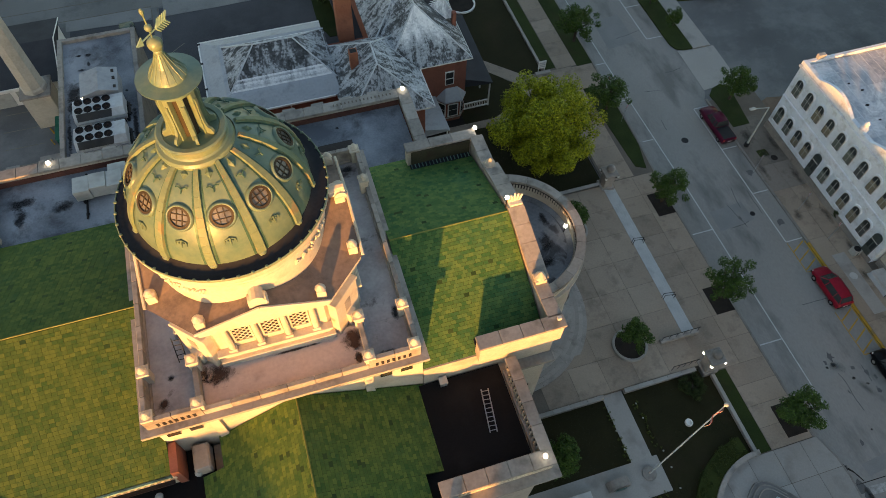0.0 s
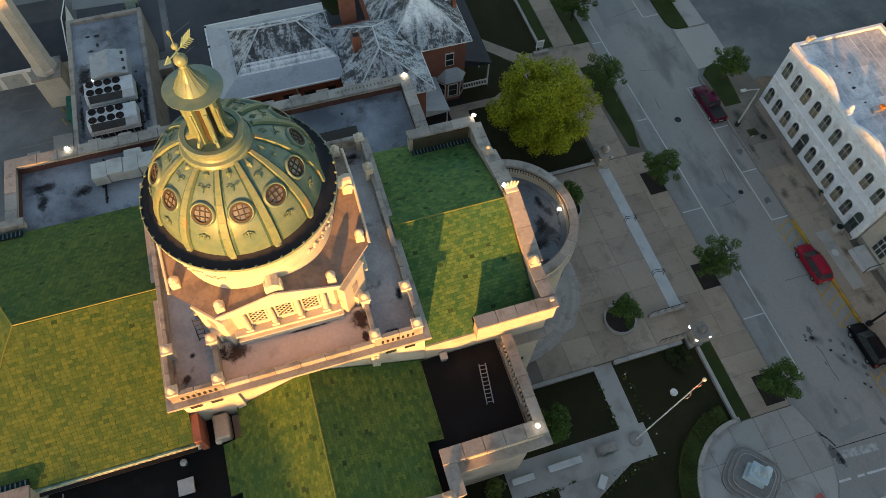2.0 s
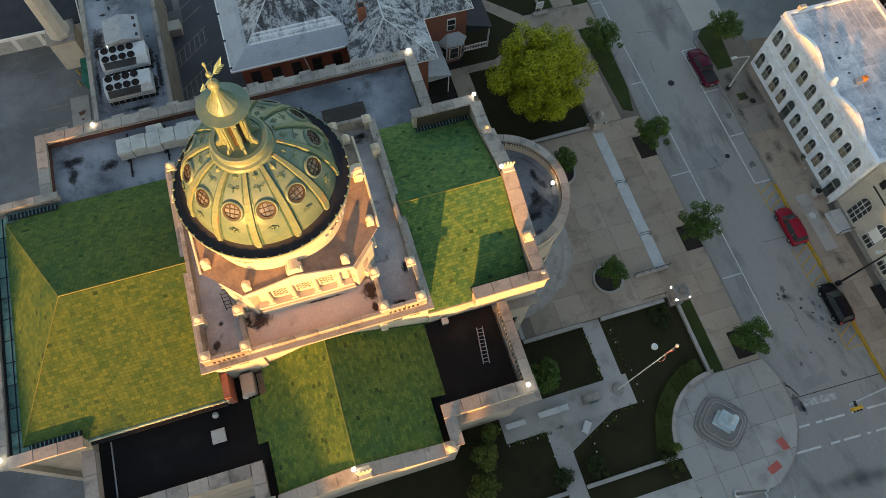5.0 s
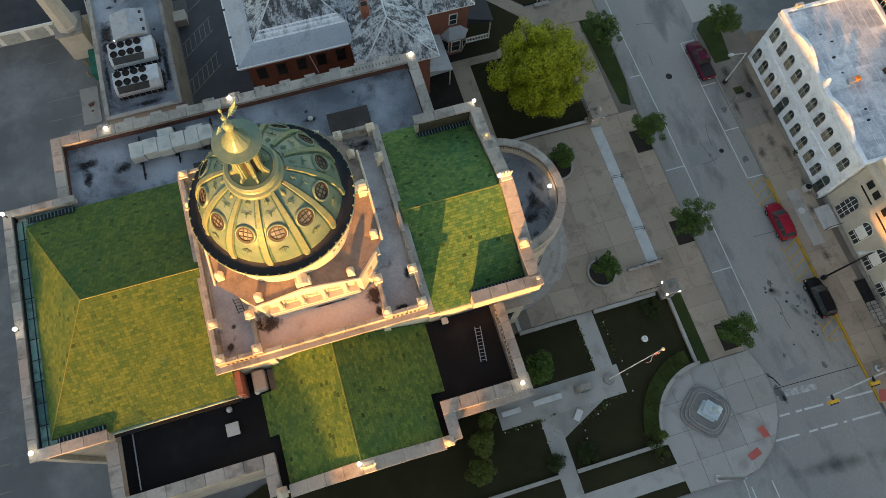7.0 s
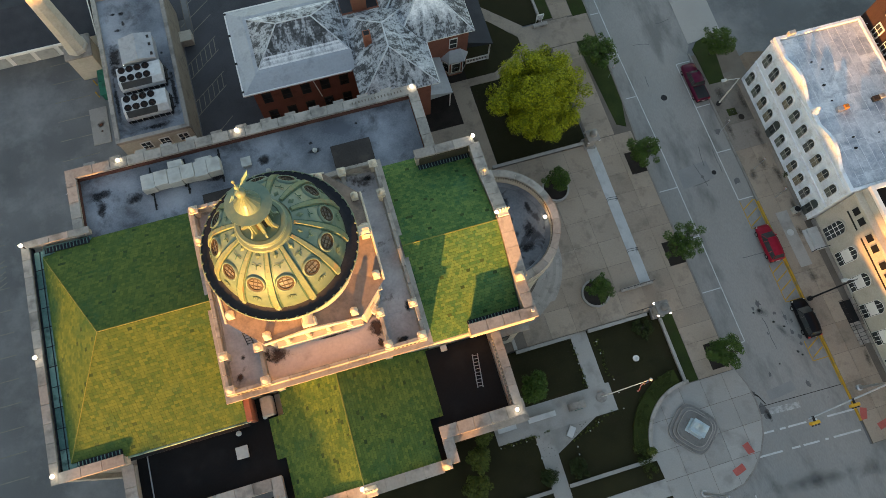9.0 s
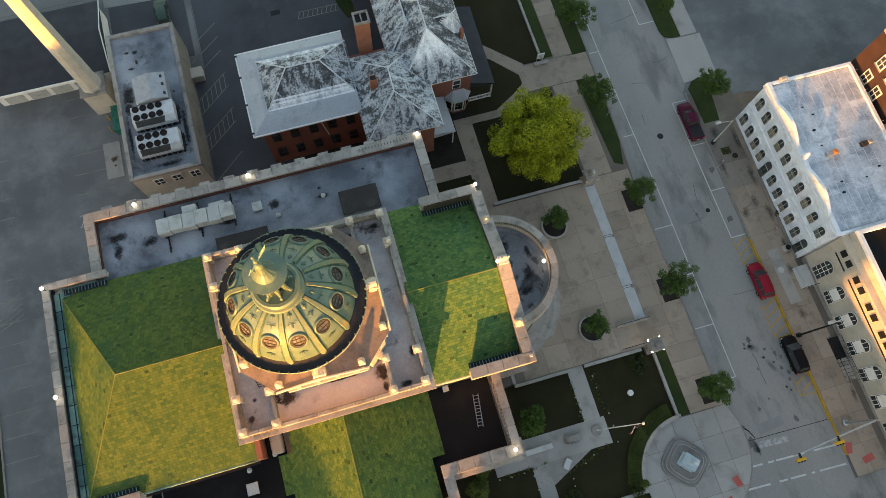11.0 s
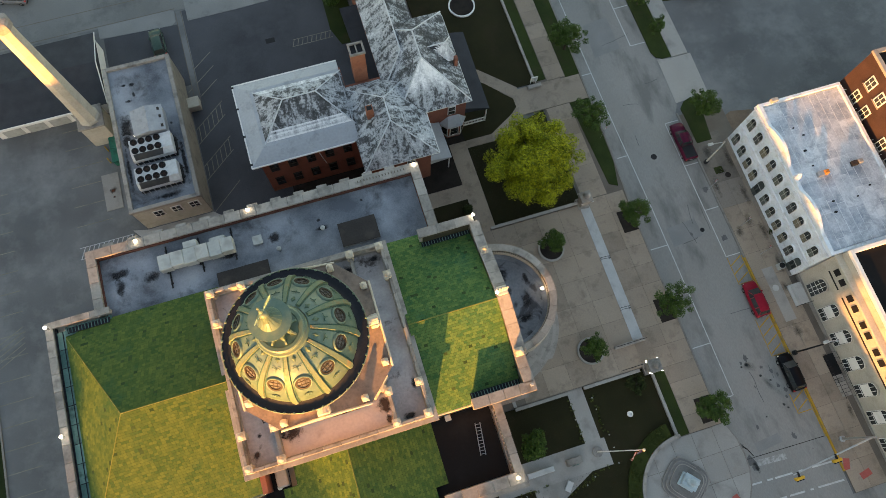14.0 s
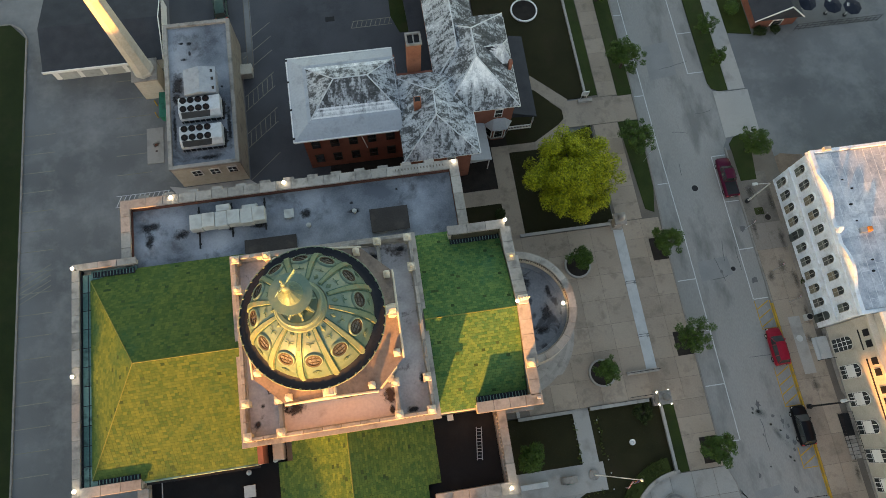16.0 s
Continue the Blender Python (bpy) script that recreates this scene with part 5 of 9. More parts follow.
for x, y, z in ((-12.6, 15.8, 13.8), (0.5, 40.4, 15.2), (-10.0, 16.6, 13.8), (-4.4, 39.5, 15.2)):
    ob = thing("vent_pipe", x, y, z, "round metal vent pipe with a cap", "vent pipe", "vent pipes")
    part("pipe", tube(bmesh.new(), (x, y, z), (x, y, z + 0.45), 0.16, 12), STEEL, ob)
    part("cap", turned([(0.26, z + 0.45), (0.24, z + 0.55), (0.0, z + 0.65)], x, y, 12), METAL, ob)
ob = thing("conduit_pipe", -21.2, 13.5, 13.8, "thin pale conduit along the black roof", "pipe")
part("pipe", tube(bmesh.new(), (-20.9, 16.2, 13.9), (-20.9, 11.5, 13.9), 0.06, 8), STEEL, ob)
ob = thing("stone_block", -9.0, 17.5, 13.8, "worn pale stone chimney stump beside the tiles", "stone block")
part("block", boxes((-10.1, -9.0, 16.5, 18.3, 13.8, 15.0), bevel=0.12), COPING, ob)
ladder = thing("ladder", 9.7, 15.2, 13.8, "aluminium ladder lying on the black roof", "ladder")
part("rail", tube(bmesh.new(), (9.75, 16.75, 13.88), (9.35, 13.6, 13.88), 0.045, 6), STEEL, ladder)
part("rail", tube(bmesh.new(), (10.25, 16.7, 13.88), (9.85, 13.55, 13.88), 0.045, 6), STEEL, ladder)
for i in range(10):
    f = (i + 0.5) / 10
    part("rung", tube(bmesh.new(), (9.75 - 0.4 * f, 16.75 - 3.15 * f, 13.88), (10.25 - 0.4 * f, 16.7 - 3.15 * f, 13.88), 0.03, 6), STEEL, ladder)
ob = thing("service_ladder", -8.9, 22.6, 19.2, "small dark iron service ladder on the podium", "ladder")
for s in (-0.25, 0.25):
    part("rail", tube(bmesh.new(), (-8.9 + s, 22.3, 19.25), (-8.75 + s, 23.0, 21.3), 0.035, 6), BLACK, ob)
for i in range(5):
    f = (i + 0.5) / 5
    part("rung", tube(bmesh.new(), (-9.15 + 0.15 * f, 22.3 + 0.7 * f, 19.25 + 2.05 * f), (-8.65 + 0.15 * f, 22.3 + 0.7 * f, 19.25 + 2.05 * f), 0.03, 6), BLACK, ob)


# ---- ragged stains on decks and flat roofs ----
def smear(name, dark, light, amount, scale=1.5, soft=0.36):
    """A ragged blot: dense in the middle, broken up towards its rim, clear beyond."""
    m = surface(name, dark, light, 0.8, 8, 1.0, 0.1)
    n, link = m.node_tree.nodes, m.node_tree.links
    uv = n.new("ShaderNodeUVMap")
    uv.uv_map = "blot"
    span = n.new("ShaderNodeVectorMath")
    span.operation = "LENGTH"
    link.new(uv.outputs[0], span.inputs[0])
    x = n.new("ShaderNodeTexNoise")
    x.inputs["Scale"].default_value, x.inputs["Detail"].default_value, x.inputs["Roughness"].default_value, x.inputs["Distortion"].default_value = scale, 9.0, 0.72 if scale > 1 else 0.5, 0.5
    link.new(n.new("ShaderNodeNewGeometry").outputs["Position"], x.inputs["Vector"])
    rim = n.new("ShaderNodeMath")
    rim.operation = "MULTIPLY_ADD"
    link.new(span.outputs["Value"], rim.inputs[0])
    rim.inputs[1].default_value = -0.62
    link.new(x.outputs["Fac"], rim.inputs[2])
    ramp = n.new("ShaderNodeValToRGB")
    ramp.color_ramp.elements[0].position, ramp.color_ramp.elements[0].color = 0.1, (0, 0, 0, 1)
    ramp.color_ramp.elements[1].position, ramp.color_ramp.elements[1].color = soft, (amount, amount, amount, 1)
    link.new(rim.outputs[0], ramp.inputs[0])
    link.new(ramp.outputs[0], n["Principled BSDF"].inputs["Alpha"])
    return m


RUSTSTAIN = smear("dark_rust_stain", (0.04, 0.024, 0.02), (0.1, 0.064, 0.05), 0.95)
SOOT = smear("dark_roof_soot", (0.012, 0.012, 0.015), (0.045, 0.045, 0.05), 0.9)


def stain(owner, x, y, z, rx, ry, material, seed, turn=0.0, up=0.0):
    """A thin blot a few millimetres proud of a flat surface at z, or of the sloping ground where z is None."""
    me = bpy.data.meshes.new("stain")
    ring = [(math.cos(k * math.pi / 8), math.sin(k * math.pi / 8)) for k in range(16)]
    c, d = math.cos(turn), math.sin(turn)
    plan = [(x + rx * u * c - ry * v * d, y + rx * u * d + ry * v * c) for u, v in ring]
    lift = 0.004 + 0.0006 * (seed % 9) + up
    me.from_pydata([Vector((px, py, lift + (gz(py) + 0.004 if z is None else z))) - owner.location for px, py in plan], [], [tuple(range(16))])
    layer = me.uv_layers.new(name="blot")
    for k, (u, v) in enumerate(ring):
        layer.data[k].uv = (u, v)
    me.materials.append(material)
    ob = new("stain", me)
    ob.parent = owner
    ob["label"], ob["kind"] = "dark ragged stain", "stuff"


for i, (x, y, z, rx, ry, n, m) in enumerate((
        (PX - 4.1, PY - 6.2, 19.25, 1.3, 1.0, 200, RUSTSTAIN), (PX - 4.9, PY - 5.9, 19.25, 0.5, 0.7, 40, RUSTSTAIN), (PX + 4.6, PY - 6.3, 19.25, 0.9, 1.3, 180, RUSTSTAIN), (PX + 4.7, PY - 7.6, 19.25, 0.5, 0.6, 36, RUSTSTAIN),
        (PX + 1.0, PY - 5.9, 19.25, 2.2, 0.12, 40, RUSTSTAIN), (PX + 7.8, PY - 5.2, 19.25, 0.4, 0.8, 60, SOOT), (PX + 6.6, PY - 7.9, 19.25, 1.0, 0.4, 50, SOOT), (PX - 7.5, PY - 7.2, 19.25, 0.5, 0.5, 40, RUSTSTAIN), (PX - 7.0, PY - 5.6, 19.25, 0.35, 0.35, 24, SOOT),
        (PX + 7.5, PY + 7.6, 19.25, 0.9, 0.5, 50, SOOT), (PX + 4.6, PY + 7.0, 19.25, 1.5, 1.1, 260, SOOT), (0.5, 40.6, 15.2, 1.1, 0.4, 60, SOOT), (-4.6, 40.9, 15.2, 0.9, 0.9, 60, SOOT), (0.3, 41.5, 15.2, 0.4, 0.3, 20, SOOT), (-17.6, 40.4, 15.2, 1.3, 0.8, 60, SOOT), (-20.8, 40.2, 15.2, 0.8, 1.4, 50, SOOT), (5.2, 42.4, 15.2, 0.2, 0.2, 12, SOOT), (17.0, 30.6, 13.5, 1.3, 1.6, 420, SOOT), (19.0, 27.2, 13.5, 0.8, 1.4, 70, SOOT), (18.3, 25.4, 13.5, 1.4, 0.7, 80, SOOT), (19.6, 29.4, 13.5, 0.5, 0.9, 50, SOOT), (-20.6, 41.6, 15.2, 1.8, 0.7, 120, SOOT), (-9.6, 40.3, 15.2, 1.2, 0.5, 60, SOOT))):
    stain(court, x, y, z, rx * 1.15, ry * 1.15, m, 200 + i)

# dark conduits across the annex roof, rust on the pad, soot on the plant's roof
for x, y0, y1 in ((-15.7, 38.6, 43.2), (-12.3, 39.4, 43.2), (-8.85, 39.7, 43.3)):
    ob = thing("roof_pipe", x, y0, 15.2, "thin dark conduit across the grey roof", "pipe", "roof conduits")
    part("pipe", tube(bmesh.new(), (x, y0, 15.29), (x + 0.05, y1, 15.29), 0.08, 8), BLACK, ob)
    for y in (y0 + 0.5, y1 - 0.5):
        part("block", boxes((x - 0.12, x + 0.15, y - 0.1, y + 0.1, 15.2, 15.23)), HATCH, ob)


# ---- the brick house ----
house = thing("brick_house", 6, 57, gz(57), "old red brick house with peeling slate hip roofs", "house")


slate_bits = []


def flaked_slate():
    """Dark slates under a flaking white coat; the coat's loss runs down the slope. First layer: metres along and up the slope; second: how much coat is left."""
    m = bpy.data.materials.new("white_flaked_slate")
    m.use_nodes = True
    n, link = m.node_tree.nodes, m.node_tree.links
    b = n["Principled BSDF"]

    def layer(name):
        x = n.new("ShaderNodeUVMap")
        x.uv_map = name
        return x.outputs[0]

    def cloud(scale, size, detail, rough, warp=0.0):
        mp = n.new("ShaderNodeMapping")
        mp.inputs["Scale"].default_value = scale
        link.new(layer("slope"), mp.inputs[0])
        x = n.new("ShaderNodeTexNoise")
        x.inputs["Scale"].default_value, x.inputs["Detail"].default_value = size, detail
        x.inputs["Roughness"].default_value, x.inputs["Distortion"].default_value = rough, warp
        link.new(mp.outputs[0], x.inputs["Vector"])
        return x.outputs["Fac"]

    def madd(a, k, c):
        x = n.new("ShaderNodeMath")
        x.operation = "MULTIPLY_ADD"
        link.new(a, x.inputs[0])
        x.inputs[1].default_value = k
        if isinstance(c, float):
            x.inputs[2].default_value = c
        else:
            link.new(c, x.inputs[2])
        return x.outputs[0]

    sep = n.new("ShaderNodeSeparateXYZ")
    link.new(layer("wear"), sep.inputs[0])
    island = n.new("ShaderNodeNewGeometry").outputs["Random Per Island"]
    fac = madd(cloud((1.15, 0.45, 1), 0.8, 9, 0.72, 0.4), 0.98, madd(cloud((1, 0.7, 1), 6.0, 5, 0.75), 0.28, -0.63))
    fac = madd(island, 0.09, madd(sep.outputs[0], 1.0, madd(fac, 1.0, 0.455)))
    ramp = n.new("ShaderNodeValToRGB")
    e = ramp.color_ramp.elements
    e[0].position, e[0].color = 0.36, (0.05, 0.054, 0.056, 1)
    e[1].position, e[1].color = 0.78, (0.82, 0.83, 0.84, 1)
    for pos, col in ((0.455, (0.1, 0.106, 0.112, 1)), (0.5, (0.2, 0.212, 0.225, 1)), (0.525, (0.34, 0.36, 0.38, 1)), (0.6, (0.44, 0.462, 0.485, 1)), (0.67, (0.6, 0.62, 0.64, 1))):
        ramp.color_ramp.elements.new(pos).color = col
    link.new(fac, ramp.inputs[0])
    link.new(ramp.outputs[0], b.inputs["Base Color"])
    b.inputs["Roughness"].default_value, b.inputs["Specular IOR Level"].default_value = 0.75, 0.2
    return m


FLAKED = flaked_slate()
CAPMETAL = surface("pale_ridge_metal", (0.46, 0.49, 0.52), (0.62, 0.65, 0.68), 0.6, 6, 0.6, 0.1, stain=(0.3, 0.3, 0.3), stain_size=1.5, stain_amount=0.5)


def slates(corners, wear, shift):
    """Lapped slates in courses over one slope, built from its corners; wear gives the coat left at a share of the height."""
    nor = (corners[1] - corners[0]).cross(corners[2] - corners[0]).normalized()
    nor = nor if nor.z > 0 else -nor
    along = Vector((0, 0, 1)).cross(nor).normalized()
    up = nor.cross(along).normalized()
    o = min(corners, key=lambda c: c.z)
    flat = [((c - o).dot(along), (c - o).dot(up)) for c in corners]
    top = max(v for _, v in flat)
    v, row = 0.0, 0
    while v < top - 0.1:
        span = clip_row(flat, min(v + 0.1, top - 0.02))
        if span:
            u = span[0] - 0.14 * (row % 2)
            while u < span[1] - 0.03:
                a, b = max(u, span[0]) + 0.002, min(u + 0.28, span[1]) - 0.002
                if b - a > 0.04:
                    lift = 0.03 + slate_rng.uniform(0, 0.014)
                    w = slate_rng.uniform(-0.012, 0.012)
                    q = [o + along * a + up * (v + w) + nor * lift, o + along * b + up * (v + w) + nor * lift, o + along * b + up * (v + 0.21) + nor * 0.008, o + along * a + up * (v + 0.21) + nor * 0.008]
                    uv = [(a + shift, v), (b + shift, v), (b + shift, v + 0.21), (a + shift, v + 0.21)]
                    slate_bits.append((q, [o + along * a + up * (v + w), o + along * b + up * (v + w)], uv, wear(v / top)))
                u += 0.28
        v += 0.2
        row += 1


slate_rng = random.Random(8)


def hip(name, x0, x1, y0, y1, z0, ridge0, ridge1, z1, label="", wear={}):
    """A hip roof over a rectangle; the ridge runs from ridge0 to ridge1 (plan points)."""
    bm = bmesh.new()
    c = [bm.verts.new((*p, z0)) for p in rect(x0, x1, y0, y1)]
    a, b = bm.verts.new((*ridge0, z1)), bm.verts.new((*ridge1, z1))
    if abs(ridge1[0] - ridge0[0]) >= abs(ridge1[1] - ridge0[1]):
        bm.faces.new((c[0], c[1], b, a))
        bm.faces.new((c[2], c[3], a, b))
        bm.faces.new((c[3], c[0], a))
        bm.faces.new((c[1], c[2], b))
        hips = ((c[0], a), (c[3], a), (c[1], b), (c[2], b))
    else:
        bm.faces.new((c[1], c[2], b, a))
        bm.faces.new((c[3], c[0], a, b))
        bm.faces.new((c[0], c[1], a))
        bm.faces.new((c[2], c[3], b))
        hips = ((c[0], a), (c[1], a), (c[2], b), (c[3], b))
    caps = [(p.co.copy(), q.co.copy()) for p, q in hips] + [(a.co.copy(), b.co.copy())]
    bm.faces.new(list(reversed(c)))
    bmesh.ops.recalc_face_normals(bm, faces=bm.faces)
    for f in bm.faces:
        if f.normal.z > 0.2:
            side = ("E" if f.normal.x > 0 else "W") if abs(f.normal.x) > abs(f.normal.y) else ("N" if f.normal.y > 0 else "S")
            slates([v.co.copy() for v in f.verts], wear.get(side, lambda s: 0.0), 7.3 * len(house.children))
    r = part("roof", bm, SHINGLE, house, label)
    for p, q in caps:
        if (p - q).length > 0.2:
            part("hip_cap", tube(bmesh.new(), p + Vector((0, 0, 0.03)), q + Vector((0, 0, 0.03)), 0.085, 6), CAPMETAL, r)
    return r


def sash(x0, x1, y, z0, z1, side=-1, trim=WHITE):
    w = part("window", boxes((x0 - 0.1, x1 + 0.1, y + side * 0.06 - 0.04, y + side * 0.06 + 0.04, z0 - 0.12, z1 + 0.15)), trim, house, "sash window")
    part("pane", boxes((x0, x1, y + side * 0.11 - 0.02, y + side * 0.11 + 0.02, z0, z1)), GLASS, w)
    part("sash_bar", boxes((x0, x1, y + side * 0.13 - 0.03, y + side * 0.13 + 0.03, (z0 + z1) / 2 - 0.05, (z0 + z1) / 2 + 0.05)), trim, w)


# chimney brick brighter and more orange, low sunlight put into its colour
SUNBRICK = surface("sunlit_orange_brick", (0.23, 0.085, 0.05), (0.36, 0.145, 0.085), 0.9, 9, 0.6, 0.3, stain=(0.12, 0.06, 0.045), stain_size=0.8, stain_amount=0.5, ragged=0.65)
G0 = gz(57) - 0.6
part("wall", boxes((-5.0, 7.4, 53.1, 62.7, G0, 8.9)), BRICK, house, "red brick wall of the west block")
part("wall", boxes((7.4, 15.2, 49.2, 60.0, G0, 8.88)), BRICK, house, "red brick wall of the middle block")
part("wall", boxes((15.2, 21.55, 54.7, 66.2, G0, 8.86)), BRICK, house, "red brick wall of the east block")
part("wall", boxes((12.4, 17.3, 60.0, 84.0, G0, 8.84)), BRICK, house, "red brick wall of the north wing")
# west block: low metal skirt, steep slate hip
bm = bmesh.new()
o = [bm.verts.new((*p, 9.15)) for p in rect(-5.8, 7.2, 52.3, 63.5)]
i_ = [bm.verts.new((*p, 9.75)) for p in rect(-3.95, 7.1, 54.25, 62.0)]
u = [bm.verts.new((*p, 8.9)) for p in rect(-5.8, 7.2, 52.3, 63.5)]
for k in range(4):
    bm.faces.new((o[k], o[(k + 1) % 4], i_[(k + 1) % 4], i_[k]))
    bm.faces.new((u[k], u[(k + 1) % 4], o[(k + 1) % 4], o[k]))
bm.faces.new(i_)
bm.faces.new(list(reversed(u)))
bmesh.ops.recalc_face_normals(bm, faces=bm.faces)
part("roof_skirt", bm, TIN, house, "pale grey metal roof skirt")
part("eave_gutter", boxes((-5.95, -5.8, 52.2, 63.6, 9.0, 9.2), (-5.8, 6.6, 52.15, 52.3, 9.0, 9.2), (-5.8, 7.2, 63.5, 63.65, 9.0, 9.2)), WHITE, house)
for y in (52.6, 56.4, 60.2, 63.2):
    part("gutter_strap", boxes((-5.97, -5.7, y, y + 0.25, 9.2, 9.24)), BLACK, house)
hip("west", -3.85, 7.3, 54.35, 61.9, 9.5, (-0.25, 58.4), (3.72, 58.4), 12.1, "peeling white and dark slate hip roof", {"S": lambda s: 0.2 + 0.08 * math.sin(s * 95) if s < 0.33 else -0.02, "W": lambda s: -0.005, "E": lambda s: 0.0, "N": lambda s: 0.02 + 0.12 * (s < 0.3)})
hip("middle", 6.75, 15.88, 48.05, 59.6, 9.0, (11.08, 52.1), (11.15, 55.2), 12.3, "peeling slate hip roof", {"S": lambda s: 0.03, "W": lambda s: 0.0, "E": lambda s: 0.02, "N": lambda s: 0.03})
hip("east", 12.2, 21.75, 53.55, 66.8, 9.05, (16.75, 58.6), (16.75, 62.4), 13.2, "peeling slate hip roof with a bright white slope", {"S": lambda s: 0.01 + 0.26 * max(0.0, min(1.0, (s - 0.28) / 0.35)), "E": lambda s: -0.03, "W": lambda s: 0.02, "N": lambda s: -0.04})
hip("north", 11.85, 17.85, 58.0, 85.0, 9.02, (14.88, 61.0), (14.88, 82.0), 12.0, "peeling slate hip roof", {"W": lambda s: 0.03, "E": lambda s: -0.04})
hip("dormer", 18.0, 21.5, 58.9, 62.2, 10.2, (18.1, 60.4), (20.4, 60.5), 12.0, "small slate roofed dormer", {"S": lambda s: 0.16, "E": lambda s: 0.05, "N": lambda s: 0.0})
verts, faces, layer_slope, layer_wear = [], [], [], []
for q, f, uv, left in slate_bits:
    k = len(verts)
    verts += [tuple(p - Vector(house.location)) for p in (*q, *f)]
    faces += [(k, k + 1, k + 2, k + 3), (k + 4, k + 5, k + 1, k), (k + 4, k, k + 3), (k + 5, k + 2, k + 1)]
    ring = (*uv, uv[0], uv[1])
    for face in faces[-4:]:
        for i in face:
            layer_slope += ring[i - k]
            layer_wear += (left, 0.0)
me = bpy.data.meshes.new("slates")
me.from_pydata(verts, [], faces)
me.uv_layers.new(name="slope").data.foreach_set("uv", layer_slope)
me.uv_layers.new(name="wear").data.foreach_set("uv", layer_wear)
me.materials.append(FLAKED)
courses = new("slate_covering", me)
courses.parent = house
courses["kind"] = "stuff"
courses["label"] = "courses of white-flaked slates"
part("wall_edge", boxes((6.5, 15.95, 48.05, 48.15, 8.85, 9.05), (15.85, 15.97, 48.15, 53.55, 8.85, 9.05), (15.97, 21.7, 53.55, 53.65, 8.88, 9.08), (21.7, 21.82, 53.55, 66.2, 8.88, 9.08)), WHITE, house)
big = part("chimney", boxes((8.75, 10.4, 59.98, 61.45, 8.5, 14.7)), SUNBRICK, house, "tall brick chimney with orange sunlight put into its colour")
part("chimney_top", boxes((8.65, 10.5, 59.88, 60.1, 14.7, 15.0), (8.65, 10.5, 61.33, 61.55, 14.7, 15.0), (8.65, 8.88, 60.1, 61.33, 14.7, 15.0), (10.27, 10.5, 60.1, 61.33, 14.7, 15.0)), COPING, big)
part("flue", boxes((8.88, 10.27, 60.1, 61.33, 14.7, 14.72)), BLACK, big)
part("flue_divider", boxes((9.5, 9.64, 60.1, 61.33, 14.72, 14.95)), COPING, big)
small = part("chimney", boxes((8.72, 9.55, 53.75, 54.5, 10.0, 12.7)), SUNBRICK, house, "small brick chimney")
part("flue", boxes((8.82, 9.45, 53.85, 54.4, 12.7, 12.72)), BLACK, small)
slim = part("chimney", boxes((21.0, 21.4, 58.35, 58.85, 8.5, 11.2)), BRICK, house, "slim brick chimney")
for z0, z1 in ((5.4, 7.2), (1.3, 3.2)):
    for x in (-3.6, -1.3, 1.0, 3.3, 5.6):
        sash(x - 0.45, x + 0.45, 53.1, z0, z1, trim=FRAMEWOOD)
sash(19.2, 20.05, 54.7, 4.8, 6.5)
sash(9.2, 10.1, 49.2, 5.4, 7.3)
sash(12.2, 13.1, 49.2, 5.4, 7.3)
# bay window
bay = part("bay_window", slab([(18.30, 54.7), (19.05, 53.85), (20.75, 53.85), (21.45, 54.7)], G0, 2.75), BRICK, house, "brick bay window")
bm = bmesh.new()
foot = [bm.verts.new(p) for p in ((18.05, 54.7, 2.9), (18.90, 53.62, 2.9), (20.90, 53.62, 2.9), (21.70, 54.7, 2.9))]
head = [bm.verts.new(p) for p in ((19.20, 54.7, 4.1), (20.60, 54.7, 4.1))]
low = [bm.verts.new((v.co.x, v.co.y, 2.72)) for v in foot]
for q in ((foot[0], foot[1], head[0]), (foot[1], foot[2], head[1], head[0]), (foot[2], foot[3], head[1]), low):
    bm.faces.new(q)
for k in range(3):
    bm.faces.new((low[k], low[k + 1], foot[k + 1], foot[k]))
bmesh.ops.recalc_face_normals(bm, faces=bm.faces)
part("bay_roof", bm, TIN, bay, "pale metal roof of the bay")
for (xa, ya), (xb, yb) in (((18.30, 54.7), (19.05, 53.85)), ((19.05, 53.85), (20.75, 53.85)), ((20.75, 53.85), (21.45, 54.7))):
    span = Vector((xb - xa, yb - ya, 0))
    m = Matrix.Translation(((xa + xb) / 2, (ya + yb) / 2, 0)) @ Matrix.Rotation(math.atan2(span.y, span.x), 4, "Z")
    h = min(0.5, span.length / 2 - 0.14)
    win = part("window", moved(boxes((-h - 0.13, h + 0.13, -0.05, 0.02, 0.35, 2.35)), m), WHITE, bay, "white framed sash window")
    part("pane", moved(boxes((-h, h, -0.08, -0.045, 0.5, 1.36), (-h, h, -0.08, -0.045, 1.44, 2.22)), m), GLASS, win)
part("sill", slab([(18.20, 54.7), (19.00, 53.75), (20.80, 53.75), (21.55, 54.7)], 0.1, 0.22), COPING, bay)
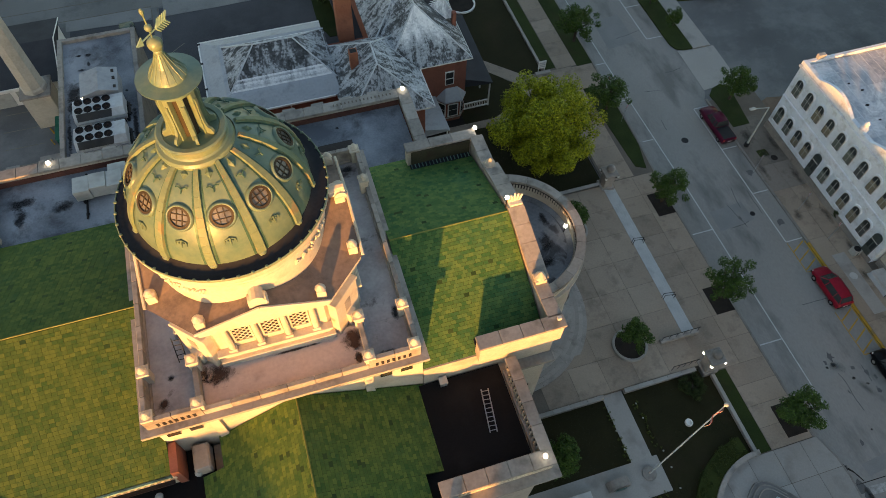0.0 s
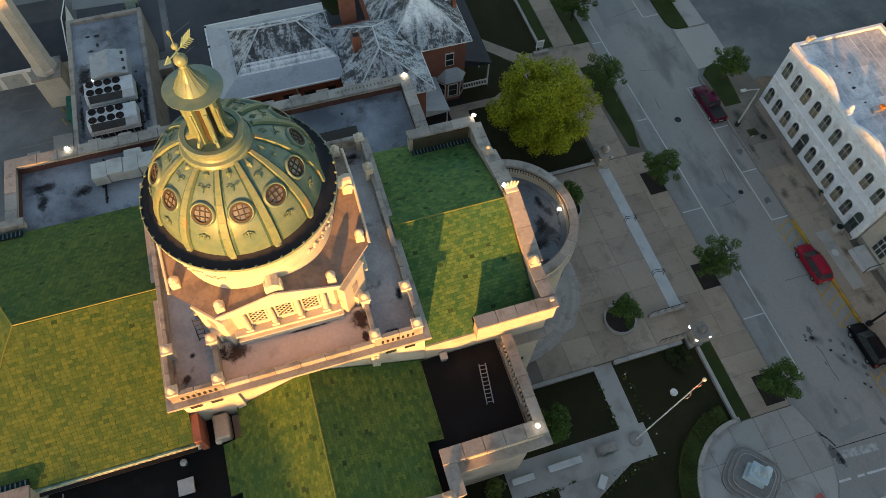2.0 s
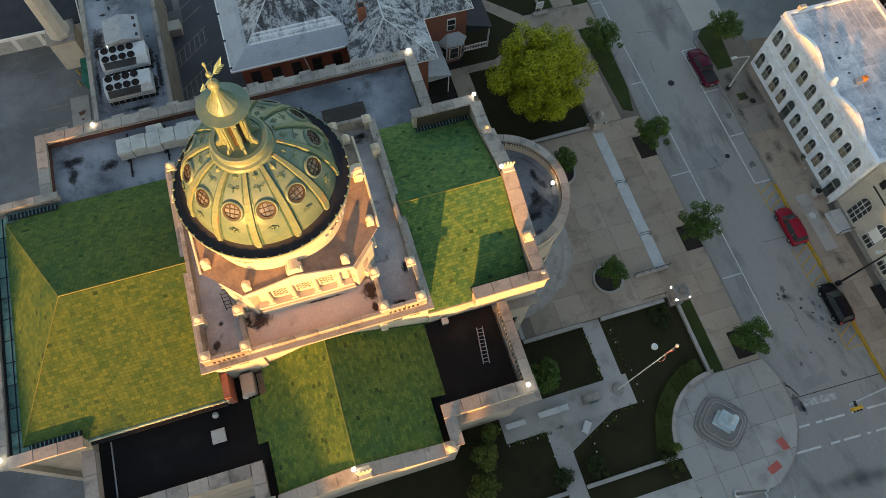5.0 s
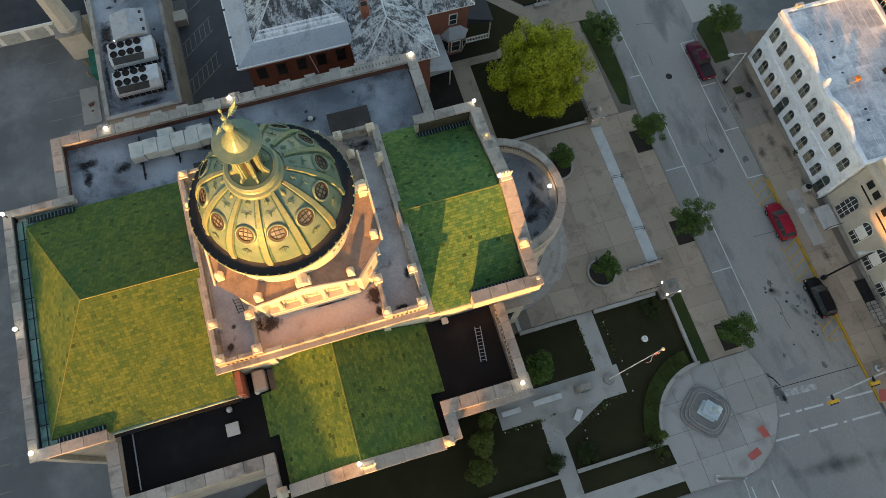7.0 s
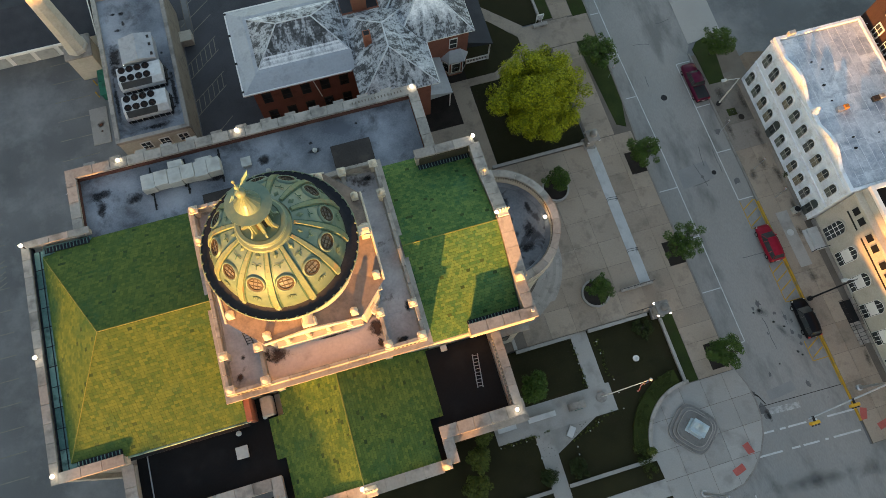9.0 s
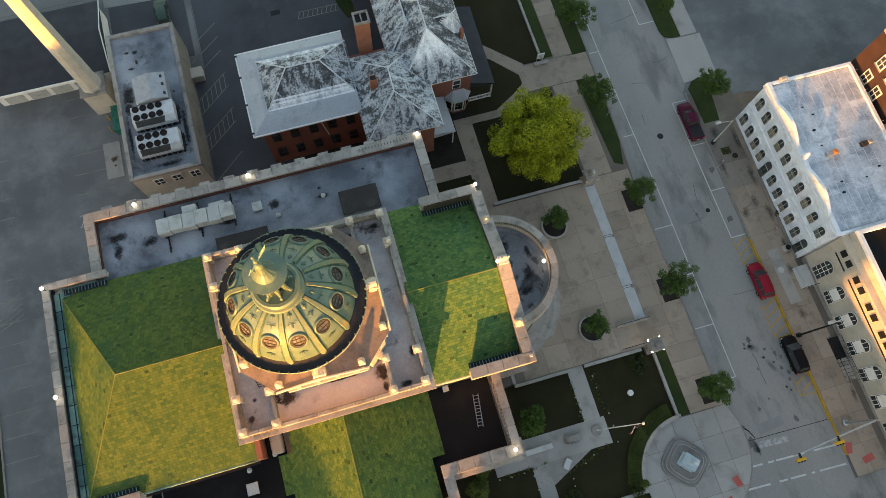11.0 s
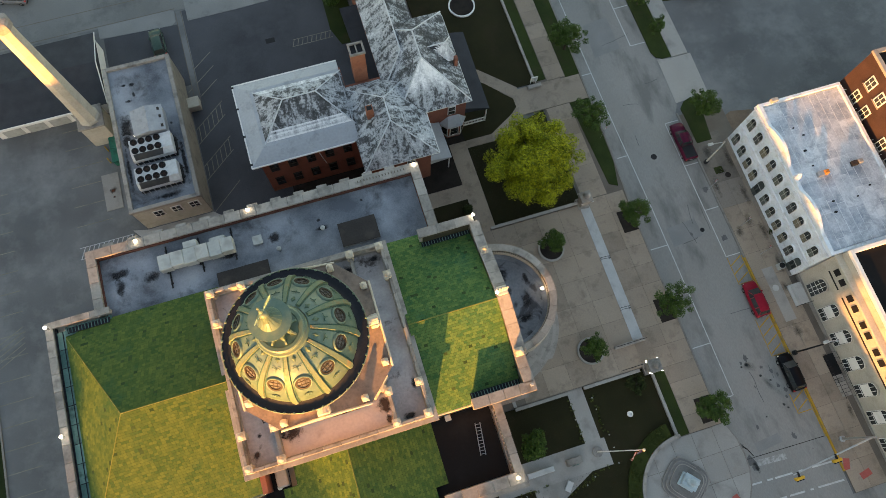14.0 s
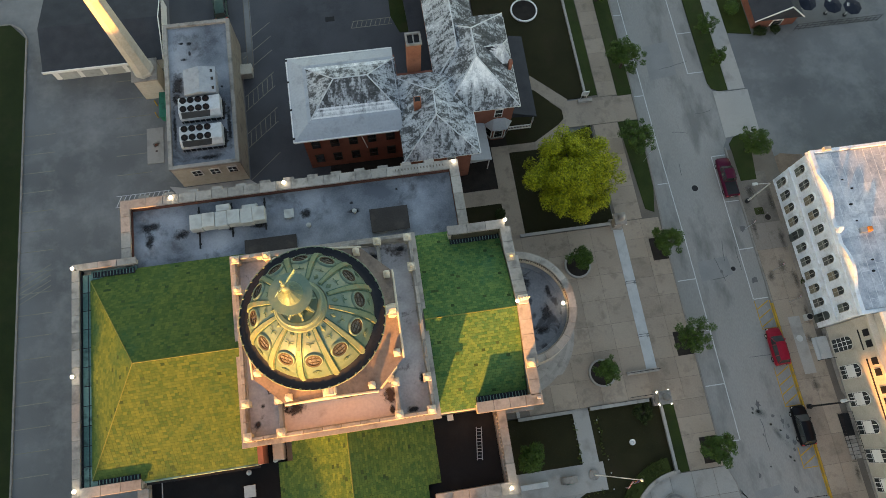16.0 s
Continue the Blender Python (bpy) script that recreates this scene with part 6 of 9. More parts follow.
# porches
porch = part("porch_roof", slab([(21.56, 54.9), (24.9, 54.6), (25.1, 66.6), (21.56, 66.6)], lambda x, y: 3.45, lambda x, y: 3.6 + (25.0 - x) * 0.3), SHINGLE, house, "dark shingle porch roof")
for y in (55.0, 58.0, 61.5, 65.0):
    part("porch_post", boxes((24.65, 24.8, y - 0.08, y + 0.08, G0, 3.45)), WHITE, porch)
part("porch_rail", boxes((21.6, 24.65, 54.9, 55.02, 0.5, 0.65), (21.6, 24.65, 54.9, 55.02, -0.3, -0.15)), WHITE, porch)
part("porch_roof", slab([(15.2, 49.4), (18.15, 49.55), (18.0, 54.69), (15.2, 54.69)], lambda x, y: 3.0, lambda x, y: 3.2 + (18.15 - x) * 0.3), TIN, house, "pale metal lean-to roof")
part("porch_post", boxes((17.85, 17.97, 49.7, 49.82, G0, 3.0)), WHITE, house)
for k in range(14):
    x = 21.7 + k * 0.21
    part("baluster", boxes((x, x + 0.06, 54.93, 54.99, -0.15, 0.5)), WHITE, porch)
part("downpipe", tube(bmesh.new(), (1.9, 53.0, 8.6), (2.6, 52.9, 4.0), 0.06, 6), WHITE, house)
part("porch_roof", slab([(10.45, 60.6), (12.39, 60.6), (12.39, 75.0), (10.0, 75.0)], 3.0, 3.4), SHINGLE, house, "dark shingle lean-to roof")

# ---- boiler plant with its tall stack ----
# side wall darker than the tan: shade put into the colour, with grime
SHADESTUCCO = surface("shaded_grimy_plaster", (0.19, 0.172, 0.148), (0.3, 0.272, 0.235), 0.9, 6, 0.5, 0.2, stain=(0.07, 0.065, 0.06), stain_size=0.6, stain_amount=0.6, ragged=0.7)
plant = thing("plant_building", -17, 63, gz(63), "low tan flat-roofed plant building", "plant building")
PZ = 4.7
part("wall", boxes((-21.7, -13.3, 52.7, 73.2, -2, PZ)), TANWALL, plant)
part("roof", boxes((-21.3, -13.7, 53.1, 72.8, PZ, PZ + 0.1)), MEMBRANE, plant, "grey stained flat roof")
for d in ((-21.8, -21.3, 52.6, 73.3, PZ, PZ + 0.5), (-13.7, -13.2, 52.6, 73.3, PZ, PZ + 0.5), (-21.29, -13.71, 52.6, 53.1, PZ, PZ + 0.5), (-21.29, -13.71, 72.8, 73.3, PZ, PZ + 0.5)):
    part("coping", boxes(d, bevel=0.04), COPING, plant)
for x in (-18.9, -16.7, -14.5):
    w = part("window", boxes((x - 0.65, x + 0.65, 52.62, 52.69, 2.4, 4.0)), WHITE, plant, "small white framed window")
    part("pane", boxes((x - 0.5, x + 0.5, 52.58, 52.62, 2.55, 3.85)), GLASS, w)
    part("bar", boxes((x - 0.03, x + 0.03, 52.55, 52.58, 2.55, 3.85), (x - 0.5, x + 0.5, 52.55, 52.58, 3.17, 3.23)), WHITE, w)
part("side_wall", boxes((-13.3, -13.23, 52.75, 73.15, -2, PZ - 0.02)), SHADESTUCCO, plant, "brown plastered side wall, its shade and grime put into the colour")
part("pipe_shaft", boxes((-13.29, -11.7, 67.7, 69.3, -2, 0.3), bevel=0.05), TANWALL, plant)
GRILLE = surface("grey_coil_grille", (0.07, 0.073, 0.075), (0.12, 0.124, 0.126), 0.5, 30, 1.0, 0.3)
for y0 in (58.75, 54.85):
    x0, x1, y1, z = -19.9, -14.8, y0 + 2.7, PZ + 0.1
    ch = thing("roof_chiller", (x0 + x1) / 2, (y0 + y1) / 2, z, "pale rooftop chiller with eight dark fans", "chiller", "roof chillers")
    bm = bmesh.new()
    side = ((y0 + 0.15, z + 0.45), (y1, z + 0.45), (y1, z + 1.75), (y0 + 0.72, z + 1.75), (y0 + 0.15, z + 1.15))
    a, b = [[bm.verts.new((x, y, h)) for y, h in side] for x in (x0, x1)]
    bm.faces.new(a)
    bm.faces.new(b)
    for k in range(5):
        bm.faces.new((a[k], a[(k + 1) % 5], b[(k + 1) % 5], b[k]))
    bmesh.ops.recalc_face_normals(bm, faces=bm.faces)
    bmesh.ops.bevel(bm, geom=bm.edges[:], offset=0.02, segments=1, affect="EDGES")
    part("body", bm, CHILLER, ch)
    bm = bmesh.new()
    q = [bm.verts.new(p) for p in ((x0 + 0.3, y0 + 0.14, z + 1.16), (x0 + 3.7, y0 + 0.14, z + 1.16), (x0 + 3.9, y0 + 0.68, z + 1.74), (x0 + 0.3, y0 + 0.68, z + 1.74))]
    f = bm.faces.new(q)
    bmesh.ops.solidify(bm, geom=[f], thickness=-0.03)
    bmesh.ops.recalc_face_normals(bm, faces=bm.faces)
    part("coil", bm, GRILLE, ch, "grey coil grille on the slope")
    for k in range(8):
        x = x0 + 0.3 + k * 0.66
        part("rail", boxes((x, x + 0.06, y0 - 0.1, y0 - 0.04, z, z + 0.95)), STEEL, ch)
    part("rail", boxes((x0 + 0.3, x1, y0 - 0.1, y0 - 0.04, z + 0.95, z + 1.02)), STEEL, ch)
    part("skid", boxes((x0, x1 + 0.1, y0 + 0.1, y1, z, z + 0.4)), BLACK, ch)
    part("pipe", tube(bmesh.new(), (x1 + 0.25, y0 + 0.5, z + 0.5), (x1 + 0.25, y1 - 0.4, z + 0.5), 0.1, 8), BLACK, ch, "black pipe along the end")
    for h in (0.7, 1.9):
        part("pipe", tube(bmesh.new(), (x1, y0 + h, z + 0.5), (x1 + 0.5, y0 + h, z + 0.5), 0.09, 8), BLACK, ch)
    for fx in range(4):
        for fy in range(2):
            cx_, cy_ = x0 + 0.62 + fx * 0.93, y0 + 1.12 + fy * 1.16
            fan = part("fan", turned([(0.42, z + 1.74), (0.42, z + 1.86), (0.36, z + 1.86), (0.34, z + 1.765), (0.0, z + 1.76)], cx_, cy_, 18), BLACK, ch, "round black fan")
            bm = bmesh.new()
            for k in range(5):
                a = k * 2 * math.pi / 5 + fx
                tube(bm, (cx_, cy_, z + 1.8), (cx_ + 0.32 * math.cos(a), cy_ + 0.32 * math.sin(a), z + 1.8), 0.045, 4)
            part("blade", bm, FANRUST, fan)
DULLSHEET = surface("dull_galvanised_sheet", (0.27, 0.285, 0.305), (0.4, 0.415, 0.435), 0.55, 4, 0.7, 0.08, stain=(0.17, 0.175, 0.18), stain_size=1.0, stain_amount=0.6, ragged=0.7)
shed = thing("roof_penthouse", -17.0, 63.5, PZ + 0.1, "pale gable-roofed sheet metal penthouse", "penthouse")
part("wall", boxes((-18.9, -15.2, 61.8, 65.2, PZ + 0.1, PZ + 1.9)), DULLSHEET, shed)
part("roof", slab([(-19.0, 61.7), (-15.1, 61.7), (-15.1, 65.3), (-19.0, 65.3)], PZ + 1.9, PZ + 2.0), DULLSHEET, shed)
bm = bmesh.new()
v = [bm.verts.new(p) for p in ((-19.0, 61.7, PZ + 2.0), (-15.1, 61.7, PZ + 2.0), (-15.1, 65.3, PZ + 2.0), (-19.0, 65.3, PZ + 2.0), (-17.0, 61.7, PZ + 2.5), (-17.0, 65.3, PZ + 2.5))]
for q in ((0, 4, 5, 3), (4, 1, 2, 5), (0, 1, 4), (2, 3, 5)):
    bm.faces.new([v[k] for k in q])
part("gable_roof", bm, DULLSHEET, shed)
for y in (62.1, 62.9):
    part("wall_lamp", ball(bmesh.new(), -19.02, y, PZ + 1.5, 0.13, 10), LAMPLIGHT, shed, "lit globe on the wall")
for x, y in ((-15.55, 64.7), (-15.5, 63.6), (-15.45, 62.3)):
    z = PZ + 2.0 + 0.5 * (1 - abs(x + 17.0) / 1.95)
    part("patch", boxes((x - 0.14, x + 0.14, y - 0.2, y + 0.2, z - 0.2, z + 0.07), bevel=0.02), HATCH, shed, "dark patched flange")

stack = thing("smokestack", -24.4, 67.9, gz(68), "tall tapered pale smokestack on a square base", "smokestack")
SX, SY = -24.8, 67.8
part("plinth", boxes((SX - 1.5, SX + 1.5, SY - 1.5, SY + 1.5, -2, 3.6), bevel=0.06), TANWALL, stack)
part("plinth_cap", boxes((SX - 1.65, SX + 1.65, SY - 1.65, SY + 1.65, 3.6, 3.9), bevel=0.06), COPING, stack)
part("shaft", turned([(1.4, 3.9), (1.4, 4.3), (1.25, 4.5), (0.95, 22.9)], SX, SY, 8), TANWALL, stack)
part("crown", turned([(0.95, 22.9), (1.2, 23.2), (1.2, 23.9), (1.0, 24.15), (0.5, 24.3), (0.0, 24.35)], SX, SY, 8), COPING, stack)

garage = thing("garage_row", -31, 76, gz(76), "long low garage with a dark shingle roof and white front", "garage")
part("wall", boxes((-38.0, -23.15, 70.9, 81.0, -2.5, 1.9)), WHITE, garage)
bm = bmesh.new()
v = [bm.verts.new(p) for p in ((-38.5, 70.3, 2.0), (-22.9, 70.3, 2.0), (-22.9, 81.6, 2.0), (-38.5, 81.6, 2.0), (-38.5, 76.0, 3.5), (-22.9, 76.0, 3.5))]
for q in ((0, 1, 5, 4), (2, 3, 4, 5), (3, 0, 4), (1, 2, 5), (3, 2, 1, 0)):
    bm.faces.new([v[k] for k in q])
bmesh.ops.recalc_face_normals(bm, faces=bm.faces)
part("roof", bm, SHINGLE, garage, "dark shingle roof")
part("fascia", boxes((-38.6, -25.3, 70.15, 70.3, 1.7, 2.1)), WHITE, garage)
part("barge_board", tube(tube(bmesh.new(), (-22.88, 70.3, 2.02), (-22.88, 76.0, 3.52), 0.07, 4), (-22.88, 76.0, 3.52), (-22.88, 81.6, 2.02), 0.07, 4), WHITE, garage)
for i in range(4):
    x = -37.2 + i * 3.0
    part("garage_door", boxes((x, x + 2.4, 70.84, 70.9, -2.0, 1.2)), METAL, garage)


# ---- buildings across the street ----
white = thing("white_shop_building", 62, 32, gz(32), "whitewashed two-storey masonry building with arched windows", "building")
WXF, WZ = 55.1, 10.0
DOORPAINT = surface("dark_green_door_paint", (0.03, 0.04, 0.04), (0.06, 0.072, 0.07), 0.5, 5, 1.0, 0.05)
# brown brick made darker to carry the shade on the far building
SHADEBRICK = surface("shaded_brown_brick", (0.034, 0.02, 0.018), (0.068, 0.039, 0.034), 0.9, 9, 0.6, 0.3, stain=(0.03, 0.02, 0.018), stain_size=0.8, stain_amount=0.5, ragged=0.65)
SEAMCOAT = surface("pale_seam_coating", (0.5, 0.54, 0.58), (0.72, 0.74, 0.77), 0.6, 5, 0.6, 0.05, stain=(0.3, 0.34, 0.4), stain_size=0.7, stain_amount=0.8)
seam_rng = random.Random(23)
GREYFRAME = surface("weathered_grey_frame", (0.28, 0.28, 0.26), (0.42, 0.42, 0.4), 0.7, 6, 1.0, 0.05)
ORANGE = surface("orange_vent_cap", (0.35, 0.13, 0.03), (0.5, 0.2, 0.05), 0.6, 6, 1.0, 0.1)
part("wall", boxes((WXF, 66.3, 22.5, 42.5, -1.5, WZ - 0.5)), WHITEWALL, white)
part("roof", boxes((WXF + 0.5, 65.9, 22.9, 42.1, WZ - 0.5, WZ - 0.35)), SILVER, white, "silver-coated flat roof with seams")
for i in range(5):
    for j in range(9):
        x0, y0 = WXF + 0.55 + i * 2.05, 22.95 + j * 2.12
        part("roof_sheet", boxes((x0 + 0.012, x0 + 2.038, y0 + 0.012, y0 + 2.108, WZ - 0.36, WZ - 0.335 + 0.006 * ((i + j) % 2))), SILVER, white)
for i in range(11):
    x0 = WXF + 0.55 + i * 1.025
    part("roof_seam", boxes((x0 - 0.03, x0 + 0.03, 22.95, 42.05, WZ - 0.36, WZ - 0.318)), SEAMCOAT, white, "paler lapped seam")
    for j in range(9):
        if seam_rng.random() < 0.6:
            y0 = 23.2 + j * 2.12 + seam_rng.uniform(0, 1.6)
            part("roof_seam", boxes((x0 + 0.03, x0 + 0.995, y0, y0 + 0.05, WZ - 0.36, WZ - 0.32)), SEAMCOAT, white)
part("parapet", boxes((WXF - 0.1, WXF + 0.4, 22.4, 42.6, WZ - 0.5, WZ), bevel=0.03), WHITEWALL, white)
part("parapet", boxes((WXF + 0.4, 66.3, 42.2, 42.6, WZ - 0.5, WZ - 0.05), bevel=0.03), WHITEWALL, white)
part("parapet", boxes((65.9, 66.35, 22.8, 42.2, WZ - 0.5, WZ - 0.05), bevel=0.03), WHITEWALL, white)
part("parapet", boxes((WXF + 0.4, 66.3, 22.4, 22.8, WZ - 0.5, WZ - 0.05), bevel=0.03), WHITEWALL, white)
for y0, y1 in ((33.9, 39.6), (25.2, 30.9)):
    bm = bmesh.new()
    n = 12
    pts = [(y0 + (y1 - y0) * i / n, WZ + 0.95 * math.sin(math.pi * i / n)) for i in range(n + 1)]
    a = [bm.verts.new((WXF - 0.1, y, z)) for y, z in pts]
    b = [bm.verts.new((WXF + 0.3, y, z)) for y, z in pts]
    for i in range(n):
        bm.faces.new((a[i], a[i + 1], b[i + 1], b[i]))
    bm.faces.new(a)
    bm.faces.new(list(reversed(b)))
    bmesh.ops.recalc_face_normals(bm, faces=bm.faces)
    part("arched_gable", bm, WHITEWALL, white, "low curved gable on the parapet")
part("crest", turned([(0.4, WZ), (0.45, WZ + 0.3), (0.2, WZ + 0.6), (0.25, WZ + 0.9), (0, WZ + 1.2)], WXF + 0.2, 32.4, 10), WHITEWALL, white, "carved crest ornament")
part("string_course", boxes((WXF - 0.12, WXF, 22.5, 42.5, 4.95, 5.15)), WHITEWALL, white)
for i in range(50):
    y0 = 22.6 + i * 0.4
    part("dentil", boxes((WXF - 0.2, WXF - 0.12, y0, y0 + 0.18, 4.98, 5.14)), WHITEWALL, white)
part("cornice", boxes((WXF - 0.25, WXF - 0.1, 22.4, 42.6, WZ - 0.75, WZ - 0.5)), WHITEWALL, white)
part("plinth", boxes((WXF - 0.12, WXF, 22.5, 42.5, -1.5, 0.9)), COPING, white)


def arch(bm, x, y, w, z0, z1, deep, n=10):
    """An upright arched panel in a wall that faces -x."""
    r = w / 2
    pts = [(y - r, z0), (y + r, z0)] + [(y + r * math.cos(math.pi * i / n), z1 - r + r * math.sin(math.pi * i / n)) for i in range(n + 1)]
    a = [bm.verts.new((x - deep, py, pz)) for py, pz in pts]
    b = [bm.verts.new((x, py, pz)) for py, pz in pts]
    bm.faces.new(a)
    for k in range(len(pts)):
        bm.faces.new((a[k], a[(k + 1) % len(pts)], b[(k + 1) % len(pts)], b[k]))
    bmesh.ops.recalc_face_normals(bm, faces=bm.faces)
    return bm


SHADECLOTH = [surface("window_shade_%s" % c, d, l, 0.5, 4, 1.0, 0.05) for c, d, l in (("green", (0.07, 0.085, 0.075), (0.12, 0.135, 0.12)), ("tan", (0.13, 0.115, 0.085), (0.2, 0.175, 0.13)), ("grey", (0.05, 0.055, 0.055), (0.09, 0.095, 0.095)))]


def arched_window(owner, x, y, w, z0, z1, blind=False, hood=True, bars_at=(-0.17, 0.17), rows_at=(0.25, 0.5, 0.72), lower=None):
    if hood:
        part("window_hood", arch(bmesh.new(), x, y, w + 0.36, z1 - w / 2, z1 + 0.22, 0.14), WHITEWALL if owner is white else TANWALL, owner)
    win = part("window", arch(bmesh.new(), x, y, w + 0.1, z0 - 0.05, z1 + 0.05, 0.16), WHITE if blind else GREYFRAME, owner, "arched window in a painted frame")
    part("pane", arch(bmesh.new(), x, y, w, z0, z1, 0.18), GLASS, win)
    bars = bmesh.new()
    for f in bars_at:
        box(bars, x - 0.21, x - 0.18, y + f * w - 0.025, y + f * w + 0.025, z0, z1 - 0.15)
    for f in rows_at:
        z = z0 + f * (z1 - z0)
        box(bars, x - 0.21, x - 0.18, y - w / 2, y + w / 2, z - 0.025, z + 0.025)
    part("glazing_grid", bars, WHITE if owner is not white else GREYFRAME, win)
    part("sill", boxes((x - 0.26, x - 0.001, y - w / 2 - 0.12, y + w / 2 + 0.12, z0 - 0.16, z0 - 0.06)), WHITEWALL if owner is white else TANWALL, win)
    if lower is not None:
        half = z0 + (0.48 if lower % 2 else 0.66) * (z1 - z0)
        part("drawn_shade", boxes((x - 0.187, x - 0.181, y - w / 2 + 0.03, y + w / 2 - 0.03, z0 + 0.05, half)), SHADECLOTH[lower % 3], win, "pale shade behind the glass")
    if blind:
        part("blind", boxes((x - 0.24, x - 0.2, y - w / 2 + 0.05, y + w / 2 - 0.05, z0 + 0.32 * (z1 - z0), z0 + 0.72 * (z1 - z0))), WHITE, win, "white blind")


for i in range(10):
    y = 41.2 - i * 1.93
    arched_window(white, WXF, y, 0.9, 6.2, 8.25, bars_at=(0.0,), rows_at=(0.48,), lower=(i * 7) % 5)
for i in range(11):
    y = 41.4 - i * 1.78
    if i in (4, 10):
        d = part("door", arch(bmesh.new(), WXF, y, 1.0, 0.9, 4.0, 0.16), DOORPAINT, white, "tall dark green arched entrance door")
        part("transom", boxes((WXF - 0.2, WXF - 0.16, y - 0.48, y + 0.48, 2.95, 3.05)), GREYFRAME, d)
        for h in (-0.25, 0.25):
            part("pane", boxes((WXF - 0.18, WXF - 0.161, y + h - 0.17, y + h + 0.17, 1.8, 2.85)), GLASS, d)
    else:
        arched_window(white, WXF, y, 0.9, 1.8, 3.9, bars_at=(0.0,), rows_at=(0.48,), lower=(i * 3) % 5)
for x, y in ((58.5, 32.0), (63.1, 32.1)):
    ob = thing("roof_vent", x, y, WZ - 0.35, "low metal roof vent with a capped hood", "vent", "roof vents")
    part("body", boxes((x - 0.5, x + 0.3, y - 0.3, y + 0.3, WZ - 0.35, WZ + 0.15), bevel=0.04), STEEL if x < 60 else HATCH, ob)
    part("cap", boxes((x + 0.3, x + 0.9, y - 0.25, y + 0.3, WZ - 0.35, WZ + 0.3), bevel=0.08), ORANGE if x < 60 else STEEL, ob)
for k, (x, y) in enumerate(((58.08, 38.52), (58.88, 37.31), (58.13, 35.36), (58.16, 33.29), (58.48, 28.47), (58.15, 27.16), (61.6, 28.21), (63.65, 29.07))):
    r = 0.1 + 0.03 * (k % 3)
    part("roof_drain", moved(turned([(r, 0.0), (r, 0.05), (r * 0.6, 0.08), (0, 0.08)], 0, 0, 9), Matrix.Translation((x, y, WZ - 0.34)) @ Matrix.Diagonal((1.5, 0.9, 1, 1))), BLACK, white, "small dark roof outlet")
ob = thing("roof_floodlight", 57.0, 42.3, WZ - 0.05, "pale floodlight box on the parapet", "floodlight")
part("body", boxes((56.6, 57.5, 42.2, 42.7, WZ - 0.05, WZ + 0.5), bevel=0.06), METAL, ob)
part("bracket", boxes((56.9, 57.2, 42.3, 42.5, WZ - 0.06, WZ)), BLACK, ob)

tan = thing("tan_office_building", 66, 10, gz(10), "tan stone office building with tall arched windows", "building")
TZ, TX = 10.6, 56.0
part("wall", boxes((TX, 82, -4.0, 22.38, -1.5, TZ - 1.1)), TANWALL, tan)
part("attic", boxes((TX + 0.503, 82, -4.0, 22.3, TZ - 1.1, TZ - 0.004)), TANWALL, tan)
part("cornice", boxes((TX - 0.35, TX + 0.5, -4.1, 22.36, TZ - 1.25, TZ - 1.0), bevel=0.05), CREAM, tan)
part("parapet", boxes((TX + 0.5, TX + 1.0, -4.0, 22.3, TZ, TZ + 0.5), bevel=0.04), WHITE, tan)
part("parapet", boxes((TX + 1.0, 82, 21.8, 22.3, TZ, TZ + 0.48), bevel=0.04), WHITE, tan)
part("roof", boxes((TX + 1.0, 82, -4.0, 21.8, TZ, TZ + 0.1)), TAR, tan, "black flat roof")
for i in range(7):
    y = 19.9 - i * 3.25
    arched_window(tan, TX, y, 1.5, 1.6, 5.4, blind=i > 0)
    for dy in (-0.55, 0.55):
        attic = part("attic_window", boxes((TX - 0.05, TX, y + dy * 1.15 - 0.46, y + dy * 1.15 + 0.46, 7.55, 8.75)), TANWALL, tan, "small square window in a stone surround")
        part("pane", boxes((TX - 0.07, TX - 0.05, y + dy * 1.15 - 0.4, y + dy * 1.15 + 0.4, 7.61, 8.69)), BLACK, attic)
part("slot", boxes((TX - 0.04, TX, 18.7, 21.1, 6.7, 6.92), (TX - 0.04, TX, -3.5, 17.7, 6.7, 6.92)), BLACK, tan, "long dark slot under the attic windows")
part("ledge", boxes((TX - 0.16, TX, -4.05, 22.34, 8.98, 9.12), bevel=0.03), CREAM, tan)
part("plinth", boxes((TX - 0.2, TX, -4, 22.3, -1.5, 1.0)), COPING, tan)
stoop = part("stoop", boxes((TX - 1.5, TX - 0.2, 18.6, 21.4, -1.0, 0.9), (TX - 1.9, TX - 1.5, 18.6, 21.4, -1.0, 0.55)), GRANITE, tan, "granite entrance stoop")
part("handrail", boxes((TX - 1.9, TX - 0.2, 18.55, 18.62, 1.7, 1.76), (TX - 1.9, TX - 1.84, 18.55, 18.62, 0.3, 1.7)), BLACK, stoop)
pit = thing("basement_stair", TX - 0.9, 9.0, gz(9), "dark basement stairwell with an iron railing", "stairwell")
part("opening", boxes((TX - 1.6, TX - 0.25, 6.6, 12.0, 0.3, gz(9) + KERB + 0.02)), BLACK, pit)
for x in (TX - 1.65, TX - 0.25):
    part("rail", tube(bmesh.new(), (x, 6.5, 1.6), (x, 12.1, 1.5), 0.035, 6), BLACK, pit)
    for k in range(8):
        part("baluster", tube(bmesh.new(), (x, 6.5 + k * 0.8, 0.5), (x, 6.5 + k * 0.8, 1.6), 0.02, 5), BLACK, pit)
for k in range(6):
    part("step", boxes((TX - 1.55, TX - 0.3, 6.7 + k * 0.45, 7.1 + k * 0.45, 0.5, gz(9) + KERB + 0.1 - k * 0.01)), COPING, pit)

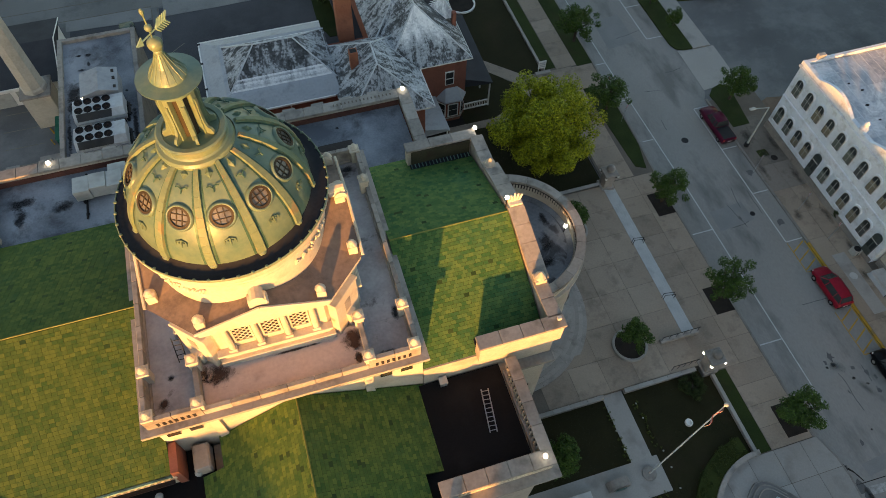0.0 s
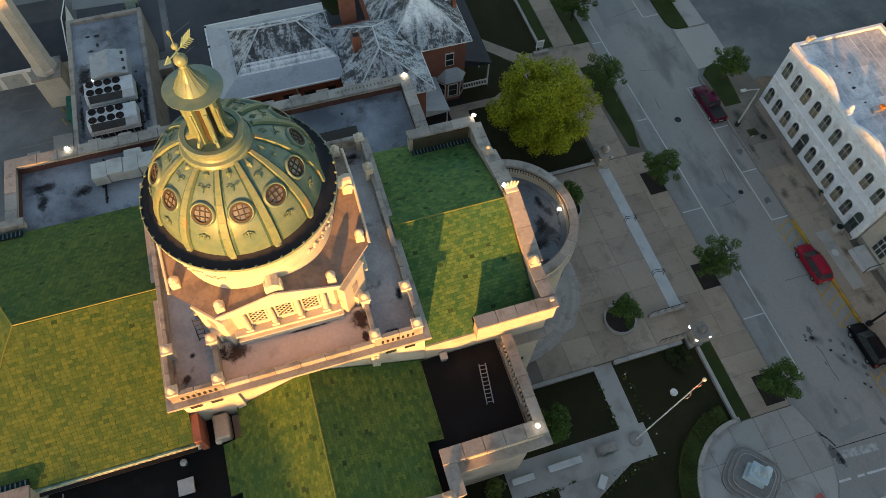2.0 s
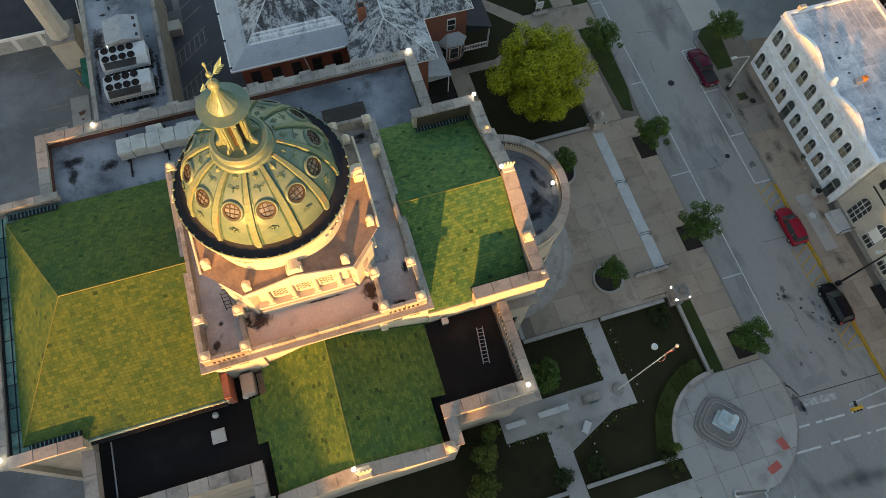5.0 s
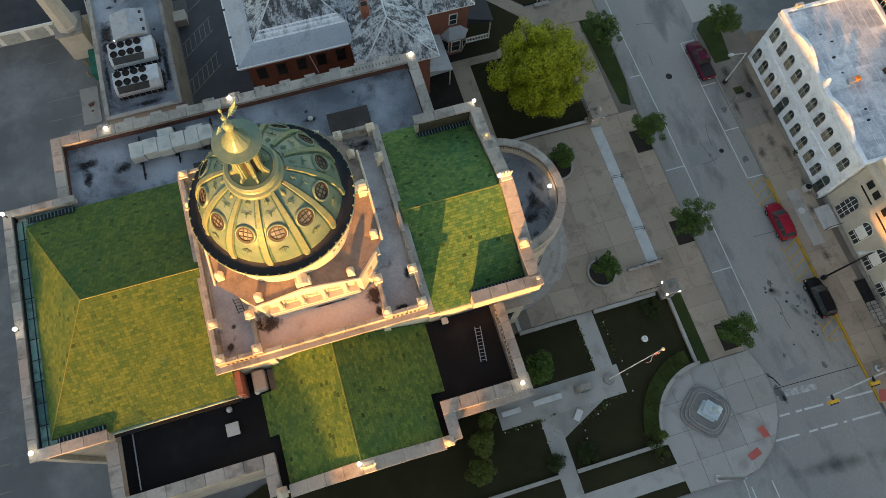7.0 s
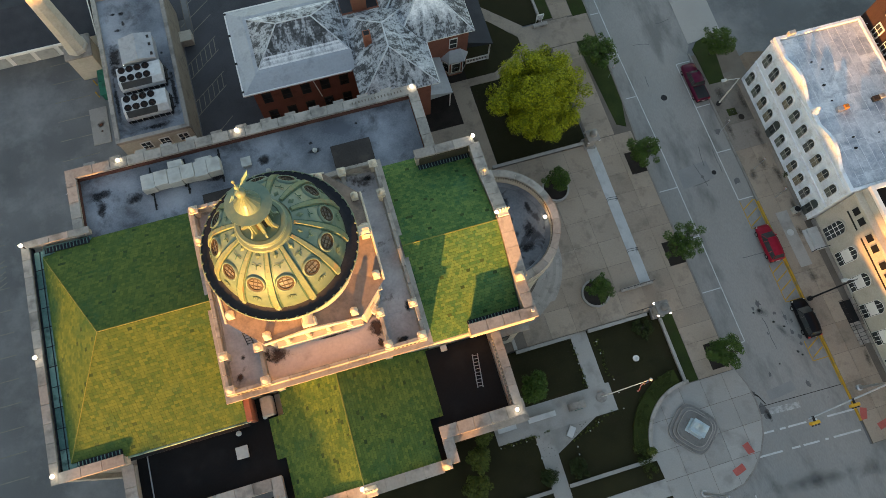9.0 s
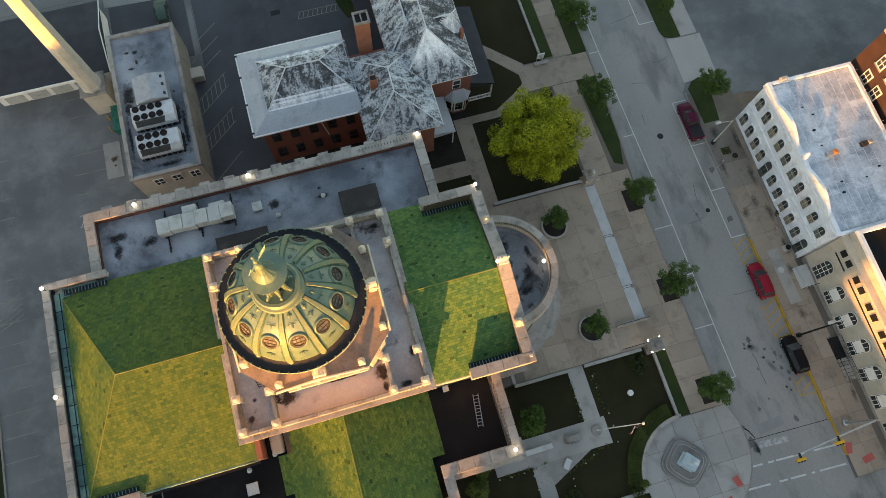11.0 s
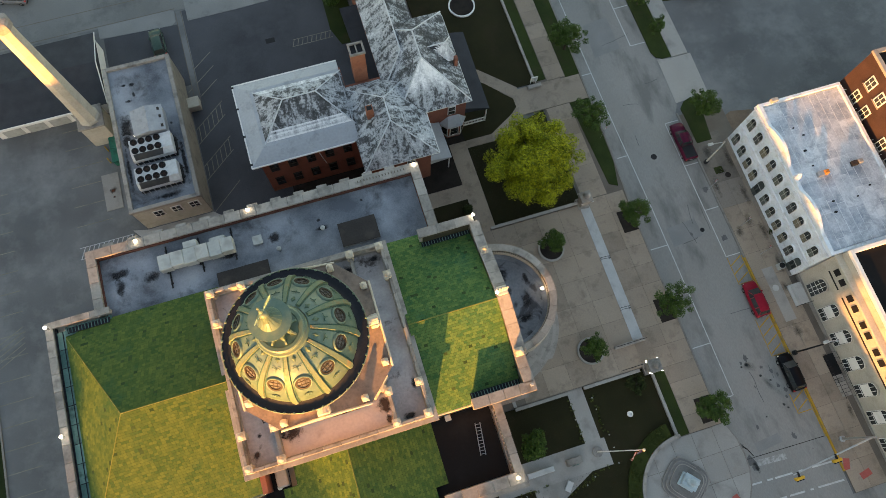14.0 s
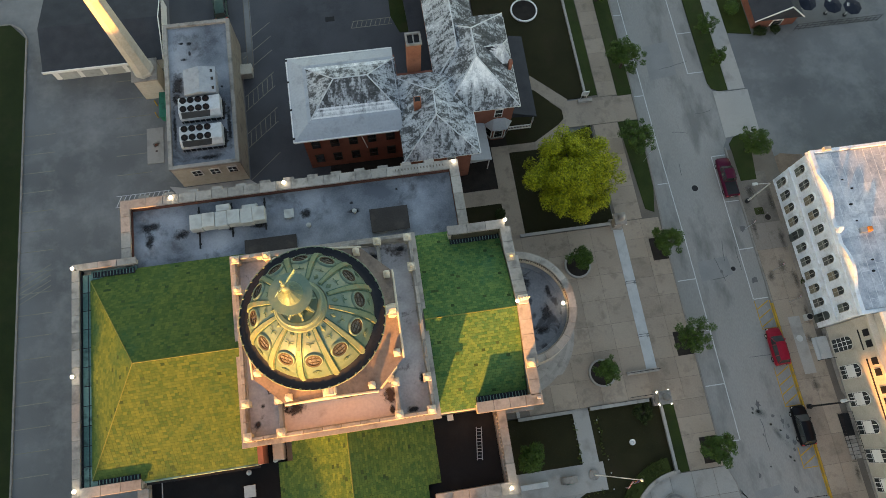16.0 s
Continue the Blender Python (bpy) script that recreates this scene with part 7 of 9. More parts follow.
back = thing("brick_shop_building", 75, 48, gz(48), "brown brick building with white framed windows, shade put into its brick", "building")
part("wall", boxes((67.3, 88, 22.4, 43.0, -1.5, 15.4)), SHADEBRICK, back)
part("roof", boxes((67.7, 88, 22.8, 42.6, 15.4, 15.5)), TAR, back)
part("coping", boxes((67.2, 67.7, 22.3, 43.1, 15.4, 15.75), (67.7, 88, 42.6, 43.1, 15.4, 15.75)), COPING, back)
for y in (24.2, 26.5, 31.0, 33.3, 37.8, 40.1):
    for z in (5.9, 9.1, 12.2):
        w = part("window", boxes((67.2, 67.3, y - 0.62, y + 0.62, z, z + 1.8)), WHITE, back, "white framed sash window")
        for h in (-1, 1):
            part("pane", boxes((67.16, 67.2, y + h * 0.27 - 0.21, y + h * 0.27 + 0.21, z + 0.15, z + 1.65)), GLASS, w)
        part("sash_bar", boxes((67.14, 67.16, y - 0.5, y + 0.5, z + 0.86, z + 0.94)), WHITE, w)
        part("sill", boxes((67.1, 67.2, y - 0.72, y + 0.72, z - 0.12, z)), COPING, w)
far = thing("gabled_brick_house", 63, 70, gz(70), "small brick house with a dark gable roof", "house")
part("wall", boxes((59.8, 66.2, 66.6, 80, -3, 1.2)), BRICK, far)
bm = bmesh.new()
v = [bm.verts.new(p) for p in ((59.3, 66.2, 1.2), (66.7, 66.2, 1.2), (66.7, 80, 1.2), (59.3, 80, 1.2), (63.6, 66.2, 3.9), (63.6, 80, 3.9))]
for q in ((1, 2, 5, 4), (3, 0, 4, 5), (0, 1, 4), (2, 3, 5), (3, 2, 1, 0)):
    bm.faces.new([v[k] for k in q])
bmesh.ops.recalc_face_normals(bm, faces=bm.faces)
part("roof", bm, SHINGLE, far, "dark shingle gable roof")
part("gable_wall", slab([(59.9, 66.5), (66.1, 66.5), (66.1, 66.58), (59.9, 66.58)], -1, lambda x, y: 1.2), BRICK, far)
part("barge_board", tube(bmesh.new(), (59.3, 66.15, 1.25), (63.6, 66.15, 3.95), 0.1, 4), WHITE, far)
part("barge_board", tube(bmesh.new(), (66.7, 66.15, 1.25), (63.6, 66.15, 3.95), 0.1, 4), WHITE, far)
w = part("window", boxes((62.4, 64.0, 66.4, 66.5, -0.6, 0.7)), WHITE, far)
part("pane", boxes((62.55, 63.85, 66.36, 66.4, -0.45, 0.55)), GLASS, w)
setting("patio", slab([(66.9, 65.75), (78.1, 65.75), (78.1, 78.0), (66.9, 78.0)], -0.2, 0.05), LANE, "grey paved patio behind the fence", "patio", slope=True)
NAVY = surface("dark_navy_canvas", (0.008, 0.012, 0.022), (0.02, 0.026, 0.04), 0.85, 8, 1.0, 0.1)
for k, (x, y, turn) in enumerate(((67.9, 68.4, 0.2), (71.5, 67.5, 0.7), (74.3, 66.9, 0.4), (77.0, 70.4, 0.1))):
    z = gz(y) + 0.05
    ob = thing("patio_umbrella", x, y, z, "open dark navy patio umbrella with white trim marks", "umbrella", "patio umbrellas")
    part("pole", tube(bmesh.new(), (x, y, z), (x, y, z + 2.5), 0.03, 6), WHITE, ob)
    part("foot", turned([(0.3, z), (0.3, z + 0.08), (0.05, z + 0.12)], x, y, 12), BLACK, ob)
    bm = moved(turned([(1.35, 2.0), (1.33, 2.06), (0.7, 2.36), (0.06, 2.6)], 0, 0, 8), Matrix.Translation((x, y, z)) @ Matrix.Rotation(turn, 4, "Z"))
    top = part("canopy", bm, NAVY, ob, "eight-sided navy canopy")
    for s in (0.15, 0.32):
        part("trim_mark", moved(boxes((s + 0.5, s + 0.6, -0.28, 0.28, 2.37 - 0.2 * s, 2.39 - 0.2 * s)), Matrix.Translation((x, y, z)) @ Matrix.Rotation(turn + 0.4 + k, 4, "Z")), WHITE, top, "white printed mark")
fence = thing("lot_fence", 72, 65.4, gz(65.4), "black iron fence at the end of the lot", "fence")
for k in range(18):
    x = 66.0 + k * 0.75
    part("post", tube(bmesh.new(), (x, 65.4, gz(65.4)), (x, 65.4, gz(65.4) + 1.5), 0.035, 5), BLACK, fence)
for z in (0.3, 0.9, 1.45):
    part("rail", tube(bmesh.new(), (66.0, 65.4, gz(65.4) + z), (78.8, 65.4, gz(65.4) + z), 0.03, 5), BLACK, fence)


# ---- plaza, lawns and street furniture ----
def g(x, y, z=0.0):
    """A point at the height z above the ground."""
    return (x, y, gz(y) + z)


low = [("garden_wall", [(15.9, 22.6, 16.85, 17.25), (24.6, 31.9, 16.85, 17.25)], 0.75), ("garden_wall", [(33.05, 33.4, 8.2, 16.2)], 0.6), ("garden_wall", [(16.98, 27.0, 1.6, 2.0)], 0.45), ("garden_wall", [(1.0, 15.05, 1.65, 2.05)], 0.45), ("garden_wall", [(20.4, 32.3, 39.45, 39.85)], 0.85), ("garden_wall", [(15.8, 16.2, 17.3, 19.0)], 0.75)]
for name, runs, h in low:
    for x0, x1, y0, y1 in runs:
        ob = thing(name, (x0 + x1) / 2, (y0 + y1) / 2, gz((y0 + y1) / 2), "low pale stone garden wall with a coping", "garden wall", "garden walls", "structure")
        part("wall", boxes((x0 + 0.05, x1 - 0.05, y0 + 0.05, y1 - 0.05, -0.2, h - 0.1)), COPING, ob, slope=True)
        n = max(1, round(max(x1 - x0, y1 - y0) / 1.6))
        for i in range(n):
            if x1 - x0 > y1 - y0:
                d = (x0 + (x1 - x0) * i / n + 0.01, x0 + (x1 - x0) * (i + 1) / n - 0.01, y0, y1)
            else:
                d = (x0, x1, y0 + (y1 - y0) * i / n + 0.01, y0 + (y1 - y0) * (i + 1) / n - 0.01)
            part("coping_stone", boxes((*d, h - 0.1, h), bevel=0.02), WALKWAY, ob, slope=True)
setting("corner_wall", slab(arc_band(33.3, 2.0, 6.3, 6.72, 88, 180, 40), -0.2, 0.7), COPING, "low curved stone wall round the corner plaza", "garden wall", slope=True)


def lamp_pillar(x, y, lit=True):
    ob = thing("lamp_pillar", x, y, gz(y) + 0.1, "stone pillar with a ball and four lit globes", "lamp pillar", "lamp pillars")
    z = gz(y) + 0.1
    part("base", boxes((x - 0.75, x + 0.75, y - 0.75, y + 0.75, z - 0.4, z + 0.6), bevel=0.05), COPING, ob)
    part("pillar", boxes((x - 0.55, x + 0.55, y - 0.55, y + 0.55, z + 0.6, z + 2.6), bevel=0.06), COPING, ob)
    part("cap", boxes((x - 0.78, x + 0.78, y - 0.78, y + 0.78, z + 2.6, z + 2.85), bevel=0.05), COPING, ob)
    part("ball", ball(bmesh.new(), x, y, z + 3.3, 0.48, 14), COPING, ob, smooth=True)
    for a in range(4):
        c, s = math.cos(a * math.pi / 2 + 0.78), math.sin(a * math.pi / 2 + 0.78)
        arm = part("arm", tube(bmesh.new(), (x + 0.6 * c, y + 0.6 * s, z + 2.2), (x + 1.0 * c, y + 1.0 * s, z + 2.35), 0.05, 6), BLACK, ob)
        part("globe", ball(bmesh.new(), x + 1.0 * c, y + 1.0 * s, z + 2.52, 0.13, 10), LAMPLIGHT if lit else WHITE, arm, "lit globe" if lit else "unlit globe")


lamp_pillar(33.1, 17.0)
lamp_pillar(33.0, 39.5, False)

# handrails of the steps
for y in (24.6, 31.4):
    ob = thing("step_handrail", 33.2, y, gz(y), "black iron handrail on the steps", "handrail", "step handrails")
    part("rail", tube(tube(bmesh.new(), g(32.4, y, 1.45), g(33.7, y, 1.05), 0.03, 6), g(32.4, y + 0.25, 1.45), g(33.7, y + 0.25, 1.05), 0.03, 6), BLACK, ob)
    for x, h in ((32.4, 1.45), (33.7, 1.05)):
        part("post", tube(bmesh.new(), g(x, y, 0.1), g(x, y, h), 0.03, 6), BLACK, ob)
        part("post", tube(bmesh.new(), g(x, y + 0.25, 0.1), g(x, y + 0.25, h), 0.03, 6), BLACK, ob)
ob = thing("ramp_railing", 31.8, 20.4, gz(20), "low wall with a black iron railing beside the ramp", "railing")
part("wall", boxes((29.9, 33.9, 20.25, 20.65, 0, 1.05), bevel=0.02), COPING, ob, slope=True)
part("rail", tube(bmesh.new(), g(29.9, 20.45, 1.75), g(33.9, 20.45, 1.75), 0.035, 6), BLACK, ob)
for k in range(6):
    part("post", tube(bmesh.new(), g(30.0 + k * 0.76, 20.45, 1.0), g(30.0 + k * 0.76, 20.45, 1.75), 0.025, 6), BLACK, ob)
ob = thing("ramp_railing", 31.0, 17.7, gz(17), "black iron railing along the garden wall", "railing")
part("rail", tube(bmesh.new(), g(29.6, 17.6, 1.5), g(32.3, 17.6, 1.5), 0.035, 6), BLACK, ob)
for k in range(5):
    part("post", tube(bmesh.new(), g(29.7 + k * 0.62, 17.6, 0.55), g(29.7 + k * 0.62, 17.6, 1.5), 0.025, 6), BLACK, ob)

# flagpole and its flag
RED = surface("red_cloth", (0.35, 0.03, 0.03), (0.5, 0.06, 0.05), 0.8, 8, 1.0, 0.1)
BLUE = surface("blue_cloth", (0.03, 0.05, 0.16), (0.05, 0.08, 0.22), 0.8, 8, 1.0, 0.1)


def flag(x, y, h, scale, sway, name="flagpole", label="white flagpole with a striped flag", base=0.12):
    z = gz(y) + base
    ob = thing(name, x, y, z, label, "flagpole", "flagpoles")
    part("pole", tube(bmesh.new(), (x, y, z), (x, y, z + h), 0.07 * scale, 10, 0.04 * scale), WHITE if scale > 0.6 else STEEL, ob)
    part("finial", ball(bmesh.new(), x, y, z + h + 0.1 * scale, 0.15 * scale, 10), METAL, ob)
    d = Vector((math.cos(sway), math.sin(sway), -0.55)).normalized()
    side = Vector((-math.sin(sway), math.cos(sway), 0))
    top = Vector((x, y, z + h - 0.2 * scale))
    for k in range(7):
        bm = bmesh.new()
        rows = []
        for i in range(7):
            wob = side * (0.12 * scale * math.sin(i * 1.4 + k * 0.3))
            p = top + d * (0.25 * scale * i) + wob
            rows.append([bm.verts.new(p - Vector((0, 0, 0.14 * scale * (k + e)))) for e in (0, 1)])
        for p, q in zip(rows, rows[1:]):
            bm.faces.new((p[0], p[1], q[1], q[0]))
        part("stripe", bm, RED if k % 2 == 0 else WHITE, ob)
    bm = bmesh.new()
    p = top + d * 0.02 + side * 0.03
    a = [bm.verts.new(v) for v in (p, p + d * 0.6 * scale, p + d * 0.6 * scale - Vector((0, 0, 0.5 * scale)), p - Vector((0, 0, 0.5 * scale)))]
    bm.faces.new(a)
    part("canton", bm, BLUE, ob)


flag(23.6, 9.7, 17.6, 1.0, 3.6, base=0.35)
ob = thing("stone_drum", 23.6, 9.7, gz(9.7) + 0.17, "round grey stone base of the flagpole", "stone base")
part("drum", turned([(0.62, gz(9.7)), (0.62, gz(9.7) + 0.3), (0.45, gz(9.7) + 0.36), (0, gz(9.7) + 0.36)], 23.6, 9.7, 20), COPING, ob)
for x, y in ((55.0, 26.3), (54.2, 30.6), (52.2, 36.6), (39.9, 47.9), (39.8, 52.6)):
    flag(x - 2.2 if x > 50 else x - 0.9, y, 2.9, 0.42, 0.7, "street_flag", "small striped flag on a thin street pole", KERB)

# stones and memorials on the lawn path
for x0, x1, y0, y1, h in ((14.8, 18.0, 9.2, 9.8, 0.75), (11.3, 13.4, 9.1, 9.65, 0.65)):
    ob = thing("stone_bench", (x0 + x1) / 2, (y0 + y1) / 2, gz(9) + 0.17, "pale stone memorial bench on the path", "stone bench", "memorial benches")
    part("seat", boxes((x0, x1, y0, y1, h - 0.2, h), bevel=0.03), GRANITE, ob, slope=True)
    for x in (x0 + 0.25, x1 - 0.45):
        part("leg", boxes((x, x + 0.2, y0 + 0.08, y1 - 0.08, 0.1, h - 0.2)), COPING, ob, slope=True)
ob = thing("memorial_stone", 20.6, 9.5, gz(9.5) + 0.17, "rough grey memorial boulder with an arched niche", "memorial stone")
bm = bmesh.new()
arch_pts = [(19.6, 0.1), (21.5, 0.1)] + [(20.55 + 0.95 * math.cos(math.pi * i / 10), 0.75 + 0.65 * math.sin(math.pi * i / 10)) for i in range(11)]
a = [bm.verts.new((x, 9.2 + random.uniform(-0.05, 0.05), gz(9.5) + z)) for x, z in arch_pts]
b = [bm.verts.new((x, 9.95 + random.uniform(-0.05, 0.05), gz(9.5) + z)) for x, z in arch_pts]
bm.faces.new(a)
bm.faces.new(list(reversed(b)))
for k in range(len(a)):
    bm.faces.new((a[k], a[(k + 1) % len(a)], b[(k + 1) % len(a)], b[k]))
bmesh.ops.recalc_face_normals(bm, faces=bm.faces)
part("stone", bm, COPING, ob)
# flat panel coloured dark in place of an open, shaded niche
part("niche", boxes((20.1, 21.0, 9.08, 9.14, gz(9.5) + 0.4, gz(9.5) + 0.95)), PATINA, ob, "flat panel, its dark colour standing in for shade in the niche")
ob = thing("marker_stone", 19.05, 7.1, gz(7.1) + 0.16, "tilted pale marker slab on the path edge", "marker stone")
bm = boxes((-0.35, 0.35, -0.6, 0.6, 0.0, 0.35), bevel=0.03)
moved(bm, Matrix.Translation((19.05, 7.1, gz(7.1) + 0.16)) @ Matrix.Rotation(-0.7, 4, "Z"))
part("slab", bm, GRANITE, ob)
ob = thing("lawn_lamp", 28.7, 12.6, gz(12.6) + 0.1, "short white globe lamp on the lawn", "lamp")
part("post", tube(bmesh.new(), g(28.7, 12.6, 0.1), g(28.7, 12.6, 0.8), 0.09, 8), BLACK, ob)
part("globe", turned([(0.34, gz(12.6) + 0.8), (0.36, gz(12.6) + 1.0), (0.3, gz(12.6) + 1.12), (0.2, gz(12.6) + 1.12), (0.18, gz(12.6) + 0.95), (0, gz(12.6) + 0.95)], 28.7, 12.6, 18), WHITE, ob)
ob = thing("information_sign", 33.0, 58.5, gz(58.5) + 0.16, "small white notice board on two posts", "sign")
for x in (32.6, 33.4):
    part("post", tube(bmesh.new(), g(x, 58.5, 0.1), g(x, 58.5, 1.9), 0.05, 6), WHITE, ob)
board = part("board", boxes((32.5, 33.5, 58.45, 58.55, gz(58.5) + 0.8, gz(58.5) + 1.9)), WHITE, ob)
for k in range(3):
    part("text_bar", boxes((32.65, 33.35, 58.43, 58.45, gz(58.5) + 1.0 + 0.28 * k, gz(58.5) + 1.12 + 0.28 * k)), STEEL, board)
ob = thing("sign_base", 33.0, 57.9, gz(57.9) + 0.16, "low pale stone block beside the path", "stone block")
part("block", boxes((32.0, 34.0, 57.7, 58.2, gz(58), gz(58) + 0.6), bevel=0.04), COPING, ob)
ob = thing("round_planter", 27.4, 73.6, gz(73.6) + 0.16, "round white edged planting bed on the lawn", "planter")
part("edging", slab(arc_band(27.4, 73.6, 1.75, 1.95, 0, 360, 32), 0.1, 0.4), WHITE, ob, slope=True)
part("soil", slab(disc(27.4, 73.6, 1.77, 24), 0.1, 0.25), MULCH, ob, slope=True)

# small path lights along the beds
for x, y in ((22.47, 15.7), (22.4, 13.9), (22.4, 12.2), (25.2, 15.7), (25.2, 14.3), (25.6, 11.1), (25.6, 9.6), (25.5, 7.8), (22.3, 7.2), (21.1, 6.6), (19.2, 5.4), (19.1, 4.6), (14.0, 7.5), (12.5, 7.5), (11.1, 7.6), (15.0, 6.9), (15.0, 5.4)):
    ob = thing("path_light", x, y, gz(y) + 0.1, "tiny pale path light on a black stake", "path light", "path lights")
    part("stake", tube(bmesh.new(), g(x, y, 0.1), g(x, y, 0.4), 0.02, 5), BLACK, ob)
    part("cap", turned([(0.03, gz(y) + 0.4), (0.09, gz(y) + 0.42), (0.07, gz(y) + 0.48), (0, gz(y) + 0.5)], x, y, 8), METAL, ob)
ob = thing("air_conditioner", 54.35, 24.0, gz(24.0) + KERB, "weathered grey air conditioner beside the white wall", "air conditioner")
part("casing", boxes((53.95, 54.75, 23.6, 24.4, gz(24) + KERB, gz(24) + KERB + 0.85), bevel=0.04), GREYFRAME, ob)
part("fan_ring", turned([(0.36, gz(24) + KERB + 0.85), (0.36, gz(24) + KERB + 0.9), (0.3, gz(24) + KERB + 0.9), (0.28, gz(24) + KERB + 0.86), (0, gz(24) + KERB + 0.86)], 54.35, 24.0, 16), BLACK, ob)

# the monument on the corner plaza
mon = thing("corner_monument", 33.1, 3.3, gz(3.3) + 0.2, "pale blue-grey stone monument on rounded steps", "monument")
BLUESTONE = surface("blue_grey_stone", (0.30, 0.38, 0.42), (0.46, 0.55, 0.60), 0.6, 8, 0.8, 0.2)
zb = gz(3.3) + 0.2
mx = Matrix.Translation((32.15, 3.55, zb)) @ Matrix.Rotation(-0.85, 4, "Z")
STEPSTONE = surface("worn_step_stone", (0.15, 0.145, 0.14), (0.26, 0.25, 0.24), 0.85, 6, 0.6, 0.2, objects=0.3, stain=(0.09, 0.085, 0.08), stain_size=1.0, stain_amount=0.5)
for k, r in enumerate((2.45, 2.12, 1.79)):
    bm = bmesh.new()
    pts = [(r * (abs(math.cos(t)) ** 0.55) * (1 if math.cos(t) > 0 else -1), r * 0.95 * (abs(math.sin(t)) ** 0.55) * (1 if math.sin(t) > 0 else -1)) for t in [2 * math.pi * i / 40 for i in range(40)]]
    prism(bm, pts, -0.1, 0.2 * (k + 1))
    part("step", moved(bm, mx), STEPSTONE, mon)
    bm = bmesh.new()
    ring = [(x * (r - 0.09) / r, y * (r - 0.09) / r) for x, y in pts]
    for q in range(40):
        prism(bm, [ring[q], ring[(q + 1) % 40], pts[(q + 1) % 40], pts[q]], 0.2 * (k + 1), 0.2 * (k + 1) + 0.02)
    part("nosing", moved(bm, mx), COPING, mon, "paler worn step edge")
bm = boxes((-0.95, 0.95, -0.8, 0.8, 0.6, 0.95), bevel=0.06)
box(bm, -0.78, 0.78, -0.65, 0.65, 0.95, 1.75, bevel=0.06)
box(bm, -0.88, 0.88, -0.74, 0.74, 1.75, 1.95, bevel=0.05)
part("pedestal", moved(bm, mx), BLUESTONE, mon)
bm = boxes((-0.5, 0.5, -0.4, 0.4, 1.95, 2.5), bevel=0.16)
lathe(bm, [(0.42, 2.4), (0.36, 2.9), (0.3, 3.3), (0.34, 3.5), (0.16, 3.75), (0, 3.8)], 0.05, 0, 9)
box(bm, -0.75, -0.3, -0.3, 0.25, 1.95, 2.3, bevel=0.12)
box(bm, 0.3, 0.7, -0.2, 0.3, 1.95, 2.7, bevel=0.14)
part("carved_top", moved(bm, mx), BLUESTONE, mon, "weathered carved top")
PAD = surface("red_tactile_paving", (0.32, 0.07, 0.06), (0.45, 0.12, 0.10), 0.8, 12, 1.0, 0.2)
for x, y, a in ((37.2, -0.2, -1.3), (35.3, -1.9, 0.3), (51.2, -0.4, 1.2), (52.9, -2.0, 0.2)):
    bm = boxes((-0.7, 0.7, -0.38, 0.38, 0.0, 0.014))
    moved(bm, Matrix.Translation((x, y, gz(y) + (0.2 if x < 45 else KERB))) @ Matrix.Rotation(a, 4, "Z"))
    setting("tactile_pad", bm, PAD, "red tactile paving pad at the kerb", "tactile paving")

# plants pits and square tree beds
for x, y in ((27.0, 21.0), (26.88, 34.72)):
    ob = thing("tree_planter", x, y, gz(y) + PLAZA, "round concrete planter ring with dark soil", "planter", "terrace planters")
    part("ring", slab(arc_band(x, y, 1.46, 1.68, 0, 360, 40), PLAZA - 0.1, PLAZA + 0.4), WALKWAY, ob, slope=True)
    part("soil", slab(disc(x, y, 1.48, 28), PLAZA - 0.1, PLAZA + 0.25), MULCH, ob, slope=True)
for x, y in ((38.0, 35.6), (38.0, 23.2), (37.9, 10.4)):
    setting("tree_bed", boxes((x - 1.0, x + 1.0, y - 1.5, y + 1.5, 0, KERB + 0.03)), MULCH, "dark square tree bed in the pavement", "tree bed", slope=True)

# street lamps, signals
def street_lamp(x, y, h, arm, lit=True):
    z = gz(y) + KERB
    ob = thing("street_lamp", x, y, z, "tall steel street lamp with a curved arm", "street lamp", "street lamps")
    part("base", turned([(0.3, z), (0.3, z + 0.4), (0.14, z + 0.5)], x, y, 10), BLACK, ob)
    part("pole", tube(bmesh.new(), (x, y, z), (x, y, z + h), 0.12, 10, 0.08), BLACK if lit else METAL, ob)
    ax, ay = arm
    part("arm", tube(bmesh.new(), (x, y, z + h), (x + ax, y + ay, z + h + 0.3), 0.05, 8), STEEL, ob)
    head = part("head", boxes((x + ax - 0.35, x + ax + 0.35, y + ay - 0.18, y + ay + 0.18, z + h + 0.22, z + h + 0.42), bevel=0.06), METAL, ob)
    if lit:
        part("lens", boxes((x + ax - 0.2, x + ax + 0.2, y + ay - 0.12, y + ay + 0.12, z + h + 0.18, z + h + 0.22)), LAMPLIGHT, head)


street_lamp(51.2, 13.4, 9.5, (-1.6, 0.2))
street_lamp(51.35, 40.35, 6.3, (-2.1, 0.1), lit=False)
SIGNAL = surface("yellow_signal_case", (0.45, 0.24, 0.02), (0.62, 0.36, 0.04), 0.5, 8, 1.0, 0.05)


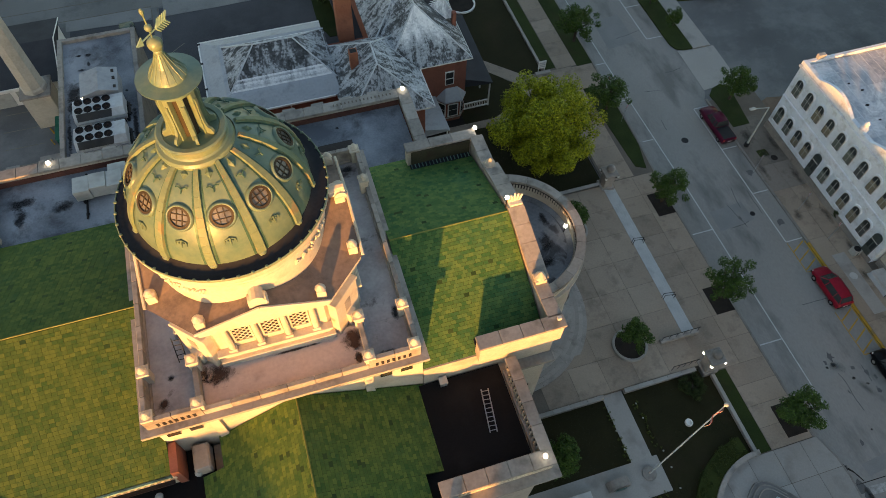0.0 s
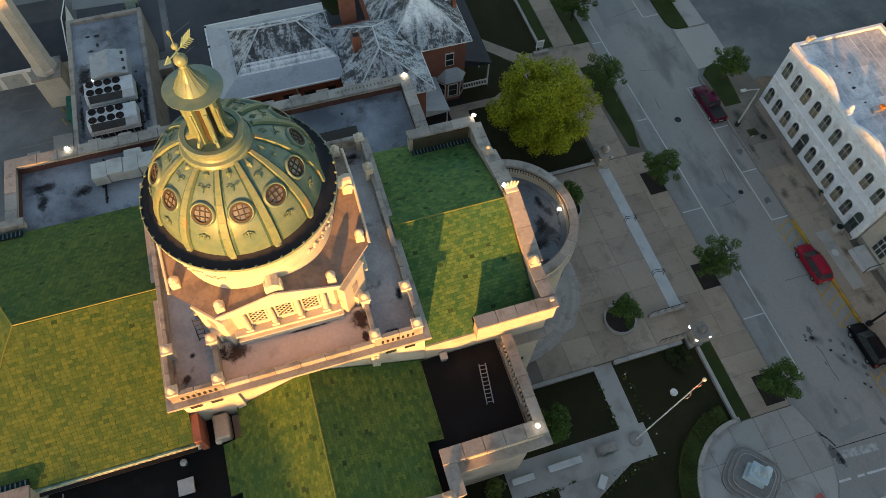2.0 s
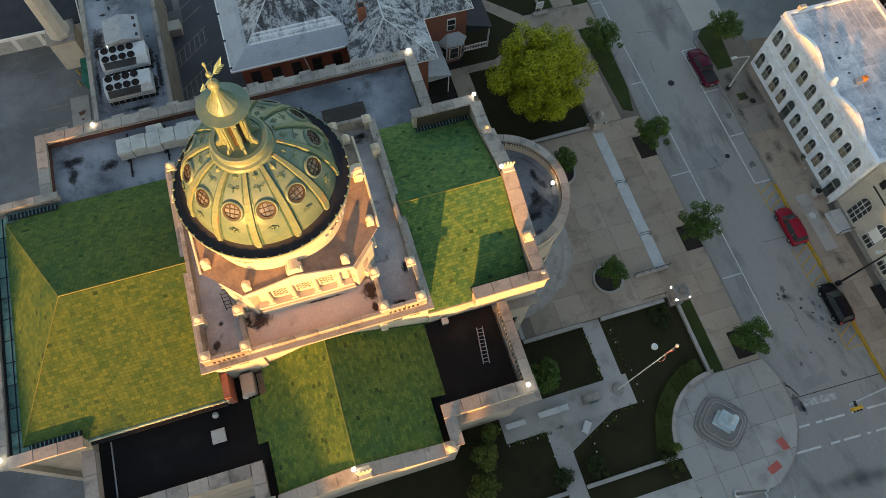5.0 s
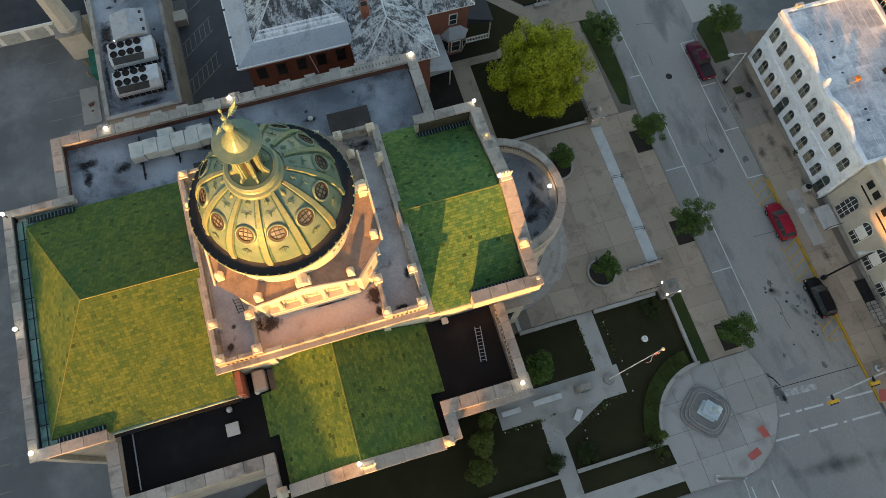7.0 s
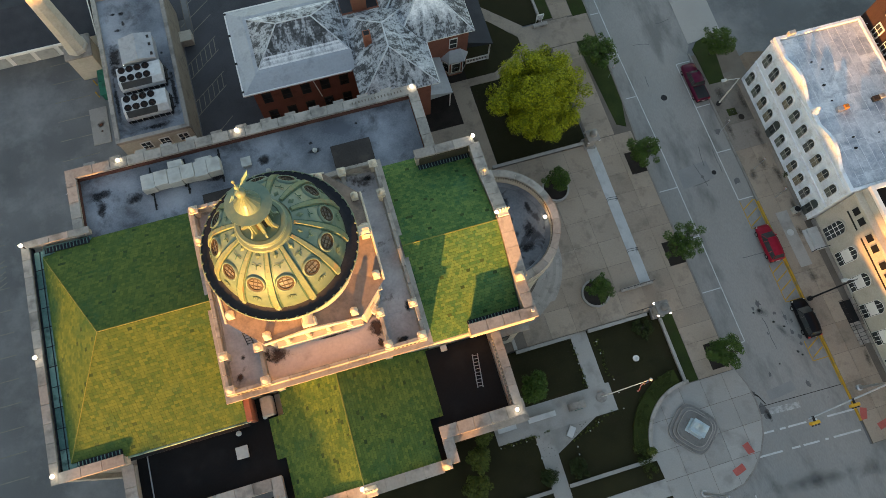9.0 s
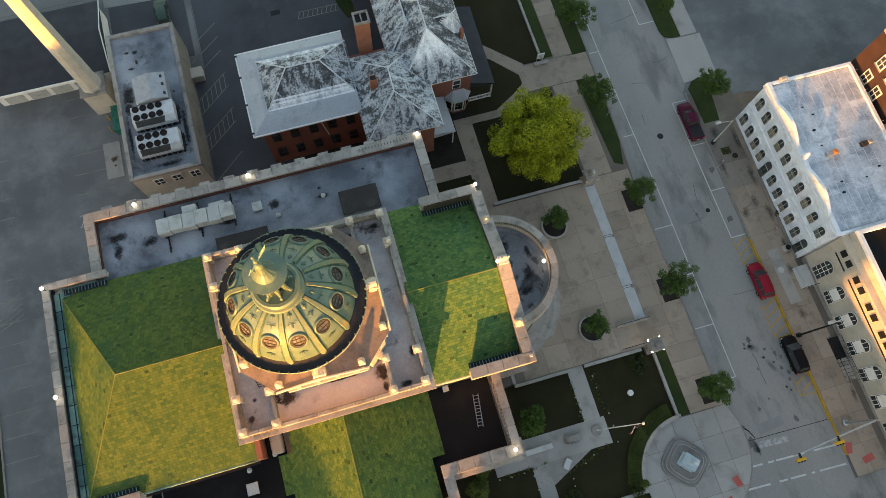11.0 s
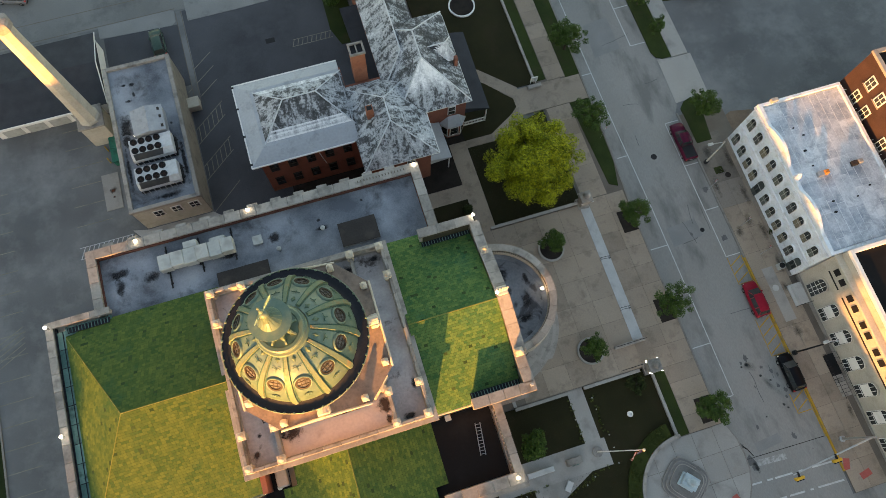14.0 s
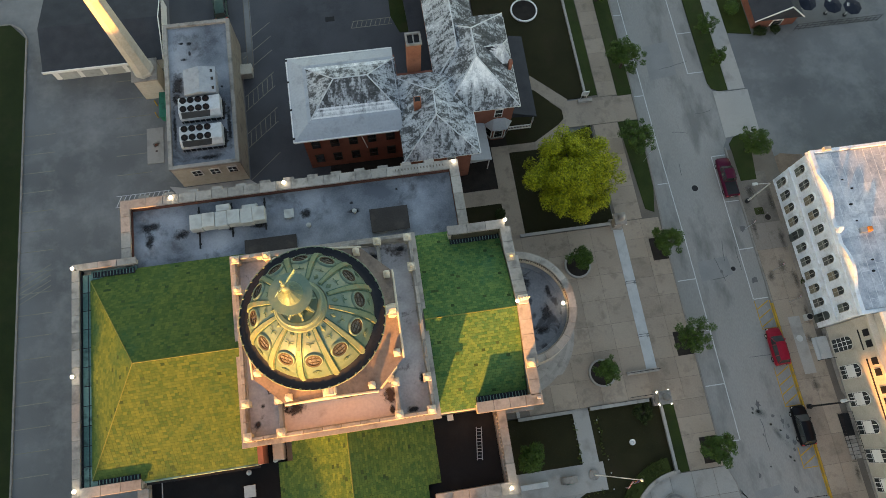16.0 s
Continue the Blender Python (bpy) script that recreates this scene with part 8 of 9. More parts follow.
def signal(x, y, reach, heads):
    z = gz(y) + KERB
    ob = thing("traffic_signal", x, y, z, "steel signal mast with yellow traffic lights", "traffic signal", "traffic signals")
    part("base", turned([(0.35, z), (0.35, z + 0.3), (0.2, z + 0.4)], x, y, 12), STEEL, ob)
    part("pole", tube(bmesh.new(), (x, y, z), (x, y, z + 6.6), 0.16, 10, 0.11), STEEL, ob)
    part("mast_arm", tube(bmesh.new(), (x, y, z + 5.9), (x + reach[0], y + reach[1], z + 6.3), 0.11, 8, 0.06), STEEL, ob)
    for f in heads:
        hx, hy, hz = x + reach[0] * f, y + reach[1] * f, z + 5.9 + 0.4 * f
        hd = part("signal_head", boxes((hx - 0.52, hx + 0.52, hy - 0.72, hy - 0.4, hz - 0.28, hz + 0.2), bevel=0.05), SIGNAL, ob, "yellow three-light signal head")
        part("bracket", boxes((hx - 0.06, hx + 0.06, hy - 0.4, hy + 0.12, hz - 0.06, hz + 0.22)), BLACK, ob)
        for k in range(3):
            part("lens", moved(turned([(0.0, 0.0), (0.1, 0.0), (0.12, 0.14)], 0, 0, 10), Matrix.Translation((hx - 0.33 + 0.33 * k, hy - 0.72, hz - 0.04)) @ Matrix.Rotation(math.pi / 2, 4, "X")), BLACK, hd)


signal(52.0, 2.4, (-10.4, -0.9), (0.48, 0.95))
signal(30.6, -3.0, (-0.4, -7.0), (0.3, 0.6))

# ---- road markings ----
def paint(name, dims, material=LINE, label="worn white road line"):
    setting(name, boxes(*[(x0, x1, y0, y1, z, z + 0.006) for x0, x1, y0, y1, z in dims]), material, label, "road marking", slope=True)


setting("lane_line", slab([(41.77, 10.9), (41.89, 10.9), (41.87, 36), (41.62, 51), (41.5, 84), (41.38, 84), (41.5, 51), (41.75, 36)], 0.0, 0.006), LINE, "worn white road line", "road marking", slope=True)
for k in range(11):
    y = 10.9 + 6.7 * k
    paint("stall_line", [(39.4 if y < 40 else 40.15, 41.74 if y < 40 else 41.5, y - 0.06, y + 0.06, 0.0)])
paint("lane_line", [(48.38, 48.5, 27.3, 47.4, 0.0)])
for y in (27.3, 34.0, 40.7, 47.4):
    paint("stall_line", [(48.51, 50.4, y - 0.06, y + 0.06, 0.0)])
paint("lane_line", [(48.55, 48.67, 60.4, 84, 0.0)])
for y in (60.4, 67.0, 73.6):
    paint("stall_line", [(48.68, 50.8, y - 0.06, y + 0.06, 0.0)])
for y0, y1 in ((23.4, 27.1), (13.8, 18.6), (6.6, 9.0)):
    paint("hatch_edge", [(48.42, 48.52, y0, y1, 0.0), (48.53, 50.3, y0 - 0.05, y0 + 0.05, 0.0)], YELLOW, "worn yellow hatch outline")
    k = y0 + 0.2
    while k + 1.0 < y1:
        bm = bmesh.new()
        prism(bm, [(48.55, k), (48.55, k + 0.16), (50.25, k + 1.1), (50.25, k + 0.94)], 0.0, 0.005)
        setting("hatch_line", bm, YELLOW, "worn yellow hatch stripe", "road marking", slope=True)
        k += 1.15
for k in range(11):
    x = -30.4 + k * 0.6
    setting("lot_hatch", slab([(x, 51.0), (x + 0.1, 51.0), (x + 0.75, 52.45), (x + 0.65, 52.45)], -0.05, 0.006), LINE, "worn white hatch stripe", "road marking", slope=True)
paint("lot_hatch_edge", [(-30.5, -23.6, 50.92, 51.0, 0.0), (-30.4, -23.6, 52.45, 52.53, 0.0)])
paint("kerb_line", [(50.36, 50.48, 3.2, 26.9, 0.0)], YELLOW, "yellow no-parking line")
for y0, runs in ((0.88, ((39.2, 40.8), (41.5, 42.2), (42.5, 44.7), (45.5, 46.0), (47.2, 50.6))), (-1.38, ((37.7, 40.8), (41.9, 42.9), (43.3, 45.2), (45.9, 46.3), (46.9, 50.2)))):
    for x0, x1 in runs:
        a, b = y0 - 0.044 * (x0 - 39.0), y0 - 0.044 * (x1 - 39.0)
        setting("crossing_line", slab([(x0, a - 0.1), (x1, b - 0.1), (x1, b + 0.1), (x0, a + 0.1)], 0.0, 0.006), LINE, "worn white crossing line", "road marking", slope=True)
FADED = surface("worn_off_white_paint", (0.3, 0.3, 0.295), (0.46, 0.46, 0.45), 0.9, 9, 0.8, 0.1, stain=(0.2, 0.2, 0.195), stain_size=1.6, stain_amount=0.9, edge=(0.42, 0.58), ragged=0.75)
setting("stop_line", slab([(41.2, 2.5), (44.8, 2.25), (44.85, 2.95), (41.25, 3.2)], 0.0, 0.006), FADED, "worn white stop line", "road marking", slope=True)
setting("road_joint", slab([(40.2, 3.57), (50.3, 3.26), (50.3, 3.33), (40.2, 3.64)], 0.0, 0.004), MULCH, "dark crack across the street", "crack", slope=True)
setting("road_joint_short", slab([(40.1, 5.25), (40.7, 4.6), (41.1, 3.7), (41.2, 3.75), (40.8, 4.7), (40.25, 5.4)], 0.0, 0.004), MULCH, "dark branching crack at the kerb", "crack", slope=True)
for x0 in (33.6, 35.9):
    paint("crossing_line", [(x0, x0 + 0.14, -9.0, -4.8, 0.0)])
# parking lot lines west and north
for k in range(19):
    y = 13.78 + 2.72 * k
    paint("stall_line", [(-42.2, -38.2, y - 0.05, y + 0.05, -0.02)], OLDLINE, "faded parking stall line")
for k in range(6):
    y = 55.45 + 2.82 * k
    paint("stall_line", [(-30.3, -25.8 if k < 5 else -26.7, y - 0.05, y + 0.05, -0.02)], OLDLINE, "faded parking stall line")
for k in range(9):
    x = -30.2 + 0.75 * k
    bm = bmesh.new()
    prism(bm, [(x, 50.6), (x + 0.12, 50.6), (x + 0.9, 52.4), (x + 0.78, 52.4)], -0.02, -0.014)
    setting("hatch_line", bm, OLDLINE, "faded hatch stripe", "road marking", slope=True)
for k in range(5):
    y = 44.4 - k * 0.7
    bm = bmesh.new()
    prism(bm, [(-42.2, y - 2.0), (-42.2, y - 1.88), (-38.4, y + 0.12), (-38.4, y)], -0.02, -0.014)
    setting("hatch_line", bm, OLDLINE, "faded hatch stripe", "road marking", slope=True)
def stripe(p, q):
    """A thin painted line on the falling lot from p to q."""
    d = (Vector(q) - Vector(p)).normalized() * 0.05
    n = (-d.y, d.x)
    setting("hatch_line", slab([(p[0] + n[0], p[1] + n[1]), (p[0] - n[0], p[1] - n[1]), (q[0] - n[0], q[1] - n[1]), (q[0] + n[0], q[1] + n[1])], -0.02, -0.014), OLDLINE, "faded yellowish hatch stripe", "road marking", slope=True)


for ya, yb in ((64.86, 62.66), (59.25, 57.15)):
    stripe((-13.1, ya), (-8.9, ya + 3.5))
    stripe((-13.1, yb), (-8.9, yb + 3.5))
    for k in range(6):
        x = -12.7 + 0.68 * k
        stripe((x, yb + (x + 13.1) * 0.83 + 0.06), (x + 0.05, ya + (x + 13.1) * 0.83 - 0.06))
for k in range(3):
    stripe((-13.0, 68.6 + 2.3 * k), (-8.9, 71.9 + 2.3 * k))
stripe((-13.0, 52.5), (-9.0, 56.0))
for k in range(9):
    stripe((2.5 + 0.66 * k, 74.05), (2.85 + 0.66 * k, 75.05))
stripe((2.4, 74.0), (8.3, 74.05))
stripe((2.75, 75.1), (8.3, 75.12))
setting("lane_north", boxes((-120, 36, 84.7, 94, -0.1, 0.0)), LANE, "grey lane behind the parking lots", "lane", slope=True)
setting("lane_apron", slab([(-23.3, 82.9), (-13.2, 82.3), (-12.6, 82.8), (-12.5, 84.6), (-13.1, 84.96), (-23.3, 84.9)], -0.1, 0.012), OLDCONCRETE, "pale worn concrete apron along the lane", "apron", slope=True)
setting("lane_apron_east", slab([(-10.9, 82.5), (-4.0, 82.5), (11.8, 83.0), (11.8, 88.4), (-10.9, 88.4)], -0.1, 0.014), OLDCONCRETE, "pale worn concrete apron along the lane", "apron", slope=True)
setting("lane_joint", boxes((-60, -12.4, 85.0, 85.1, -0.05, 0.008), (-60, -11.0, 88.1, 88.2, -0.05, 0.008)), JOINT, "dark joint along the lane", "joint", slope=True)
setting("lot_patch_rear", slab([(-22.8, 72.0), (-12.42, 72.0), (-12.42, 82.3), (-22.8, 82.8)], -0.1, -0.012), NEWLOT, "dark asphalt behind the plant", "parking lot", slope=True)
setting("lot_gutter", slab([(-12.38, 69.0), (-11.62, 69.0), (-11.62, 84.4), (-12.38, 84.4)], -0.1, -0.008), LOT, "grey strip between the two lots", "gutter", slope=True)
setting("lot_joint", boxes((-12.44, -12.36, 69.0, 84.4, -0.05, -0.002), (-11.66, -11.58, 69.0, 84.4, -0.05, -0.002)), JOINT, "dark joints beside the strip", "joint", slope=True)
setting("concrete_pad", boxes((-26.3, -24.15, 56.55, 61.75, -0.1, 0.08)), WALKWAY, "stained concrete pad in the parking lot", "concrete pad", slope=True)
for x, y, r in ((45.0, 43.2, 0.42), (47.0, 31.6, 0.3)):
    setting("manhole_cover", slab(disc(x, y, r, 20), -0.05, 0.008), BLACK, "round iron manhole cover", "manhole cover", slope=True)
ob = thing("storm_drain", -0.4, 75.9, gz(75.9), "dark rectangular drain grate", "drain")
part("grate", boxes((-1.05, 0.25, 75.5, 76.3, -0.05, 0.0)), BLACK, ob, slope=True)
ob = thing("green_dumpster", -23.6, 64.6, gz(64), "green metal refuse container beside the wall", "dumpster")
GREENTIN = surface("faded_green_steel", (0.012, 0.10, 0.07), (0.025, 0.17, 0.12), 0.5, 5, 1.0, 0.1, stain=(0.02, 0.05, 0.04), stain_size=1.2, stain_amount=0.5)
for x, y in ((-25.0, 65.5), (-24.95, 63.7)):
    bm = moved(boxes((-0.08, 0.08, -0.5, 0.5, 0, 0.14), bevel=0.03), Matrix.Translation((x, y, gz(y))) @ Matrix.Rotation(0.45, 4, "Z"))
    bar = thing("wheel_stop", x, y, gz(y), "yellow painted wheel stop", "wheel stop", "wheel stops")
    part("bar", bm, YELLOW, bar)
part("body", boxes((-24.1, -23.0, 62.6, 66.6, 0, 1.3), bevel=0.05), GREENTIN, ob, slope=True)
part("lid", boxes((-24.15, -22.95, 62.55, 64.55, 1.3, 1.38), (-24.15, -22.95, 64.62, 66.65, 1.3, 1.38), bevel=0.02), GREENTIN, ob, slope=True)
for x, y in ((55.6, 24.0), (56.4, 23.2)):
    ob = thing("bicycle_rack", x - 1.2, y, gz(y) + KERB, "black iron bicycle loop on the pavement", "bicycle rack", "bicycle racks")
    bm = bmesh.new()
    pts = [(0.4 * math.cos(math.pi * i / 8), 0.5 + 0.4 * math.sin(math.pi * i / 8)) for i in range(9)]
    pts = [(0.4, 0.0)] + pts + [(-0.4, 0.0)]
    for p, q in zip(pts, pts[1:]):
        tube(bm, (x - 1.2, y + p[0], gz(y) + KERB + p[1]), (x - 1.2, y + q[0], gz(y) + KERB + q[1]), 0.04, 6)
    part("loop", bm, BLACK, ob)
setting("utility_slab", boxes((52.0, 53.5, 17.2, 24.4, 0.1, KERB + 0.012)), WALKWAY, "pale concrete utility slab in the pavement", "pavement", slope=True)
setting("utility_cover", slab(disc(52.7, 21.6, 0.42, 20), 0.1, KERB + 0.02), GRANITE, "round pale utility cover", "manhole cover", slope=True)


# ---- trees and shrubs ----
def leaf_mesh(name, blobs, count, size, rng, material):
    verts, faces = [], []
    total = sum(b[1] ** 2 for b in blobs)
    for centre, r in blobs:
        n = int(count * r * r / total)
        for _ in range(n):
            d = Vector((rng.gauss(0, 1), rng.gauss(0, 1), rng.gauss(0, 1))).normalized()
            p = Vector(centre) + d * r * (0.55 + 0.5 * rng.random())
            s = size * rng.uniform(0.6, 1.3)
            nor = (d + Vector((rng.uniform(-1, 1), rng.uniform(-1, 1), rng.uniform(-0.3, 1.2)))).normalized()
            u = nor.orthogonal().normalized()
            u = Matrix.Rotation(rng.uniform(0, 6.28), 3, nor) @ u
            v = nor.cross(u)
            k = len(verts)
            verts += [tuple(p - u * s), tuple(p + v * s * 0.55 - nor * s * 0.12), tuple(p + u * s), tuple(p - v * s * 0.55 - nor * s * 0.12)]
            faces.append((k, k + 1, k + 2, k + 3))
    me = bpy.data.meshes.new(name)
    me.from_pydata(verts, [], faces)
    me.materials.append(material)
    return me


def tree(name, x, y, z, height, radius, crown_low, lumps, lump_r, leaves, leaf, material, label, seed, group="", squash=1.0, category="tree", ragged=0.0):
    rng = random.Random(seed)
    ob = thing(name, x, y, z, label, category, group)
    mid = (height + crown_low) / 2
    half = (height - crown_low) / 2
    blobs = []
    for i in range(lumps):
        t = (i + 0.5) / lumps
        zz = 1 - 2 * t
        a = i * 2.39996 + rng.uniform(-0.3, 0.3)
        rr = math.sqrt(max(0.0, 1 - zz * zz))
        f = rng.uniform(0.5 - 0.3 * ragged, 1.02 + ragged * rng.random())
        blobs.append((Vector((rr * math.cos(a) * (radius - lump_r * 0.6) * f, rr * math.sin(a) * (radius - lump_r * 0.6) * f * squash, mid + zz * (half - lump_r * 0.5) * f)), lump_r * rng.uniform(0.65, 1.25)))
    bm = bmesh.new()
    bend = Vector((rng.uniform(-0.15, 0.15), rng.uniform(-0.15, 0.15), crown_low + half * 0.5))
    tr = 0.028 * height + 0.02
    tube(bm, (0, 0, -0.15), bend, tr * 1.25, 9, tr * 0.8)
    tube(bm, bend, (bend.x * 1.5, bend.y * 1.5, height * 0.85), tr * 0.8, 8, tr * 0.25)
    for i in range(0, lumps, max(1, lumps // 14)):
        c = blobs[i][0]
        s = bend * (0.75 + 0.25 * rng.random())
        tube(bm, s, s.lerp(c, 0.5) + Vector((0, 0, 0.1 * height * rng.random())), tr * 0.4, 6, tr * 0.22)
        tube(bm, s.lerp(c, 0.5) + Vector((0, 0, 0.05 * height)), c, tr * 0.22, 5, tr * 0.08)
    me = bpy.data.meshes.new("trunk")
    bm.to_mesh(me)
    bm.free()
    me.materials.append(BARK)
    t = new("trunk", me)
    t.parent = ob
    c = new("crown", leaf_mesh("crown", blobs, leaves, leaf, rng, material))
    c.parent = ob
    return ob


tree("lime_tree", 27.4, 45.2, gz(45.2) + 0.15, 10.8, 6.0, 1.4, 130, 1.1, 56000, 0.125, LIME, "large round yellow-green maple on the lawn", 3, ragged=0.1)
kinds = [tree("street_tree", x, y, gz(y) + KERB, 4.8, 2.15, 1.2, 40, 0.5, 6000, 0.10, LEAF, "small green street tree with an uneven crown", seed, "street trees", ragged=0.45) for x, y, seed in ((38.2, 35.9, 5), (38.2, 23.4, 51), (53.3, 47.6, 53))]
for i, (x, y, s) in enumerate(((37.9, 10.5, 0.95), (38.2, 50.4, 0.95), (39.2, 62.6, 1.05), (52.95, 61.7, 0.55), (52.2, 66.7, 0.6), (38.2, 74.0, 0.9))):
    t = copy_thing(kinds[i % 3], Matrix.Translation((x, y, gz(y) + KERB)) @ Matrix.Rotation(i * 1.3 + 0.7, 4, "Z"))
    t.scale = (s * 1.1, s * 1.15, s * (0.95 + 0.05 * (i % 3)))
for x, y, seed in ((27.1, 21.2, 8), (26.95, 35.0, 9)):
    tree("planter_tree", x, y, gz(y) + PLAZA + 0.2, 3.9, 1.65, 1.1, 36, 0.46, 4200, 0.10, LEAF, "small bushy green tree in a round planter", seed, "planter trees", ragged=0.35)
tree("garden_tree", 16.3, 12.6, gz(12.6) + 0.1, 4.6, 1.9, 0.8, 40, 0.55, 4200, 0.12, LEAF, "dark green garden tree on the lawn", 12, "garden trees")
YEW = surface("dull_green_leaves", (0.03, 0.05, 0.008), (0.10, 0.12, 0.02), 0.6, 5, 0.8, 0.0, island=0.5)
for x, y, r, h, seed in ((8.3, 7.2, 1.5, 4.4, 14), (7.4, 4.6, 1.6, 4.0, 15), (9.4, 9.1, 0.9, 3.2, 16)):
    tree("garden_shrub", x, y, gz(y), h, r, 0.3, 26, 0.5, 2600, 0.12, YEW, "tall loose yellow-green shrub against the wall", seed, "garden shrubs", category="shrub")
OLIVE = surface("olive_ground_leaves", (0.018, 0.03, 0.005), (0.052, 0.068, 0.012), 0.7, 5, 0.8, 0.0, island=0.5)
BLADE = surface("dry_grass_blades", (0.012, 0.015, 0.006), (0.034, 0.034, 0.014), 0.8, 5, 0.4, 0.0, island=0.4)
HEDGE = surface("dark_hedge_leaves", (0.010, 0.020, 0.005), (0.035, 0.05, 0.012), 0.7, 5, 0.8, 0.0, island=0.5)
for x, y, r, h, seed in ((18.6, 3.3, 1.2, 0.9, 21), (15.1, 3.3, 1.1, 0.9, 22), (30.9, 15.6, 1.5, 0.9, 23), (26.8, 2.7, 0.5, 0.7, 24), (18.4, 43.0, 0.8, 1.3, 25), (55.4, 28.6, 0.5, 1.3, 26), (60.6, 65.6, 1.1, 0.9, 27), (63.0, 65.7, 0.9, 0.8, 28)):
    tree("clipped_shrub", x, y, gz(y) + 0.1, h, r, 0.05, 24, 0.35, 2200, 0.08, HEDGE if seed != 24 else YEW, "low rounded dark green shrub", seed, "low shrubs", category="shrub")
for x, y, r, h, seed in ((57.2, 69.6, 0.9, 1.6, 41), (9.8, 79.5, 1.6, 3.0, 42), (10.2, 83.5, 1.8, 4.0, 43), (59.0, 84.0, 2.4, 6.0, 44), (-48.0, 55.0, 2.5, 5.0, 45), (-49.0, 46.0, 2.5, 5.0, 46), (-47.0, 30.0, 2.2, 5.0, 47)):
    tree("garden_tree", x, y, gz(y), h, r, 1.0, 40, 0.7, 3600, 0.16, LEAF, "dark green garden tree beyond the lot", seed, "garden trees")

# ground cover on the curved bank and flower borders along the beds
rng = random.Random(77)
blobs = []
for i in range(90):
    a = math.radians(rng.uniform(98, 194))
    r = rng.uniform(6.9, 8.2)
    blobs.append((Vector((33.3 + r * math.cos(a), 2.0 + r * math.sin(a), gz(2.0 + r * math.sin(a)) + 0.5)), 0.35))
me = leaf_mesh("ground_cover", blobs, 7000, 0.07, rng, OLIVE)
ob = new("ground_cover", me)
tagged(ob, "low dark green ground cover on the curved bank", "ground cover", kind="stuff")
blobs = []
for x0, y0, x1, y1 in ((19.0, 6.3, 24.6, 8.0), (25.4, 10.9, 25.2, 16.5), (22.4, 11.2, 22.6, 16.5), (11.6, 7.8, 16.7, 7.9)):
    for k in range(26):
        f = rng.random()
        y = y0 + (y1 - y0) * f
        blobs.append((Vector((x0 + (x1 - x0) * f + rng.uniform(-0.3, 0.3), y + rng.uniform(-0.3, 0.1), gz(y) + 0.2)), 0.12))
ob = new("flower_border", leaf_mesh("flower_border", blobs, 2600, 0.05, rng, YEW))
tagged(ob, "sparse border plants beside the footpaths", "border plants", kind="stuff")
blobs = []
for k in range(6500):
    x, y = rng.uniform(21.4, 32.9), rng.uniform(40.1, 51.5)
    blobs.append((Vector((x, y, gz(y) + 0.17)), 0.06))
for k in range(8000):
    x, y = rng.uniform(12.2, 33.0), rng.uniform(2.2, 16.6)
    if math.hypot(x - 33.3, y - 2.0) < 6.9 or 8.0 < y < 11.1 or 22.7 < x < 25.1 and y > 10 or 16.7 < x < 18.9 and y < 9:
        continue
    blobs.append((Vector((x, y, gz(y) + 0.13)), 0.06))
ob = new("grass_tufts", leaf_mesh("grass_tufts", blobs, 29000, 0.06, rng, BLADE))
tagged(ob, "short dark grass blades of the lawns", "grass", kind="stuff")


# ---- parked cars ----
def loft(bm, rings):
    rows = [[bm.verts.new(p) for p in r] for r in rings]
    n = len(rows[0])
    for p, q in zip(rows, rows[1:]):
        for i in range(n):
            bm.faces.new((p[i], p[(i + 1) % n], q[(i + 1) % n], q[i]))
    bm.faces.new(list(reversed(rows[0])))
    bm.faces.new(rows[-1])
    bmesh.ops.recalc_face_normals(bm, faces=bm.faces)
    return bm


def section(y, w, z0, z1, edge=0.18):
    """A rounded car section across the car at y."""
    return [(-w + edge * 0.4, y, z0), (w - edge * 0.4, y, z0), (w, y, z0 + edge), (w * 1.0, y, (z0 + z1) / 2), (w * 0.97, y, z1 - edge * 0.6), (w * 0.86, y, z1), (-w * 0.86, y, z1), (-w * 0.97, y, z1 - edge * 0.6), (-w, y, (z0 + z1) / 2), (-w, y, z0 + edge)]


